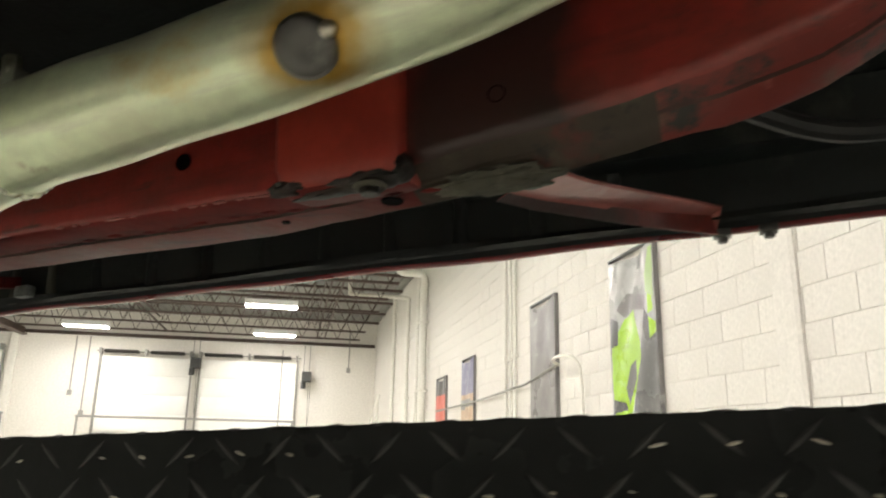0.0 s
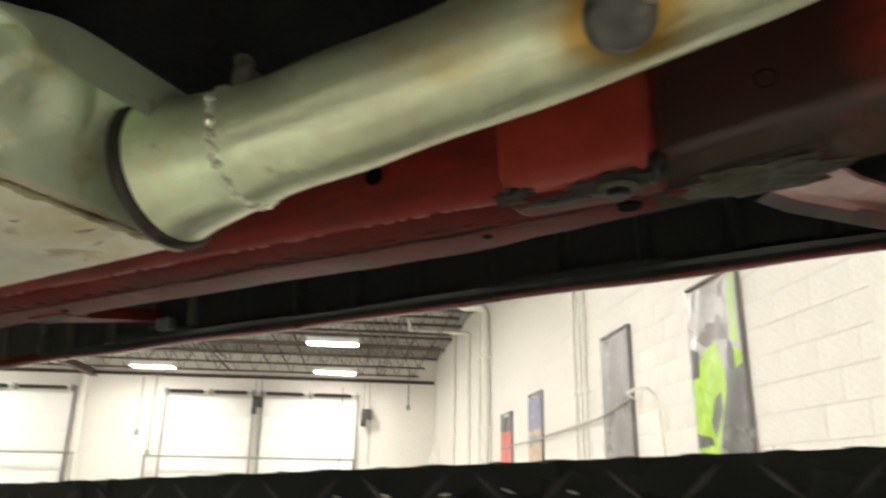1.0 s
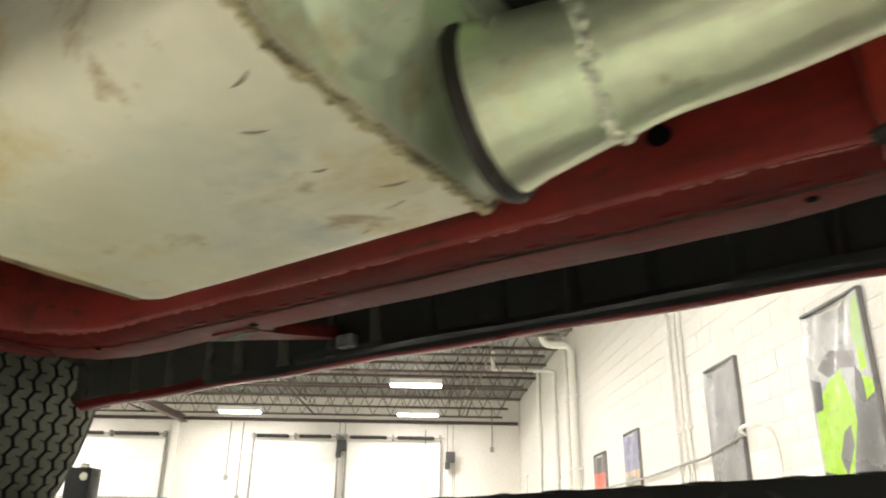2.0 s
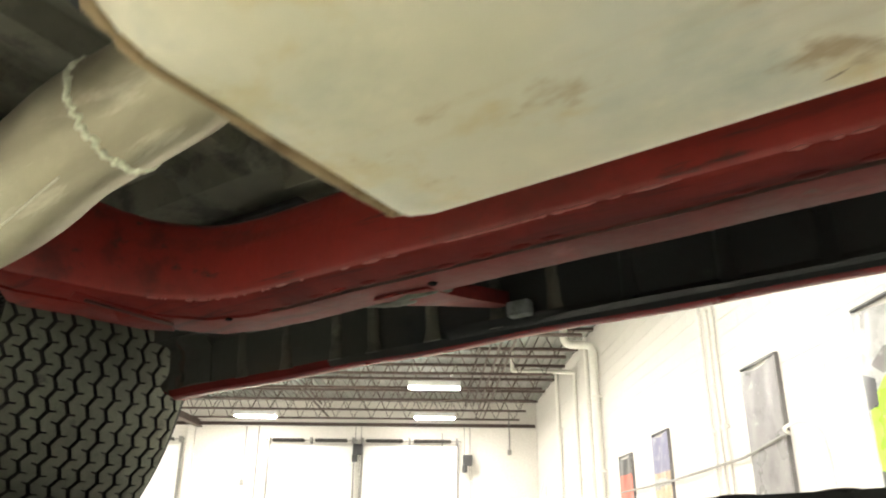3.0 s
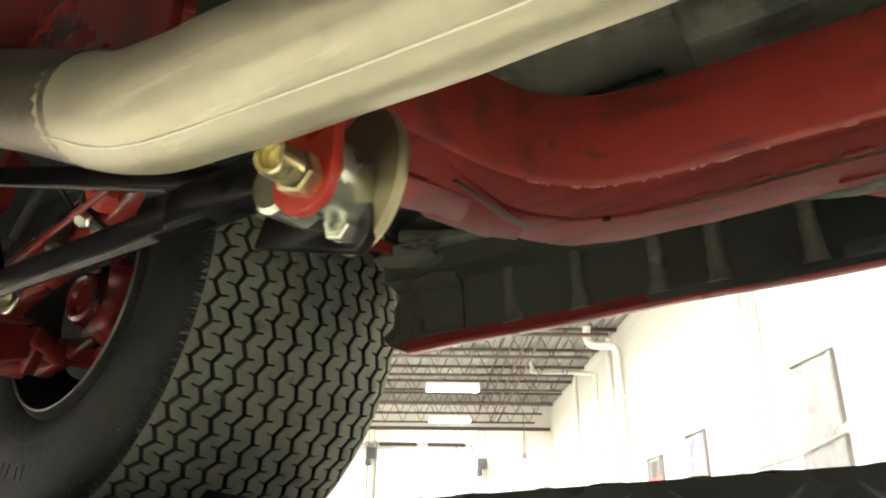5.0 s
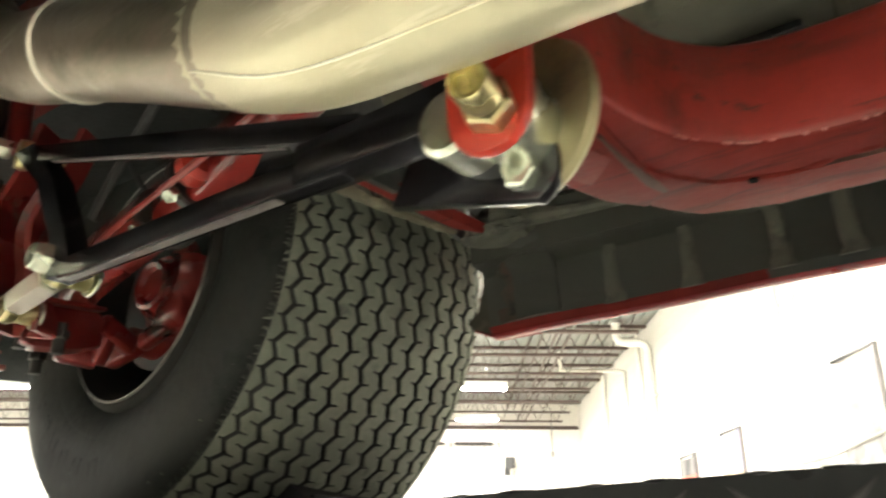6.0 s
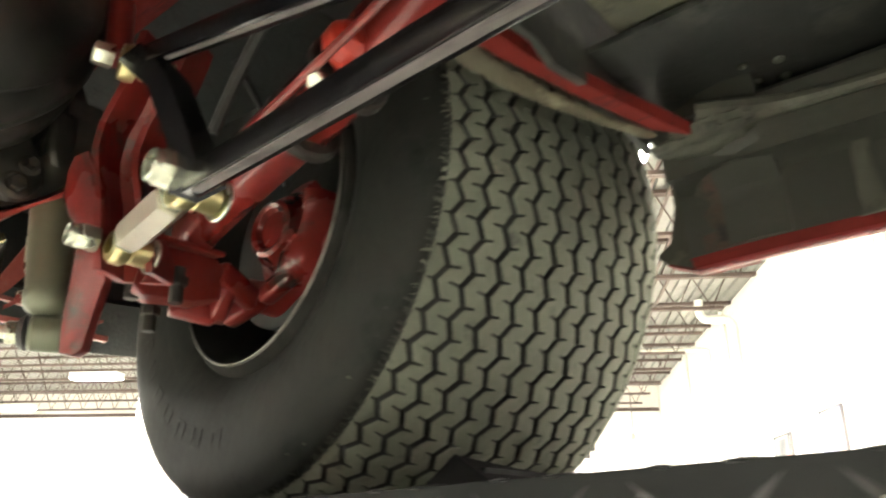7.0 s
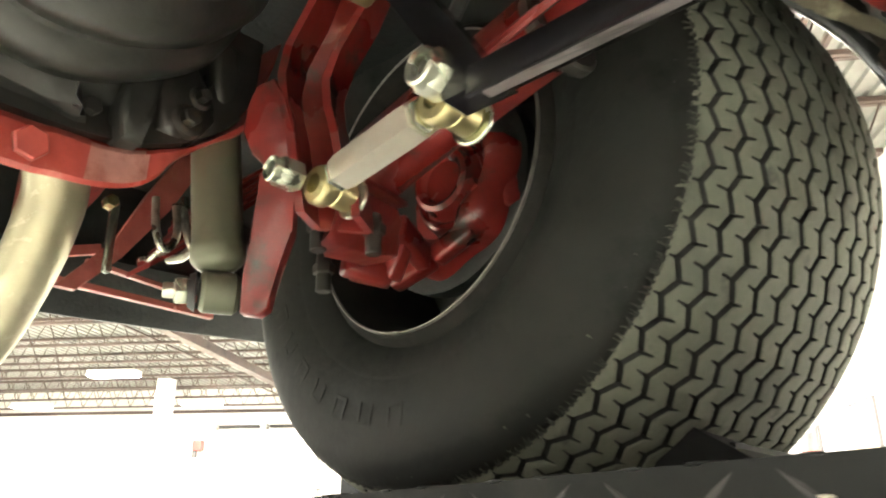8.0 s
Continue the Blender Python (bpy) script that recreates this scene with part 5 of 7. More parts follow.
quarter_near = quarter(1)
quarter(-1)
def arch_ring(name, profile, mat, label, a0, a1, lumps):
    """A band that runs round the wheel arch; profile is (distance from the lip's edge, place across the car)."""
    bm = BM()
    rows = []
    for k, a in enumerate(np.linspace(a0, a1, 60)):
        edge = 0.417 + 0.022 * max(0.0, math.cos(a)) ** 6
        row = []
        for j, (r, y) in enumerate(profile):
            e = lumps * (math.sin(k * 1.7 + j * 2.1) + 0.7 * math.sin(k * 0.77 + j))
            row.append((WX + (edge + r + e) * math.cos(a), y + e, WZ - 0.02 + (edge + r + e) * math.sin(a)))
        rows.append(row)
    loft(bm, rows)
    return part(name, bm, mat, quarter_near, label, smooth=60)


arch_ring("lip_flange", [(0.0, 0.936), (0.0, 0.942), (0.0022, 0.943), (0.0024, 0.936)], RIM_LIP, "pale rubbed edge of the wheel arch", -0.1, math.pi + 0.2, 0.0002)
arch_ring("arch_lip", [(0.0018, 0.936), (0.007, 0.922), (0.017, 0.914), (0.024, 0.918), (0.014, 0.934), (0.004, 0.942)], UNDERCOAT, "black undersealed return of the wheel arch", -0.08, math.pi + 0.2, 0.0008)
arch_ring("liner_edge", [(0.016, 0.914), (0.019, 0.902), (0.03, 0.893), (0.046, 0.889), (0.056, 0.897), (0.036, 0.912)], ARCH_GREY, "dirty brown lumpy sealer along the wheel arch", 0.03, math.pi - 0.1, 0.0022)
bm = BM()
rows = []
for a in np.linspace(0.1, math.pi - 0.1, 20):
    rows.append([(WX + 0.46 * math.cos(a), y, WZ + 0.46 * math.sin(a)) for y in ((0.5, 0.7, 0.92) if a < 2.3 else (0.76, 0.84, 0.92))])
skin(bm, rows, closed=False, caps=False)
bm2 = BM()
rows = []
for y in np.linspace(0.46, 0.80, 10):
    rows.append([(-1.80 + 0.004 * math.sin(y * 70), y, 1.862 - 0.05 * (y - 0.46)), (-1.797, y, 1.90), (-1.80, y, 1.98), (-1.81, y, 1.98), (-1.807, y, 1.90), (-1.808 + 0.004 * math.sin(y * 70), y, 1.862 - 0.05 * (y - 0.46))])
loft(bm2, rows)
part("wheelhouse_front", bm2, DUSTY, car, "dusty black front wall of the wheelhouse", smooth=40)
part("wheelhouse", bm, UNDERCOAT, car, "black undersealed wheelhouse", smooth=60)
bm = BM()
loft(bm, [[(x, y, z) for x, z in ((-2.955, 1.812 + k), (-2.935, 1.808 + k), (-2.925, 1.82 + k), (-2.90, 1.90 + k), (-2.91, 1.91 + k), (-2.965, 1.91 + k))] for y, k in ((-0.95, 0.03), (0.0, 0.0), (0.46, 0.0), (0.75, 0.016), (0.95, 0.03))])
valance = part("rear_valance", bm, UNDERCOAT, car, "dark rear valance edge", smooth=40)
for y in (0.82, 0.6):
    bm = BM()
    lathe(bm, [(0.0, -0.004), (0.007, -0.004), (0.008, -0.001), (0.016, -0.001), (0.018, 0.003)], (-2.925, y, 1.868), (-1, 0, 0), n=18)
    part("grommet", bm, FLEX, valance)
bm = BM()
box(bm, (-2.93, -0.93, 2.06), (-2.1, 0.93, 2.065))
part("trunk_floor", bm, UNDERCOAT, car, "black undersealed rear floor", smooth=0)
bm = BM()
box(bm, (-2.935, -0.93, 1.88), (-2.925, 0.93, 2.06))
part("rear_panel", bm, UNDERCOAT, car, "dark inner rear panel", smooth=0)
# unseen sheet added above the car to block light from overhead
bm = BM()
box(bm, (-2.93, -0.93, 2.32), (0.6, 0.93, 2.34))
part("light_blocker", bm, UNDERCOAT, car, "unseen dark panel that keeps light off the underside", smooth=0)
bm = BM()
box(bm, (-2.12, -0.5, 2.06), (-1.5, 0.5, 2.066))
part("tunnel_floor", bm, UNDERCOAT, car, "dark floor over the axle", smooth=0)

# rear frame pieces seen past the damper
# their bright pink, lit look is put into the paint colour
bm = BM()
bar(bm, (-2.80, 0.30, 1.823), (-2.80, 0.74, 1.819), 0.012, 0.010, bevel=0.002)
part("rear_cross_member", bm, PINK_LIT, car, "thin red rear cross member", smooth=0)
bm = BM()
bar(bm, (-2.80, 0.40, 1.832), (-2.80, 0.545, 1.882), 0.010, 0.016, bevel=0.002)
part("brace_strip", bm, PINK_LIT, car, "thin red brace strip", smooth=0)
bm = BM()
plate(bm, [(-2.74, 0.466, 1.793), (-2.74, 0.494, 1.793), (-2.74, 0.549, 1.853), (-2.74, 0.613, 1.947), (-2.74, 0.69, 2.09), (-2.74, 0.645, 2.09), (-2.74, 0.576, 1.962), (-2.74, 0.538, 1.876)], (-0.012, 0, 0), bevel=0.002)
part("gusset", bm, PINK_LIT, car, "red sloping frame gusset", smooth=0)
bm = BM()
bar(bm, (-2.785, 0.52, 1.853), (-2.785, 0.70, 1.838), 0.010, 0.007, bevel=0.001)
bar(bm, (-2.785, 0.665, 1.815), (-2.785, 0.72, 1.845), 0.008, 0.005, bevel=0.001)
part("brace_strip", bm, PINK_LIT, car, smooth=0)
bm = BM()
bar(bm, (-2.70, 0.511, 1.812), (-2.70, 0.511, 1.914), 0.005, 0.012, up=(0, 1, 0), bevel=0.001)
link = part("hanger_strap", bm, ZINC, car, "plated exhaust hanger strap")
bm = BM()
nut(bm, (-2.705, 0.503, 1.91), (-2.685, 0.501, 1.91), 0.010)
part("bolt", bm, YELLOW_ZINC, link)
bm = BM()
nut(bm, (-2.702, 0.511, 1.816), (-2.692, 0.511, 1.816), 0.006)
part("bolt", bm, ZINC, link)
spring = None
for i in range(6):
    bm = BM()
    z = 0.009 * i
    pts = [(-2.6, 0.505 + 0.012 * i, 1.785 + z + 0.008 * i), (-2.6, 0.56, 1.833 + z), (-2.6, 0.63, 1.90 + z), (-2.6, 0.70, 1.965 + z), (-2.6, 0.82, 2.06 + z)]
    path = smooth_path(pts, 5)
    loft(bm, [[(p.x - 0.028, p.y, p.z), (p.x + 0.028, p.y, p.z), (p.x + 0.028, p.y, p.z + 0.0065), (p.x - 0.028, p.y, p.z + 0.0065)] for p in path])
    if spring is None:
        spring = part("leaf_spring", bm, RED_WORN, car, "red painted transverse leaf spring", smooth=30)
    else:
        part("leaf", bm, RED_WORN, spring, smooth=30)
for y, z in ((0.517, 1.822), (0.556, 1.835)):
    bm = BM()
    tube(bm, [(-2.575, y - 0.014, z + 0.055), (-2.565, y - 0.014, z + 0.01), (-2.565, y, z - 0.014), (-2.565, y + 0.014, z + 0.01), (-2.575, y + 0.014, z + 0.055)], 0.005, n=8, steps=4)
    tube(bm, [(-2.565, y, z - 0.012), (-2.6, y + 0.004, z - 0.016), (-2.64, y + 0.01, z - 0.006)], 0.006, n=8, steps=4)
    part("u_bolt", bm, ZINC, spring, "plated spring u-bolt")

# ---- exhaust ----
R_PIPE = 0.0335
R_FRONT = 0.041
front_path = [(0.42, 0.25, 1.912), (0.22, 0.285, 1.867), (0.05, 0.312, 1.826), (-0.15, 0.342, 1.784), (-0.3, 0.352, 1.757), (-0.43, 0.349, 1.738), (-0.53, 0.342, 1.722), (-0.60, 0.34, 1.714)]
PLUG = Vector((-0.322, 0.318, 1.722))
PLUG_AXIS = (Vector((-0.15, -0.03, 1.48)) - PLUG).normalized()
PIPE_TINTED = heat_tint(material("tinted_aluminised_pipe", (0.80, 0.88, 0.62), 0.34, metal=0.6, spots=[((0.66, 0.66, 0.48), 6, 0.48, 0.18), ((0.66, 0.55, 0.26), 9, 0.6, 0.12), ((0.42, 0.36, 0.22), 20, 0.64, 0.1)], streaks=[((0.6, 0.6, 0.46), 26, 0.52, 0.16)], bump=0.2, bump_scale=120), PLUG - BASE[car], 0.042)
bm = BM()
tube(bm, front_path, R_FRONT, n=28, steps=6, radii=lambda s: R_FRONT + 0.0006 * math.sin(s * 40))
pipe_front = part("front_pipe", bm, PIPE_TINTED, car, "pale aluminised exhaust pipe with heat stains")
# sensor plug welded into the pipe, with its heat ring
bm = BM()
lathe(bm, [(0.0, 0.0035), (0.006, 0.0037), (0.010, 0.0045), (0.015, 0.0042), (0.0185, 0.002), (0.021, -0.006)], PLUG, PLUG_AXIS, n=28)
plug = part("weld_plug", bm, SCORCH, pipe_front, "grey scorched round plug")
bm = BM()
bmesh.ops.create_uvsphere(bm, u_segments=10, v_segments=7, radius=0.006, matrix=Matrix.Translation(PLUG + PLUG_AXIS * 0.004 + Vector((0.014, 0.002, 0.010))))
part("weld_blob", bm, ALLOY, plug)
# slip joint at the muffler neck: sleeve, clamp band, lip
p0, p1 = Vector((-0.60, 0.34, 1.714)), Vector((-0.672, 0.338, 1.708))
d = (p1 - p0).normalized()
bm = BM()
lathe(bm, [(0.0395, -0.03), (0.0415, -0.022), (0.0425, -0.012), (0.044, 0.0), (0.047, 0.02), (0.05, 0.04), (0.053, 0.052), (0.055, 0.058), (0.05, 0.06)], p0, d, n=36)
neck = part("muffler_neck", bm, PIPE, car, "flared pale metal neck of the muffler")
bm = BM()
lathe(bm, [(0.05, 0.052), (0.0565, 0.054), (0.0585, 0.058), (0.0565, 0.063), (0.05, 0.064)], p0, d, n=36)
part("neck_lip", bm, DARK_IRON, neck, "dark rolled lip of the neck")
bm = BM()
u = d.orthogonal().normalized()
v = d.cross(u)
for i in range(90):
    a = 2 * math.pi * i / 90
    r = 0.0425 + random.uniform(-0.0008, 0.0012)
    q = p0 - d * (0.010 + 0.002 * math.sin(a * 3) + random.uniform(-0.0025, 0.0025)) + (r - 0.001) * (math.cos(a) * u + math.sin(a) * v)
    bmesh.ops.create_icosphere(bm, subdivisions=2, radius=random.uniform(0.0022, 0.0042), matrix=Matrix.Translation(q))
tagged(part("weld_bead", bm, BEAD, neck, "lumpy weld bead round the joint"), kind="stuff")
bm = BM()
box(bm, (-0.594, 0.322, 1.752), (-0.578, 0.338, 1.768), 0.003)
nut(bm, (-0.586, 0.327, 1.764), (-0.586, 0.325, 1.778), 0.007)
part("clamp_bolt", bm, ZINC, neck)

MUFFLER_SKIN = smear(MUFFLER, (0.66, 0.60, 0.34), -0.06, 0.10, 0.09, 0.4)
# muffler: flat oval case, domed front cap with a round pressing, weld bead between them
MY0, MY1, MZ0, MZ1 = 0.15, 0.40, 1.668, 1.775


def oval(x, grow, lift=0.0):
    pts = []
    y0, y1, z0, z1 = MY0 - grow, MY1 + grow, MZ0 - grow + lift, MZ1 + grow
    r = 0.034
    rz = min(r, (z1 - z0) / 2.2)
    for cy, cz, a0 in ((y1 - r * 0.75, z0 + rz, -90), (y1 - r, z1 - rz, 0), (y0 + 0.05, z1 - rz, 90), (y0 + 0.05, z0 + rz, 180)):
        ry = r * 0.75 if a0 == -90 else (r if a0 == 0 else 0.05)
        for k in range(7):
            a = radians(a0 + 15 * k)
            pts.append((x, cy + ry * math.cos(a), cz + rz * math.sin(a)))
    return pts


bm = BM()
xs = [-1.017, -1.013, -1.004, -0.988, -0.9, -0.8, -0.70, -0.686]
gs = [-0.02, -0.008, -0.002, 0.0, 0.0006, 0.0006, 0.0, -0.001]
loft(bm, [oval(x, g, -0.005 * min(1.0, max(0.0, (-0.75 - x) / 0.25))) for x, g in zip(xs, gs)])
muffler = part("muffler", bm, MUFFLER_SKIN, car, "pale cream flat oval muffler with scratches", smooth=40)
bm = BM()
loft(bm, [oval(x, g, l) for x, g, l in ((-0.688, -0.0015, 0), (-0.683, -0.004, 0.010), (-0.677, -0.008, 0.022), (-0.669, -0.013, 0.036), (-0.656, -0.022, 0.048), (-0.642, -0.034, 0.052), (-0.636, -0.048, 0.045))])
cap = part("end_cap", bm, CAP, muffler, "stained domed muffler end cap", smooth=60)
bm = BM()
seam = oval(-1.0125, -0.0055, -0.005)
tube(bm, seam + seam[:1], 0.003, n=8, steps=5, radii=lambda s: 0.0028 + 0.0009 * math.sin(s * 97) + 0.0006 * math.sin(s * 231))
part("rolled_seam", bm, RUSTY_SEAM, muffler, "rusty rolled seam at the back of the muffler", smooth=60)
EMBLEM, EMBLEM_AXIS = Vector((-0.661, 0.226, 1.712)), Vector((0.84, -0.05, -0.54)).normalized()
bm = BM()
lathe(bm, [(0.0, 0.0035), (0.014, 0.0045), (0.02, 0.0062), (0.026, 0.0058), (0.032, 0.003), (0.038, -0.002), (0.044, -0.008), (0.048, -0.014)], EMBLEM, EMBLEM_AXIS, n=40)
part("round_pressing", bm, CAP, muffler, "round pressed mark on the cap")
bm = BM()
for k in range(4):
    m0 = EMBLEM + EMBLEM_AXIS * 0.0045 + Vector((0, -0.0135 + 0.009 * k, 0))
    bar(bm, m0 - Vector((0.003, 0.002, 0.005)), m0 + Vector((0.003, 0.003, 0.005)), 0.0016, 0.0008, up=EMBLEM_AXIS)
part("pressed_marks", bm, MUFFLER, muffler, "unreadable stamped mark", smooth=0)
bm = BM()
rim = oval(-0.688, 0.001)
tube(bm, rim + rim[:1], 0.0024, n=8, steps=8, radii=lambda s: 0.0022 + 0.0007 * math.sin(s * 900) + 0.0005 * math.sin(s * 333))
for i, p in enumerate(rim):
    a, b = Vector(p), Vector(rim[(i + 1) % len(rim)])
    k = max(1, int((b - a).length / 0.0024))
    for j in range(k):
        q = a.lerp(b, j / k) + Vector((random.uniform(-0.004, 0.003), random.uniform(-0.001, 0.001), random.uniform(-0.0012, 0.0006)))
        bmesh.ops.create_icosphere(bm, subdivisions=1, radius=random.uniform(0.0016, 0.0034), matrix=Matrix.Translation(q) @ Matrix.Rotation(random.uniform(0, 3), 4, 'Z') @ Matrix.Diagonal((1.5, 0.9, 0.7, 1)))
tagged(part("weld_bead", bm, WELD, muffler, "rough brown weld bead round the end cap", smooth=60), kind="stuff")
bm = BM()
for k in range(20):
    x, y = random.uniform(-0.97, -0.72), random.uniform(0.18, 0.37)
    w, t2 = random.uniform(0.007, 0.019), random.uniform(-0.5, 0.5)
    tube(bm, [(x, y, MZ0 - 0.0004), (x + w * 0.5, y + w * 0.5 * t2 + 0.001, MZ0 - 0.0008), (x + w, y + w * t2, MZ0 - 0.0004)], 0.0005, n=5, steps=3, radii=lambda s: 0.0002 + 0.0009 * math.sin(math.pi * s))
tagged(part("scratch", bm, SCRATCH, muffler, "small brown scratches", smooth=0), kind="stuff")

# rear pipe: out of the muffler, along and up over the axle, and the tail section
rear_path = [(-1.0, 0.235, 1.745), (-1.06, 0.255, 1.722), (-1.14, 0.246, 1.699), (-1.23, 0.252, 1.682), (-1.34, 0.252, 1.680), (-1.46, 0.243, 1.678), (-1.545, 0.244, 1.688), (-1.61, 0.247, 1.716)]
axle_path = [(-1.585, 0.246, 1.705), (-1.61, 0.247, 1.716), (-1.68, 0.250, 1.749), (-1.76, 0.252, 1.783), (-1.84, 0.257, 1.815), (-1.90, 0.255, 1.85), (-1.94, 0.24, 1.90), (-1.98, 0.21, 1.95), (-2.07, 0.15, 1.99), (-2.2, 0.09, 2.0)]
bm = BM()
tube(bm, rear_path, R_PIPE, n=28, steps=6, radii=lambda s: R_PIPE * (1.0 + 0.01 * math.sin(s * 55)))
pipe_rear = part("rear_pipe", bm, PIPE_REAR, car, "pale exhaust pipe bending up over the axle")


fr = frames_along(smooth_path(rear_path, 6))
p, u, v, t = fr[10]
bm = BM()
for i in range(120):
    a = 2 * math.pi * i / 120
    q = p + t * random.uniform(-0.0022, 0.0022) + (R_PIPE - 0.0002) * (math.cos(a) * u + math.sin(a) * v)
    bmesh.ops.create_icosphere(bm, subdivisions=2, radius=random.uniform(0.0013, 0.0024), matrix=Matrix.Translation(q))
tagged(part("weld_ring", bm, BEAD, pipe_rear, "bright lumpy weld ring on the pipe", smooth=60), kind="stuff")
bm = BM()
tube(bm, axle_path, R_PIPE * 1.004, n=28, steps=6)
pipe_axle = part("axle_pipe", bm, PIPE_AXLE, car, "brownish steel pipe rising over the axle")
fr2 = frames_along(smooth_path(axle_path, 6))
for at, grow, width, mat in ((1, 0.0012, 0.006, PIPE_AXLE), (18, 0.0022, 0.0025, ALLOY)):
    p, u, v, t = fr2[at]
    bm = BM()
    lathe(bm, [(R_PIPE - 0.001, -width), (R_PIPE + grow, -width * 0.6), (R_PIPE + grow, width * 0.6), (R_PIPE - 0.001, width)], p, t, n=28)
    part("weld_ring", bm, mat, pipe_axle, "weld ring on the pipe")
bm = BM()
fr = frames_along(smooth_path(rear_path, 6))
pts = []
for p, u, v, t in fr[12:41]:
    side = (Vector((p.x + 0.35, 0.02, 1.46)) - p)
    side = (side - t * side.dot(t)).normalized()
    q = (Vector((0, 0, -1)) - t * Vector((0, 0, -1)).dot(t)).normalized()
    pts.append(p + (side * 0.75 + q * 0.66).normalized() * (R_PIPE + 0.0002))
tube(bm, pts, 0.0007, n=6, steps=1)
part("seam", bm, MUFFLER, pipe_rear, "fine lengthwise seam")
bm = BM()
tail = [(-2.2, 0.09, 2.0), (-2.36, 0.19, 1.98), (-2.47, 0.31, 1.92), (-2.54, 0.37, 1.85), (-2.575, 0.38, 1.80), (-2.625, 0.382, 1.75), (-2.72, 0.385, 1.695), (-2.9, 0.39, 1.65)]
tube(bm, tail, R_PIPE, n=24, steps=5)
part("tail_pipe", bm, PIPE_REAR, car, "pale tail pipe behind the axle")

# ---- rear wheel ----
def wheel_part(name, bm, mats, parent, label="", smooth=35):
    """A part built square to the car and then turned with the wheel's toe and camber."""
    bmesh.ops.transform(bm, matrix=WHEEL, verts=bm.verts[:])
    return part(name, bm, mats, parent, label, smooth)


TREAD_Y = [0.655, 0.675, 0.70, 0.74, 0.80, 0.87, 0.93, 0.965, 0.992]
TREAD_R = [0.3355, 0.350, 0.362, 0.375, 0.385, 0.389, 0.3885, 0.3845, 0.374]


def crown(y):
    return float(np.interp(y, TREAD_Y, TREAD_R))


bm = BM()
carc = [(0.19, 0.672), (0.2, 0.662), (0.225, 0.65), (0.26, 0.642), (0.295, 0.64), (0.315, 0.6425), (0.329, 0.6475), (0.3385, 0.655), (0.3445, 0.665)]
carc += [(crown(y) - 0.008, y) for y in (0.675, 0.70, 0.74, 0.80, 0.87, 0.93, 0.965, 0.985)]
carc += [(0.36, 1.002), (0.33, 1.01), (0.29, 1.01), (0.24, 0.99), (0.2, 0.955), (0.19, 0.93), (0.2, 0.80)]
lathe(bm, carc, (WX, 0, WZ), (0, 1, 0), n=96, closed=True)
for f in bm.faces:
    c = f.calc_center_median()
    f.material_index = 1 if math.hypot(c.x - WX, c.z - WZ) > 0.329 and 0.669 < c.y < 0.99 else 0
tyre = wheel_part("tyre", bm, [RUBBER, GROOVE], car, "wide black tyre with worn greenish grey tread", smooth=60)

# tread: zigzag ribs with a short slit at each corner
PITCHES, RIBS = 68, 12
WAVE = [  # place in the pitch, sideways shift, slit into the rib on one side or the other
    (0.030, -1.0, 1), (0.052, -0.86, 0), (0.14, -0.45, 0), (0.25, 0.02, 0), (0.36, 0.5, 0), (0.428, 0.86, 0), (0.45, 1.0, -1), (0.51, 1.0, -1), (0.532, 0.9, 0),
    (0.62, 0.5, 0), (0.73, 0.05, 0), (0.84, -0.42, 0), (0.948, -0.9, 0), (0.970, -1.0, 1)]
y_edges = [0.668, 0.6815, 0.706, 0.734, 0.763, 0.793, 0.825, 0.856, 0.888, 0.918, 0.948, 0.975, 0.992]
for k in range(RIBS):
    bm = BM()
    rings = []
    ya, yb = y_edges[k], y_edges[k + 1]
    for i in range(PITCHES):
        for s, sh, slit in WAVE:
            ang = 2 * math.pi * (i + s) / PITCHES
            amp = 0.0038
            gap = 0.0027 if 1 < k < RIBS - 1 else 0.0022
            left = ya + gap + amp * sh if k > 0 else 0.668
            right = yb - gap + (amp * sh if k < RIBS - 1 else 0.0)
            edge_l, edge_r = left, right
            if slit > 0 and k < RIBS - 1:
                right -= 0.0085 if k > 0 else 0.004
            if slit < 0 and k > 0:
                left += 0.0085 if k < RIBS - 1 else 0.004
            ring = []
            for y, dr in ((left - 0.0008, -0.0095), (left + 0.0006, -0.0012), (left + 0.0022, 0.0), ((left + right) / 2, 0.0002), (right - 0.0022, 0.0), (right - 0.0006, -0.0012), (right + 0.0008, -0.0095)):
                r = crown(y) + dr
                lean = 0.05 * min(1.0, max(0.0, min(y - edge_l, edge_r - y)) / 0.008)  # the slits run askew
                a2 = ang + 2 * math.pi * lean / PITCHES
                ring.append((WX + r * math.cos(a2), y, WZ + r * math.sin(a2)))
            rings.append(ring)
    rings.append(rings[0])
    skin(bm, rings, closed=False, caps=False)
    for i, f in enumerate(bm.faces):  # the rib's flanks keep their black
        f.material_index = 1 if i % 6 in (0, 5) else 0
    bmesh.ops.remove_doubles(bm, verts=bm.verts[:], dist=1e-6)
    wheel_part("tread_rib", bm, [TREAD, GROOVE], tyre, smooth=30)
# shoulder serrations, a raised ring on the sidewall, plain blocks for the raised letters
bm = BM()
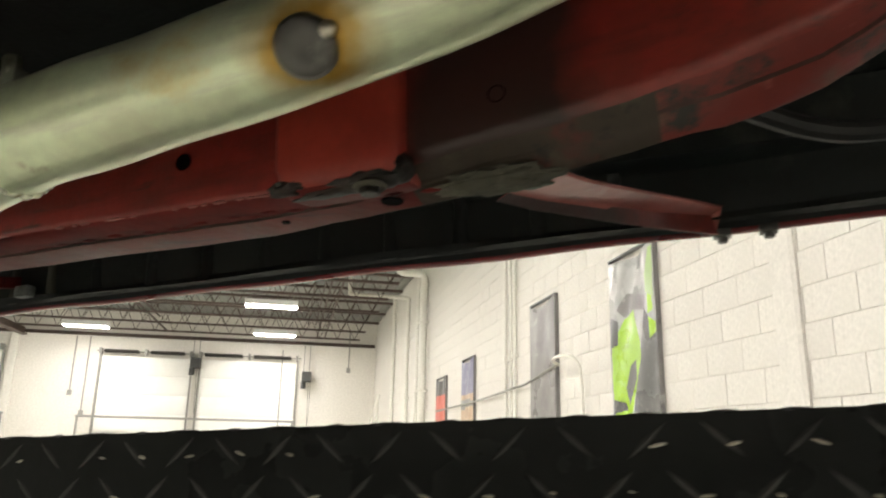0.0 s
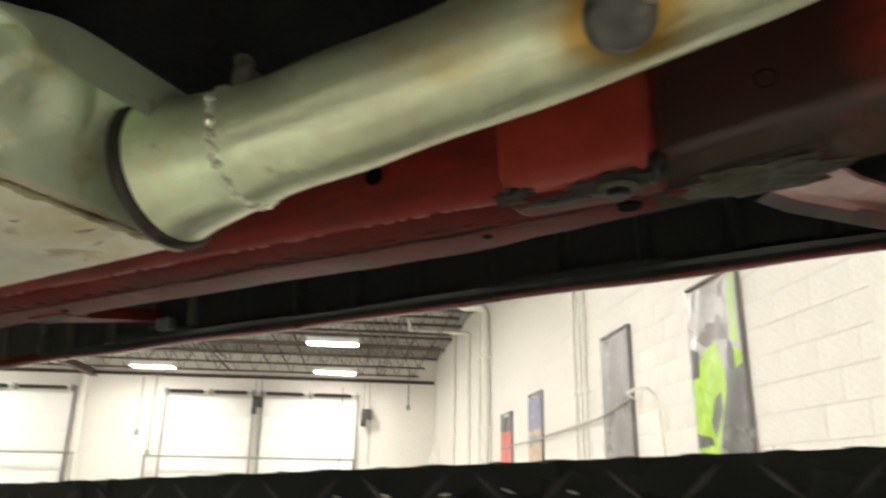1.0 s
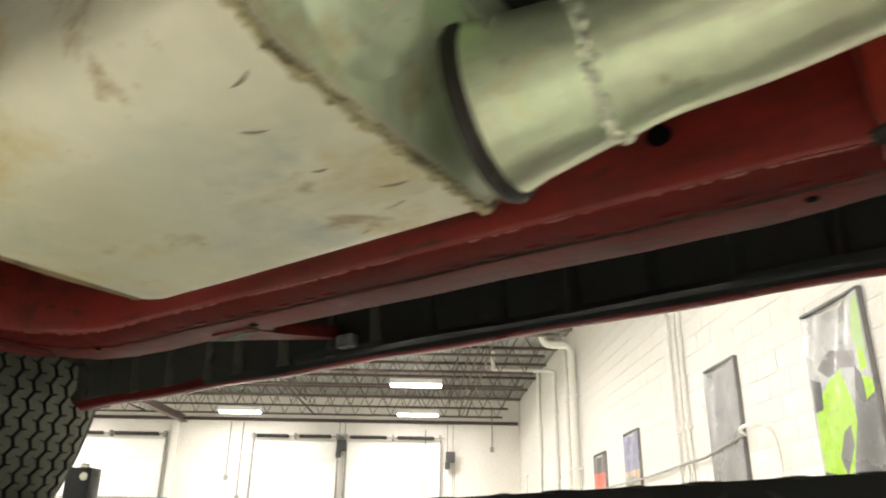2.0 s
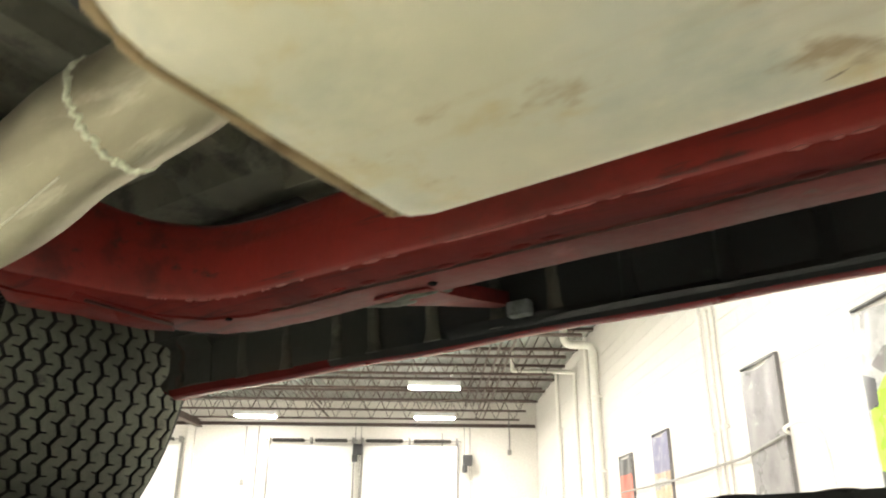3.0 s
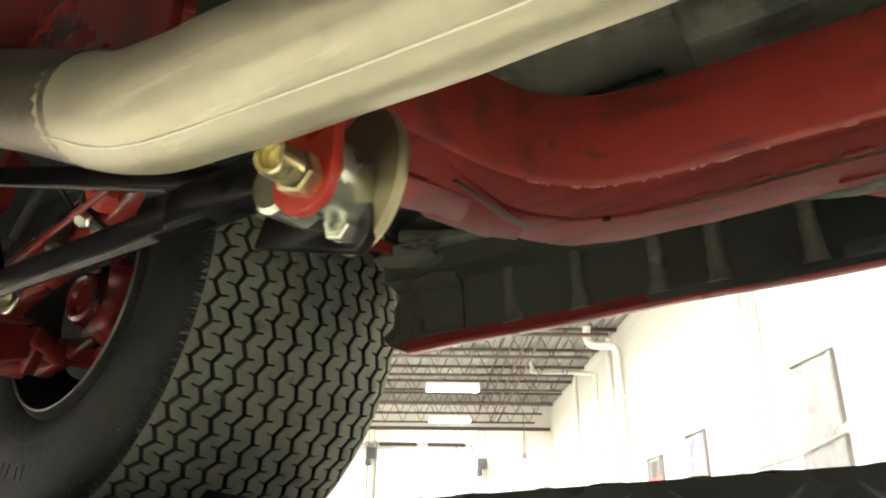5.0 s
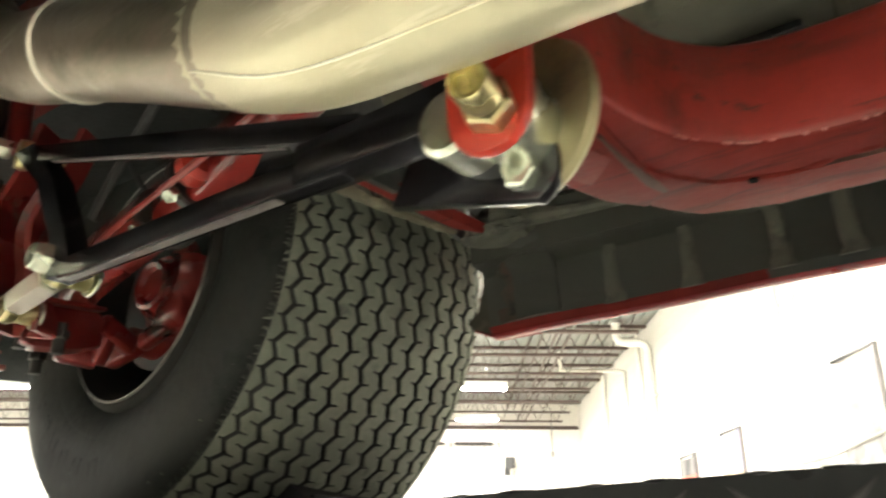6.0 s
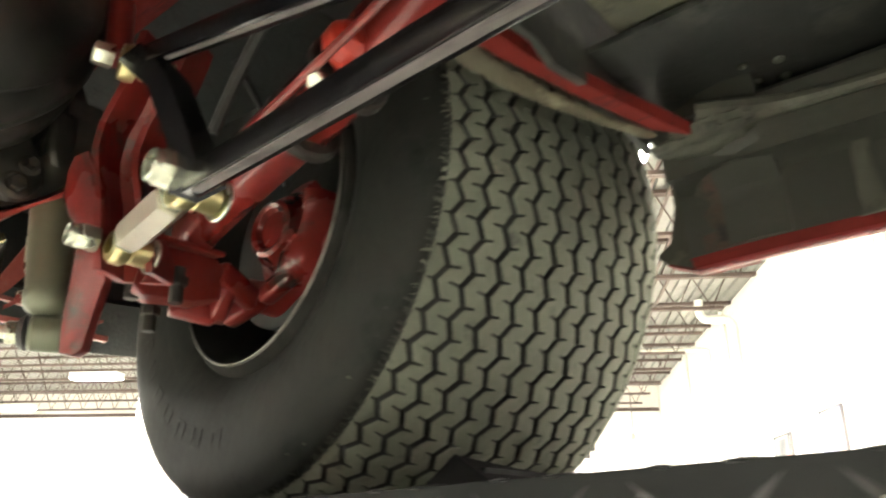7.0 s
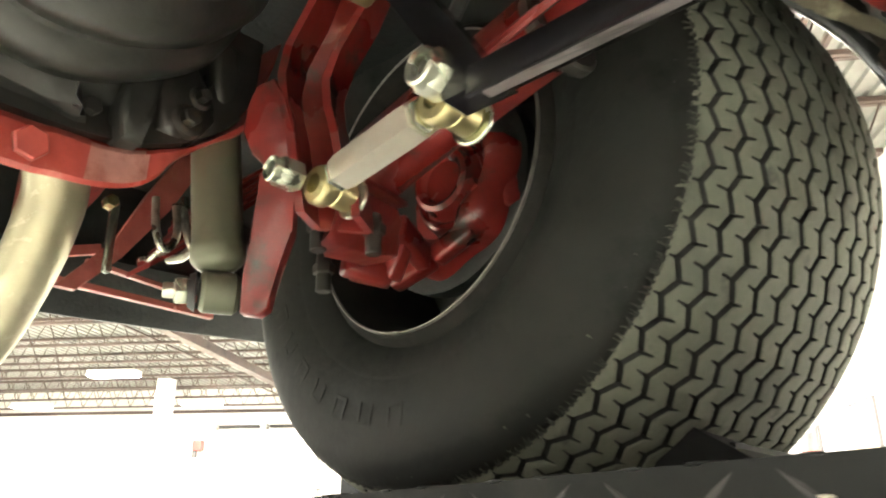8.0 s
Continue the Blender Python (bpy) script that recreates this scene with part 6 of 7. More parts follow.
for i in range(420):
    a = 2 * math.pi * (i + random.uniform(-0.45, 0.45)) / 420
    ca, sa = math.cos(a), math.sin(a)
    long_one = random.random() < 0.22
    rr = random.uniform(0.328, 0.336) if long_one else random.uniform(0.337, 0.3425)
    w = random.uniform(0.001, 0.0028)
    tilt = random.uniform(-0.012, 0.012)
    cb, sb = math.cos(a + tilt), math.sin(a + tilt)
    bar(bm, (WX + rr * ca, 0.6465 + (rr - 0.328) * 1.1, WZ + rr * sa), (WX + 0.3462 * cb, 0.668, WZ + 0.3462 * sb), w, random.uniform(0.0012, 0.0026))
tagged(wheel_part("shoulder_serration", bm, SHOULDER, tyre, "scuffed serrated tyre shoulder", smooth=0), kind="stuff")
bm = BM()
lathe(bm, [(0.222, 0.652), (0.2295, 0.6484), (0.237, 0.6478)], (WX, 0, WZ), (0, 1, 0), n=96)
wheel_part("sidewall_ring", bm, RUBBER, tyre)
for i in range(7):
    a = radians(205 + i * 10.5)
    bm = BM()
    cc, ss = math.cos(a), math.sin(a)
    rad, tan = Vector((cc, 0, ss)), Vector((-ss, 0, cc))
    c = Vector((WX, 0.6409, WZ)) + rad * 0.272
    bar(bm, c - tan * 0.011 - rad * 0.012, c - tan * 0.011 + rad * 0.012, 0.004, 0.0008, up=(0, 1, 0), bevel=0.0003)
    bar(bm, c + tan * 0.009 - rad * 0.012, c + tan * 0.009 + rad * 0.012, 0.004, 0.0008, up=(0, 1, 0), bevel=0.0003)
    bar(bm, c - tan * 0.011 + rad * 0.01 * (1 if i % 2 else -1), c + tan * 0.009 + rad * 0.01 * (1 if i % 2 else -1), 0.004, 0.0008, up=(0, 1, 0), bevel=0.0003)
    wheel_part("raised_letter", bm, RUBBER, tyre, "raised unreadable letter")

bm = BM()
lathe(bm, [(0.196, 0.666), (0.190, 0.659), (0.186, 0.656), (0.1805, 0.655), (0.178, 0.660), (0.175, 0.672), (0.17, 0.69), (0.166, 0.82), (0.166, 0.87)], (WX, 0, WZ), (0, 1, 0), n=72)
wheel_rim = wheel_part("wheel_rim", bm, RIM, car, "dark grey steel wheel rim, inner side")
bm = BM()
lathe(bm, [(0.1845, 0.6555), (0.1835, 0.6528), (0.1822, 0.6522), (0.1812, 0.6545)], (WX, 0, WZ), (0, 1, 0), n=96)
wheel_part("rim_lip", bm, RIM_LIP, wheel_rim, "rubbed bright lip of the rim")
bm = BM()
lathe(bm, [(0.167, 0.82), (0.12, 0.83), (0.09, 0.82), (0.06, 0.81), (0.0, 0.81)], (WX, 0, WZ), (0, 1, 0), n=48)
wheel_part("wheel_disc", bm, DUSTY, wheel_rim, "dark inner face of the wheel")
bm = BM()
lathe(bm, [(0.04, 0.70), (0.122, 0.70), (0.127, 0.703), (0.127, 0.725), (0.122, 0.728), (0.04, 0.728)], (WX, 0, WZ), (0, 1, 0), n=60)
rotor = wheel_part("brake_rotor", bm, UNDERCOAT, car, "dark iron brake rotor")
bm = BM()
lathe(bm, [(0.0, 0.650), (0.024, 0.650), (0.027, 0.643), (0.032, 0.640), (0.037, 0.643), (0.040, 0.655), (0.044, 0.662), (0.052, 0.667), (0.056, 0.671), (0.060, 0.69), (0.082, 0.696), (0.085, 0.70)], (-2.23, 0, 1.835), (0, 1, 0), n=36)
part("hub", bm, RED, rotor, "red painted wheel bearing hub")
bm = BM()
lathe(bm, [(0.044, 0.662), (0.047, 0.659), (0.050, 0.664)], (-2.23, 0, 1.835), (0, 1, 0), n=28)
part("hub_ring", bm, RED, rotor)
# caliper: lumpy casting hooked round the lower front of the rotor
bm = BM()
secs = []
for a in np.linspace(radians(-112), radians(8), 26):
    k = 0.5 + 0.5 * math.sin(a * 7 + 1)
    r0, r1 = 0.076 + 0.005 * math.cos(a * 5), 0.101 + 0.009 * k
    w = 0.012 * k
    ca, sa = math.cos(a), math.sin(a)
    secs.append([(WX + r * ca, y, WZ + r * sa) for r, y in ((r0, 0.70), (r0, 0.665 - w), (r0 + 0.010, 0.652 - w), ((r0 + r1) / 2, 0.646 - w * 0.5), (r1 - 0.012, 0.652 - w), (r1, 0.668 - w), (r1 + 0.004, 0.73), (r0 + 0.02, 0.73))])
loft(bm, secs)
caliper = part("brake_caliper", bm, RED, car, "red painted brake caliper", smooth=60)
for p, q, w, h in (((-2.18, 0.672, 1.862), (-2.165, 0.69, 1.80), 0.02, 0.026), ((-2.20, 0.66, 1.775), (-2.25, 0.655, 1.752), 0.022, 0.022), ((-2.25, 0.652, 1.752), (-2.30, 0.64, 1.732), 0.024, 0.024), ((-2.30, 0.64, 1.735), (-2.33, 0.605, 1.745), 0.022, 0.02), ((-2.24, 0.585, 1.765), (-2.255, 0.645, 1.748), 0.018, 0.03), ((-2.246, 0.602, 1.756), (-2.266, 0.6, 1.717), 0.022, 0.02), ((-2.266, 0.602, 1.72), (-2.284, 0.553, 1.727), 0.022, 0.022)):
    bm = BM()
    bar(bm, p, q, w, h, bevel=0.006)
    part("lug", bm, RED, caliper, smooth=60)
for x, y, z in ((-2.19, 0.648, 1.815), (-2.262, 0.64, 1.76), (-2.17, 0.66, 1.852), (-2.31, 0.618, 1.742)):
    bm = BM()
    nut(bm, (x, y + 0.014, z), (x, y - 0.006, z), 0.009)
    part("bolt", bm, RED, caliper)
bm = BM()
tube(bm, [(-2.19, 0.63, 1.875), (-2.17, 0.61, 1.895), (-2.14, 0.56, 1.915), (-2.12, 0.5, 1.95)], 0.004, n=6)
part("brake_line", bm, FLEX, caliper)

# ---- rear suspension ----
# red trailing arm along the inside of the wheel
bm = BM()
arm_path = [(-2.235, 0.54, 1.806), (-2.18, 0.526, 1.809), (-2.11, 0.511, 1.813), (-2.02, 0.495, 1.82), (-1.92, 0.475, 1.826), (-1.82, 0.455, 1.842), (-1.70, 0.43, 1.862)]
secs = []
for i, (p, u, v, t) in enumerate(frames_along(smooth_path(arm_path, 4))):
    k = i / (4 * (len(arm_path) - 1))
    h, w = 0.037 - 0.011 * k, 0.02
    upv = Vector((0, 0, 1)) - t * t.z
    upv.normalize()
    sd = t.cross(upv)
    secs.append([p + sd * a + upv * b for a, b in ((-w, -h * 0.8), (-w * 0.7, -h), (w * 0.7, -h), (w, -h * 0.8), (w, h * 0.8), (w * 0.7, h), (-w * 0.7, h), (-w, h * 0.8))])
loft(bm, secs)
t_arm = part("trailing_arm", bm, RED, car, "red painted trailing arm beside the wheel", smooth=50)
for x, y, z in ((-1.915, 0.452, 1.822), (-1.985, 0.466, 1.81)):
    bm = BM()
    lathe(bm, [(0.0, -0.001), (0.034, -0.006), (0.037, -0.004), (0.037, 0.004), (0.034, 0.006), (0.0, 0.001)], (x, y + 0.02, z), Vector((0.93, -0.15, 0.2)), n=20)
    part("clamp_band", bm, DARK_IRON, t_arm, "grey clamp band round the arm")
    bm = BM()
    nut(bm, (x + 0.004, y - 0.012, z - 0.022), (x + 0.006, y - 0.02, z - 0.03), 0.008)
    part("clamp_bolt", bm, ZINC, t_arm)
bm = BM()
tube(bm, [(-1.72, 0.412, 1.842), (-1.85, 0.425, 1.815), (-1.93, 0.43, 1.797), (-2.03, 0.445, 1.785), (-2.12, 0.47, 1.765)], 0.004, n=8)
part("brake_cable", bm, RED, t_arm, "red painted cable sheath")
bm = BM()
lathe(bm, [(0, -0.016), (0.012, -0.014), (0.018, -0.006), (0.018, 0.006), (0.012, 0.014), (0, 0.016)], (-1.885, 0.44, 1.818), (0.9, -0.1, 0.25), n=18)
part("cable_boss", bm, RED_FRESH, t_arm)

# red knuckle: an upright channel whose flanges curve, a cheek plate, an ear below for the damper
CHAN = [  # height, tip of one flange, tip of the other
    (1.96, (-2.158, 0.418), (-2.128, 0.453)), (1.93, (-2.168, 0.417), (-2.14, 0.451)), (1.905, (-2.181, 0.416), (-2.153, 0.449)), (1.87, (-2.204, 0.412), (-2.18, 0.445)), (1.845, (-2.213, 0.413), (-2.192, 0.444)),
    (1.82, (-2.212, 0.416), (-2.191, 0.446)), (1.797, (-2.208, 0.42), (-2.186, 0.449)), (1.77, (-2.205, 0.422), (-2.182, 0.452)), (1.735, (-2.2, 0.425), (-2.172, 0.462)), (1.715, (-2.198, 0.427), (-2.172, 0.463))]
for tip in (1, 2):
    bm = BM()
    secs = []
    for row in CHAN:
        x, y = row[tip]
        secs.append([(x - 0.003, y - 0.002, row[0]), (x + 0.003, y + 0.002, row[0]), (x - 0.015, y + 0.036, row[0]), (x - 0.021, y + 0.032, row[0])])
    loft(bm, secs)
    if tip == 1:
        part_k = part("knuckle", bm, RED, car, "red painted upright knuckle channel", smooth=40)
    else:
        part("flange", bm, RED, part_k, smooth=40)
bm = BM()
loft(bm, [[(a[0] - 0.017, a[1] + 0.030, z), (b[0] - 0.017, b[1] + 0.030, z), (b[0] - 0.020, b[1] + 0.036, z), (a[0] - 0.020, a[1] + 0.036, z)] for z, a, b in CHAN])
part("web", bm, RED, part_k, smooth=40)
bm = BM()
plate(bm, [(-2.232, 0.402, 1.836), (-2.246, 0.404, 1.825), (-2.256, 0.408, 1.803), (-2.25, 0.414, 1.782), (-2.236, 0.422, 1.764), (-2.215, 0.426, 1.752), (-2.2, 0.426, 1.756), (-2.204, 0.424, 1.79), (-2.21, 0.415, 1.822), (-2.216, 0.408, 1.84)], (-0.006, 0.012, 0), bevel=0.002)
part("cheek_plate", bm, RED, part_k, "curved red cheek plate", smooth=50)
bm = BM()
plate(bm, [(-2.262, 0.432, 1.775), (-2.236, 0.452, 1.78), (-2.244, 0.457, 1.72), (-2.262, 0.459, 1.70), (-2.272, 0.461, 1.68), (-2.279, 0.462, 1.66), (-2.285, 0.456, 1.654), (-2.298, 0.447, 1.657), (-2.292, 0.443, 1.69), (-2.276, 0.437, 1.715)], (-0.008, 0.012, 0), bevel=0.002)
part("damper_ear", bm, RED, part_k, "red damper mounting ear", smooth=50)
bm = BM()
plate(bm, [(-2.185, 0.468, 1.752), (-2.222, 0.568, 1.772), (-2.232, 0.585, 1.768), (-2.245, 0.592, 1.735), (-2.235, 0.55, 1.722), (-2.225, 0.49, 1.712), (-2.2, 0.465, 1.712)], (-0.03, 0.012, 0.0), bevel=0.003)
bar(bm, (-2.185, 0.466, 1.756), (-2.224, 0.57, 1.776), 0.022, 0.006, bevel=0.002)
part("bridge_plate", bm, RED, part_k, "red bridge plate towards the caliper", smooth=40)
for x, y, z0, z1 in ((-2.292, 0.536, 1.695, 1.755), (-2.243, 0.486, 1.71, 1.745), (-2.196, 0.508, 1.70, 1.738)):
    bm = BM()
    cyl(bm, (x, y, z0), (x, y, z1), 0.0075, n=12, rim=0.001)
    nut(bm, (x, y, z0 + 0.028), (x, y, z0 + 0.018), 0.011)
    part("stud", bm, DARK_IRON, part_k, "dark threaded stud")

# black triangular control arm with its joints
bm = BM()
bar(bm, (-1.505, 0.326, 1.681), (-1.64, 0.346, 1.694), 0.025, 0.028, bevel=0.003)
bar(bm, (-1.60, 0.340, 1.686), (-1.998, 0.3945, 1.7245), 0.016, 0.022, bevel=0.0035)
c_arm = part("control_arm", bm, BLACK_GLOSS, car, "glossy black triangular control arm", smooth=30)
bm = BM()
bar(bm, (-1.59, 0.340, 1.703), (-2.12, 0.398, 1.893), 0.014, 0.018, bevel=0.0012)
part("upper_leg", bm, BLACK_GLOSS, c_arm, smooth=30)
# thin grey strips below both legs: a reflection put into colour
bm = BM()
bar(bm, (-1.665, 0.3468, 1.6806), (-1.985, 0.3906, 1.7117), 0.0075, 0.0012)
part("lower_face", bm, ARM_SHEEN, c_arm, "grey strip painting the sheen under the arm", smooth=0)
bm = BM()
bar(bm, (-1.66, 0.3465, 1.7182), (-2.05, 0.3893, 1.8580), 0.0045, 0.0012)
part("lower_face", bm, ARM_SHEEN, c_arm, "grey strip painting the sheen under the arm", smooth=0)
bm = BM()
plate(bm, [(-1.60, 0.338, 1.692), (-1.70, 0.352, 1.712), (-1.69, 0.352, 1.73), (-1.60, 0.338, 1.715)], (0, 0.012, 0), bevel=0.002)
part("gusset", bm, BLACK_GLOSS, c_arm, smooth=30)
bm = BM()
loft(bm, [[(x - w, y - 0.012, z), (x + w, y - 0.012, z), (x + w, y + 0.012, z), (x - w, y + 0.012, z)] for x, y, z, w in ((-1.995, 0.398, 1.718, 0.02), (-2.015, 0.40, 1.765, 0.014), (-2.06, 0.40, 1.84, 0.014), (-2.115, 0.398, 1.895, 0.02))])
part("end_plate", bm, BLACK_GLOSS, c_arm, smooth=30)
bm = BM()
out = [(-1.485 + 0.019 * math.cos(radians(a)), 1.645 + 0.019 * math.sin(radians(a))) for a in range(-80, 81, 20)] + [(-1.575, 1.70), (-1.597, 1.668)]
plate(bm, [(x, 0.345 + (-1.485 - x) * 0.28, z) for x, z in out], (0, 0.010, 0), bevel=0.003)
part("fork", bm, BLACK_GLOSS, c_arm, "black rounded fork plate", smooth=30)
bm = BM()
nut(bm, (-1.487, 0.345, 1.642), (-1.487, 0.333, 1.641), 0.0098, 0.005)
part("fork_bolt", bm, ZINC, c_arm, "plated bolt head")

# frame bracket of the arm: red ear, plated bushes, gold disc, yellow nut
bm = BM()
out = [(-1.506, 1.77), (-1.505, 1.66)] + [(-1.484 + 0.0215 * math.cos(radians(a)), 1.655 + 0.021 * math.sin(radians(a))) for a in range(185, 356, 17)] + [(-1.462, 1.66), (-1.457, 1.77)]
plate(bm, [(x, 0.300, z) for x, z in out], (0, 0.008, 0), bevel=0.002)
bracket = part("arm_bracket", bm, RED_FRESH, car, "bright red frame bracket ear", smooth=30)
bm = BM()
lathe(bm, [(0.0, -0.004), (0.041, -0.004), (0.0455, -0.002), (0.0465, 0.002), (0.044, 0.006), (0.0, 0.006)], (-1.486, 0.354, 1.677), (0.36, 0.93, 0), n=40)
part("disc_plate", bm, BRASSY, bracket, "gold passivated round plate")
bm = BM()
lathe(bm, [(0.0, 0.0), (0.02, 0.0), (0.023, 0.003), (0.0225, 0.012), (0.0225, 0.02), (0.0225, 0.038), (0.0, 0.038)], (-1.486, 0.309, 1.666), (0, 1, 0), n=32)
part("bush", bm, ZINC, bracket, "bright plated bush")
bm = BM()
lathe(bm, [(0.0, -0.014), (0.016, -0.014), (0.019, -0.011), (0.019, 0.014), (0.0, 0.014)], (-1.508, 0.318, 1.662), (0.1, 1, 0), n=28)
part("bush", bm, ZINC, bracket)
bm = BM()
cyl(bm, (-1.503, 0.33, 1.672), (-1.503, 0.349, 1.672), 0.026, n=28, rim=0.003)
part("rubber_bush", bm, FLEX, bracket, "black rubber bush")
bm = BM()
nut(bm, (-1.480, 0.300, 1.653), (-1.477, 0.285, 1.651), 0.0128)
part("hex_nut", bm, YELLOW_ZINC, bracket, "yellow plated nut")
bm = BM()
lathe(bm, [(0.0, -0.010), (0.0062, -0.010), (0.0068, -0.016), (0.0092, -0.017), (0.0102, -0.014), (0.0102, 0.0), (0.0, 0.0)], (-1.476, 0.283, 1.651), (-0.12, 1, 0.1), n=24)
part("lock_collar", bm, YELLOW_ZINC, bracket, "yellow plated lock collar")

# adjustable link: hexagon sleeve, rod ends, spacers and nuts
A, B = Vector((-2.035, 0.410, 1.737)), Vector((-2.182, 0.436, 1.735))
d = (B - A).normalized()
bm = BM()
nut(bm, A + d * 0.022, B - d * 0.03, 0.0165)
hexlink = part("adjuster_link", bm, ALLOY, car, "bare alloy hexagon adjuster link", smooth=20)
for p, s in ((A + d * 0.022, -1), (B - d * 0.03, 1)):
    bm = BM()
    nut(bm, p, p + d * 0.007 * s, 0.0135)
    part("jam_nut", bm, ZINC, hexlink)
for p in (A, B):
    bm = BM()
    lathe(bm, [(0.008, -0.009), (0.0145, -0.008), (0.0168, -0.004), (0.0168, 0.004), (0.0145, 0.008), (0.008, 0.009)], p, (0.05, 1, 0), n=28)
    part("rod_end", bm, YELLOW_ZINC, hexlink, "yellow plated rod end")
    bm = BM()
    cyl(bm, p + Vector((0, 0.009, 0)), p + Vector((0, 0.03, 0)), 0.0132, n=24, rim=0.002)
    part("spacer", bm, YELLOW_ZINC, hexlink, "yellow plated spacer")
    bm = BM()
    cyl(bm, p + Vector((0, 0.031, 0)), p + Vector((0, 0.035, 0)), 0.0175, n=24, rim=0.001)
    part("washer", bm, ZINC, hexlink)
for p, r, n in ((A + Vector((0.016, -0.012, 0.003)), 0.0160, 0.021), (B + Vector((-0.010, -0.016, 0.005)), 0.0130, 0.021)):
    axis = Vector((-0.12, -1, 0.02)).normalized()
    bm = BM()
    nut(bm, p, p + axis * n, r, 0.007)
    lathe(bm, [(0.0068, 0.002), (0.0072, -0.0045), (r * 0.72, -0.006), (r * 0.83, -0.0045), (r * 0.86, 0.002)], p + axis * n, -axis, n=24)
    part("lock_nut", bm, ZINC, hexlink, "plated lock nut with a rounded collar")
    bm = BM()
    cyl(bm, p, p + axis * (n + 0.001), 0.0064, n=16, rim=0.001)
    part("bolt_end", bm, DARK_IRON, hexlink, "dark bolt end inside the nut")
# upper joint
U = Vector((-2.142, 0.40, 1.902))
bm = BM()
lathe(bm, [(0.008, -0.008), (0.017, -0.007), (0.0185, 0.0), (0.017, 0.007), (0.008, 0.008)], U, (0.3, 1, 0), n=24)
upper = part("upper_joint", bm, YELLOW_ZINC, car, "yellow plated upper rod end")
bm = BM()
nut(bm, U + Vector((-0.002, -0.014, 0)), U + Vector((-0.006, -0.031, 0.0)), 0.0115, 0.006)
part("lock_nut", bm, ZINC, upper)
bm = BM()
cyl(bm, U + Vector((0.004, 0.01, 0)), U + Vector((0.012, 0.04, -0.002)), 0.0135, n=20, rim=0.002)
part("spacer", bm, YELLOW_ZINC, upper)

# damper
top, bot = Vector((-2.335, 0.424, 1.90)), Vector((-2.335, 0.449, 1.684))
d = (bot - top).normalized()
bm = BM()
lathe(bm, [(0.0, -0.05), (0.0235, -0.05), (0.0235, 0.170), (0.0252, 0.173), (0.0252, 0.186), (0.0225, 0.191), (0.014, 0.198), (0.0, 0.2)], top, d, n=30)
damper = part("damper", bm, SHOCK, car, "olive grey telescopic damper")
bm = BM()
lathe(bm, [(0.0, -0.017), (0.016, -0.017), (0.0195, -0.013), (0.0195, 0.013), (0.016, 0.017), (0.0, 0.017)], bot, (0.45, 0.89, 0), n=28)
eye = part("eye", bm, SHOCK, damper, "damper lower eye")
bm = BM()
lathe(bm, [(0.0, -0.026), (0.015, -0.026), (0.019, -0.02), (0.0, -0.02)], bot, (0.55, 0.83, 0), n=24)
part("rubber_bush", bm, FLEX, damper)
bm = BM()
q = bot + Vector((-0.55, -0.83, 0)).normalized() * 0.026
nut(bm, q, q + Vector((-0.55, -0.83, 0)).normalized() * 0.012, 0.013)
part("nut", bm, ZINC, damper)
bm = BM()
q2 = q + Vector((-0.55, -0.83, 0)).normalized() * 0.012
cyl(bm, q2, q2 + Vector((-0.55, -0.83, 0)).normalized() * 0.01, 0.007, n=12, rim=0.001)
part("stud", bm, ZINC, damper)

# differential: stepped cast housing on ears over a red cross member
bm = BM()
C = Vector((-2.27, 0.243, 1.968))
secs = []
for x, r in ((-2.46, 0.16), (-2.34, 0.186), (-2.312, 0.187), (-2.300, 0.182), (-2.294, 0.170), (-2.286, 0.168), (-2.280, 0.176), (-2.262, 0.179), (-2.246, 0.175), (-2.240, 0.164), (-2.233, 0.163), (-2.226, 0.170), (-2.206, 0.170), (-2.196, 0.163), (-2.190, 0.150), (-2.182, 0.148), (-2.175, 0.152), (-2.158, 0.138), (-2.146, 0.11), (-2.138, 0.06), (-2.136, 0.01)):
    ring = []
    for i in range(64):
        a = 2 * math.pi * i / 64
        wob = 1 + 0.012 * math.cos(3 * a + 0.6) + 0.006 * math.sin(9 * a + x * 60)
        ring.append((x + 0.004 * math.sin(5 * a), C.y + 0.93 * r * wob * math.cos(a), C.z + 0.98 * r * wob * math.sin(a)))
    secs.append(ring)
loft(bm, secs)
diff = part("differential", bm, BLACK_CAST, car, "black ribbed cast differential housing", smooth=50)
# lower flange that follows the cross member
bm = BM()
rim_l = [(0.02, 1.774), (0.12, 1.77), (0.20, 1.769), (0.28, 1.770), (0.33, 1.777), (0.378, 1.796), (0.42, 1.83), (0.445, 1.875), (0.452, 1.94)]
low = smooth_path([(-2.32, y, z) for y, z in rim_l], 4)
secs = []
for p in low:
    q = p.lerp(Vector((-2.32, C.y, C.z)), 0.16)
    f = Vector((0.022, 0, 0))
    secs.append([p, p + f, p + f + (q - p) * 0.2, q + f * 0.7, q])
loft(bm, secs)
part("lower_flange", bm, BLACK_CAST, diff, smooth=50)
bm = BM()
back = [(-2.325, p.y, p.z + 0.004) for p in low] + [(-2.325, 0.40, 2.05), (-2.325, 0.0, 2.05)]
plate(bm, back, (-0.02, 0, 0))
part("back_plate", bm, BLACK_CAST, diff, smooth=0)


def cast_web(name, outline, x, depth):
    """A cast web of the housing: outline in (across, height), from x back by depth, with rounded edges."""
    bm = BM()
    plate(bm, [(x - 0.25 * max(0.0, 1.80 - z), y, z) for y, z in outline], (-depth, 0, 0), bevel=0.0085)
    return part(name, bm, BLACK_CAST, diff, smooth=60)


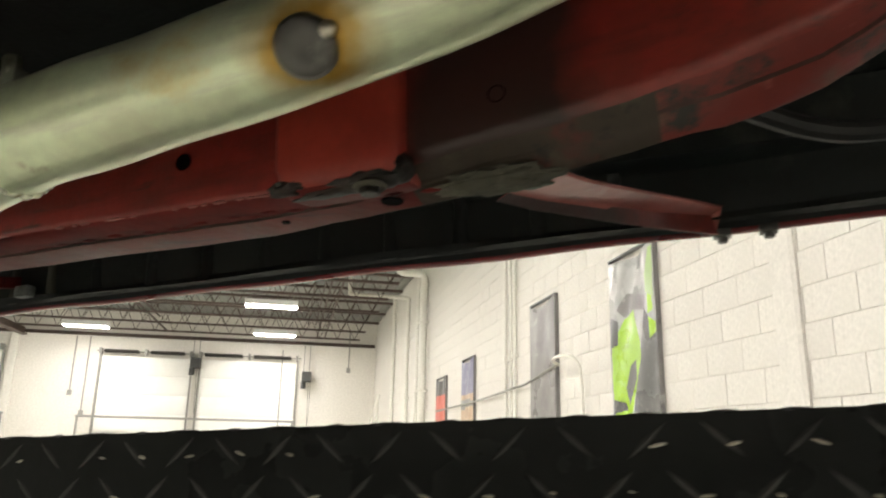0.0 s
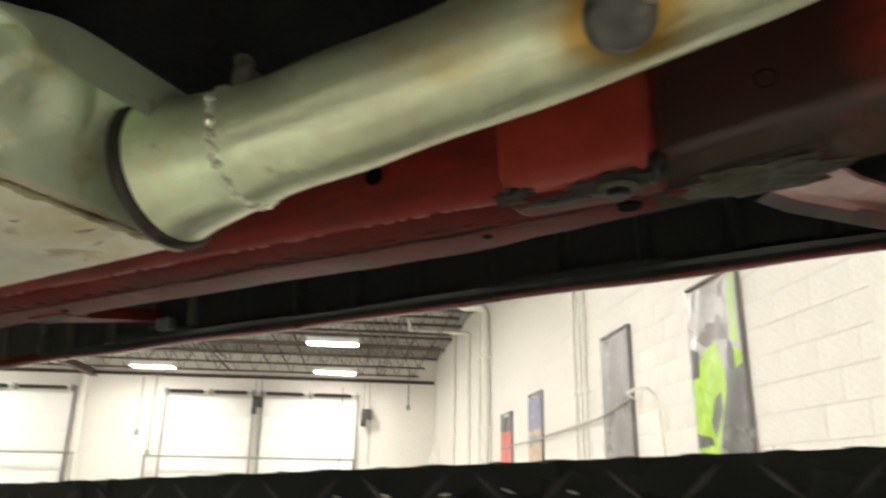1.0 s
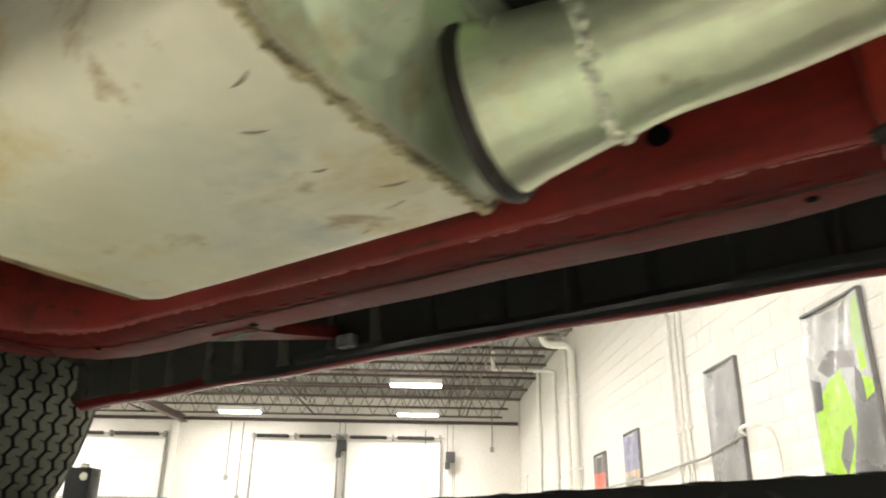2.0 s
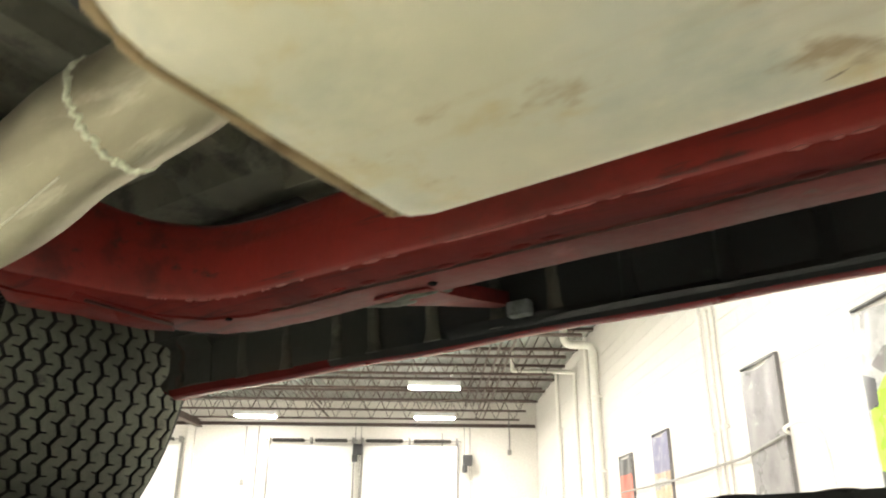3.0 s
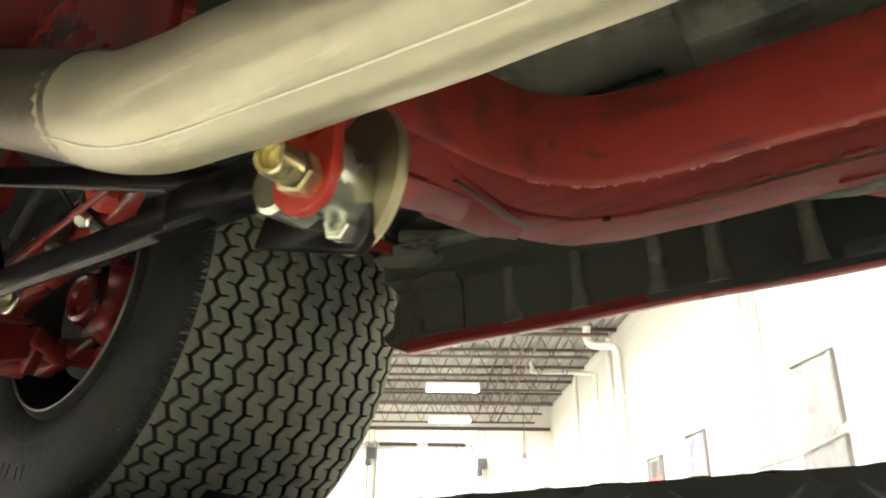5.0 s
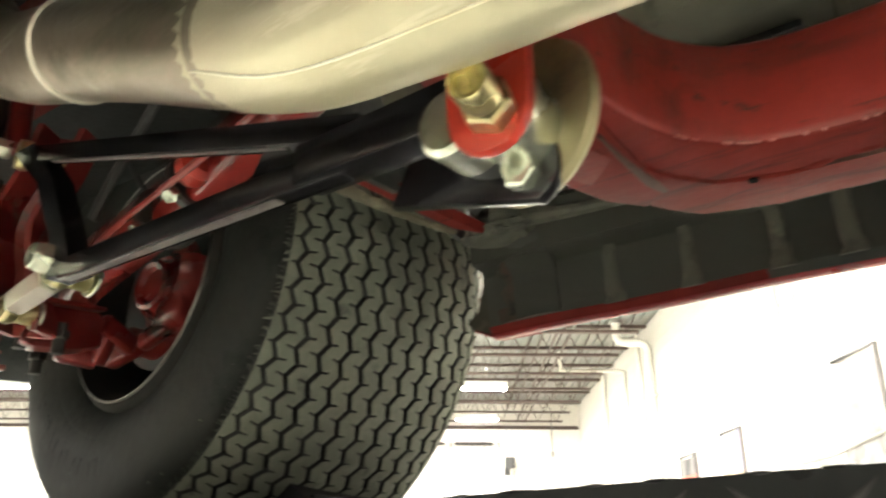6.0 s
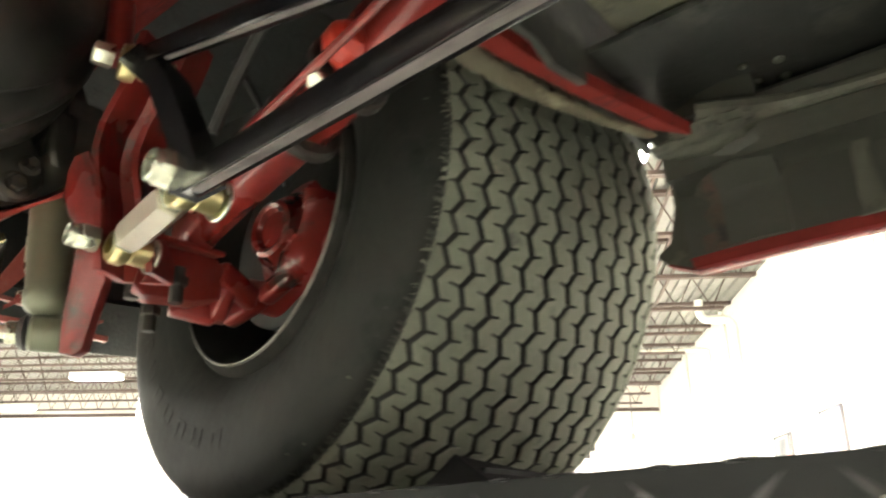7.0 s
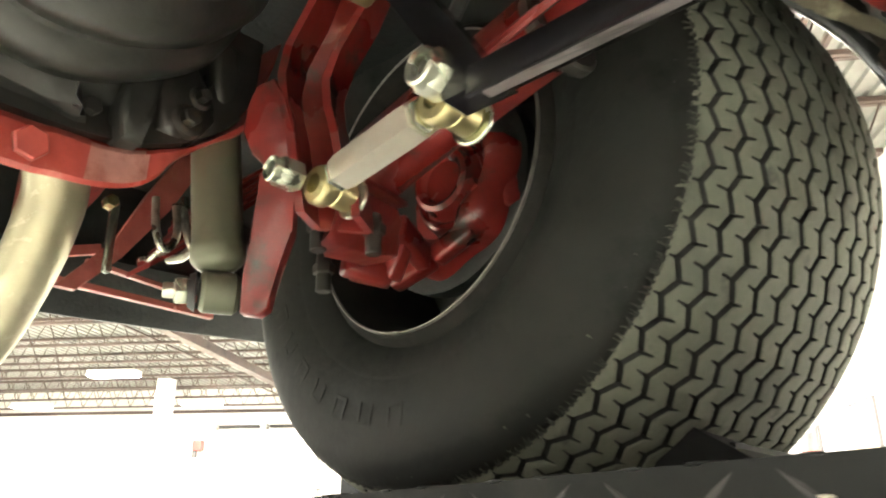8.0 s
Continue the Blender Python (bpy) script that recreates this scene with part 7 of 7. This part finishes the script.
cast_web("foot", [(0.18, 1.80), (0.18, 1.785), (0.225, 1.783), (0.262, 1.781), (0.286, 1.776), (0.294, 1.778), (0.284, 1.788), (0.272, 1.796), (0.270, 1.806), (0.282, 1.816), (0.27, 1.85), (0.22, 1.84)], -2.282, 0.03)
cast_web("rib", [(0.334, 1.905), (0.348, 1.905), (0.352, 1.885), (0.342, 1.84), (0.340, 1.80), (0.336, 1.772), (0.318, 1.770), (0.312, 1.79), (0.316, 1.83), (0.322, 1.87)], -2.274, 0.05)
cast_web("ear", [(0.352, 1.905), (0.372, 1.885), (0.392, 1.862), (0.402, 1.842), (0.404, 1.825), (0.392, 1.806), (0.372, 1.796), (0.352, 1.798), (0.35, 1.84)], -2.292, 0.03)
cast_web("ear", [(0.40, 1.93), (0.43, 1.92), (0.436, 1.88), (0.428, 1.85), (0.41, 1.845), (0.402, 1.88)], -2.30, 0.02)
for y, z, r in ((0.297, 1.795, 0.010), (0.376, 1.816, 0.011), (0.386, 1.842, 0.008), (0.20, 1.79, 0.010)):
    bm = BM()
    at = -2.308 if y < 0.35 and y > 0.25 else -2.296
    lathe(bm, [(r * 1.7, -0.012), (r * 1.5, 0.003), (r * 1.2, 0.006), (r, 0.0065)], (at, y, z), (1, 0, 0.1), n=18)
    nut(bm, (at + 0.004, y, z), (at + 0.014, y, z), r * 0.8)
    part("bolt_boss", bm, DARK_IRON, diff, smooth=30)
bm = BM()
stations = [  # top edge, ridge, bottom edge, each (across, height)
    ((-0.46, 1.90), (-0.46, 1.888), (-0.455, 1.85)), ((-0.36, 1.83), (-0.36, 1.818), (-0.352, 1.78)), ((-0.20, 1.785), (-0.20, 1.773), (-0.20, 1.735)), ((0.05, 1.775), (0.05, 1.764), (0.05, 1.726)),
    ((0.239, 1.774), (0.238, 1.763), (0.238, 1.725)), ((0.280, 1.777), (0.278, 1.765), (0.277, 1.7275)), ((0.320, 1.779), (0.317, 1.7665), (0.315, 1.732)), ((0.346, 1.785), (0.343, 1.774), (0.342, 1.742)),
    ((0.367, 1.793), (0.361, 1.783), (0.360, 1.757)), ((0.386, 1.802), (0.380, 1.793), (0.375, 1.779)), ((0.414, 1.823), (0.411, 1.816), (0.407, 1.808)), ((0.446, 1.859), (0.443, 1.851), (0.44, 1.835)),
    ((0.459, 1.90), (0.456, 1.893), (0.454, 1.875)), ((0.478, 1.96), (0.475, 1.955), (0.472, 1.94))]
tops, ridges, lows = (smooth_path([(0, *st[k]) for st in stations], 5) for k in range(3))
secs = []
for i, (a, b, c) in enumerate(zip(tops, ridges, lows)):
    e = 0.0006 * math.sin(i * 1.3)
    chamfer = (c - b).normalized() * min(0.0035, (c - b).length * 0.2)
    X = Vector((1, 0, 0))
    secs.append([a - X * 2.335, a - X * 2.314, a.lerp(b, 0.85) - X * 2.3025, b + chamfer - X * (2.2995 - e), c - chamfer - X * (2.300 - e), c - X * 2.3035, c - X * 2.32 + Vector((0, 0, 0.012)), c.lerp(a, 0.45) - X * 2.352 + Vector((0, 0, 0.012)), a - X * 2.352])
loft(bm, secs)
for f in bm.faces:  # a pale highlight is painted on where the member turns up
    c = f.calc_center_median()
    f.material_index = 1 if 0.302 < c.y < 0.352 and -2.3015 < c.x < -2.298 and c.z < 1.775 else 0
cross = part("cross_member", bm, [RED_MEMBER, PALE_GLOSS], car, "red painted differential cross member", smooth=22)
for y, z in ((0.259, 1.748), (0.05, 1.75)):
    bm = BM()
    nut(bm, (-2.304, y, z - 0.002), (-2.291, y - 0.001, z - 0.004), 0.0135)
    part("bolt", bm, RED_MEMBER, cross)
# bracket with a bolt on the red kick-up, and thin rods above the arms
bm = BM()
plate(bm, [(-1.559, 0.277, 1.775), (-1.545, 0.277, 1.765), (-1.52, 0.277, 1.764), (-1.497, 0.277, 1.772), (-1.48, 0.277, 1.79), (-1.46, 0.277, 1.805), (-1.455, 0.277, 1.9), (-1.55, 0.277, 1.9), (-1.562, 0.277, 1.83)], (0.0, 0.012, 0.0), bevel=0.003)
hang = part("pipe_hanger", bm, DARK_IRON, car, "dark pipe hanger bracket", smooth=20)
bm = BM()
lathe(bm, [(0, -0.008), (0.006, -0.008), (0.0075, -0.005), (0.0115, -0.004), (0.0125, 0.0)], (-1.528, 0.276, 1.797), (0, 1, 0), n=20)
part("bolt", bm, ZINC, hang)
bm = BM()
tube(bm, [(-1.93, 0.44, 2.0), (-1.955, 0.45, 1.968), (-2.038, 0.45, 1.862), (-2.066, 0.45, 1.818)], 0.006, n=8, steps=2)
part("stay_rod", bm, MOTOR, car, "thin grey stay rod")
bm = BM()
plate(bm, [(-1.62, 0.30, 1.80), (-1.95, 0.29, 1.90), (-1.95, 0.29, 2.02), (-1.6, 0.30, 1.98)], (0, 0.01, 0), bevel=0.002)
part("kick_up_panel", bm, RED, car, "red inner panel of the frame kick-up", smooth=20)
bm = BM()
tube(bm, [(-2.20, 0.41, 2.06), (-2.188, 0.405, 2.0), (-2.168, 0.402, 1.92)], 0.013, n=14, steps=3)
part("knuckle_post", bm, RED, car, "red painted upright post", smooth=50)

# ---- blocks of the wall, last ----
block_mesh = {}
for half in (0.394, 0.194):
    bm = BM()
    box(bm, (0.0, -half / 2, -0.097), (0.03, half / 2, 0.097), 0.0025)
    block_mesh[half] = mesh_of(bm, "block", BLOCK, 35)
rest = BM()
for row in range(27):
    z = 0.1 + 0.2 * row
    y = -7.0 + (0.2 if row % 2 else 0.0)
    while y < 17.4:
        near = -5.3 < y < 0.9 and 1.5 < z < 3.9
        if near:
            ob = new("block", block_mesh[0.394])
            ob.parent = wall_east
            ob.location = (random.uniform(-0.0012, 0.0012), y, z)
        else:
            box(rest, (random.uniform(-0.001, 0.001), y - 0.197, z - 0.097), (0.03, y + 0.197, z + 0.097))
        y += 0.4
tagged(part("blocks", rest, BLOCK, wall_east, "painted concrete blocks", smooth=0), kind="stuff")
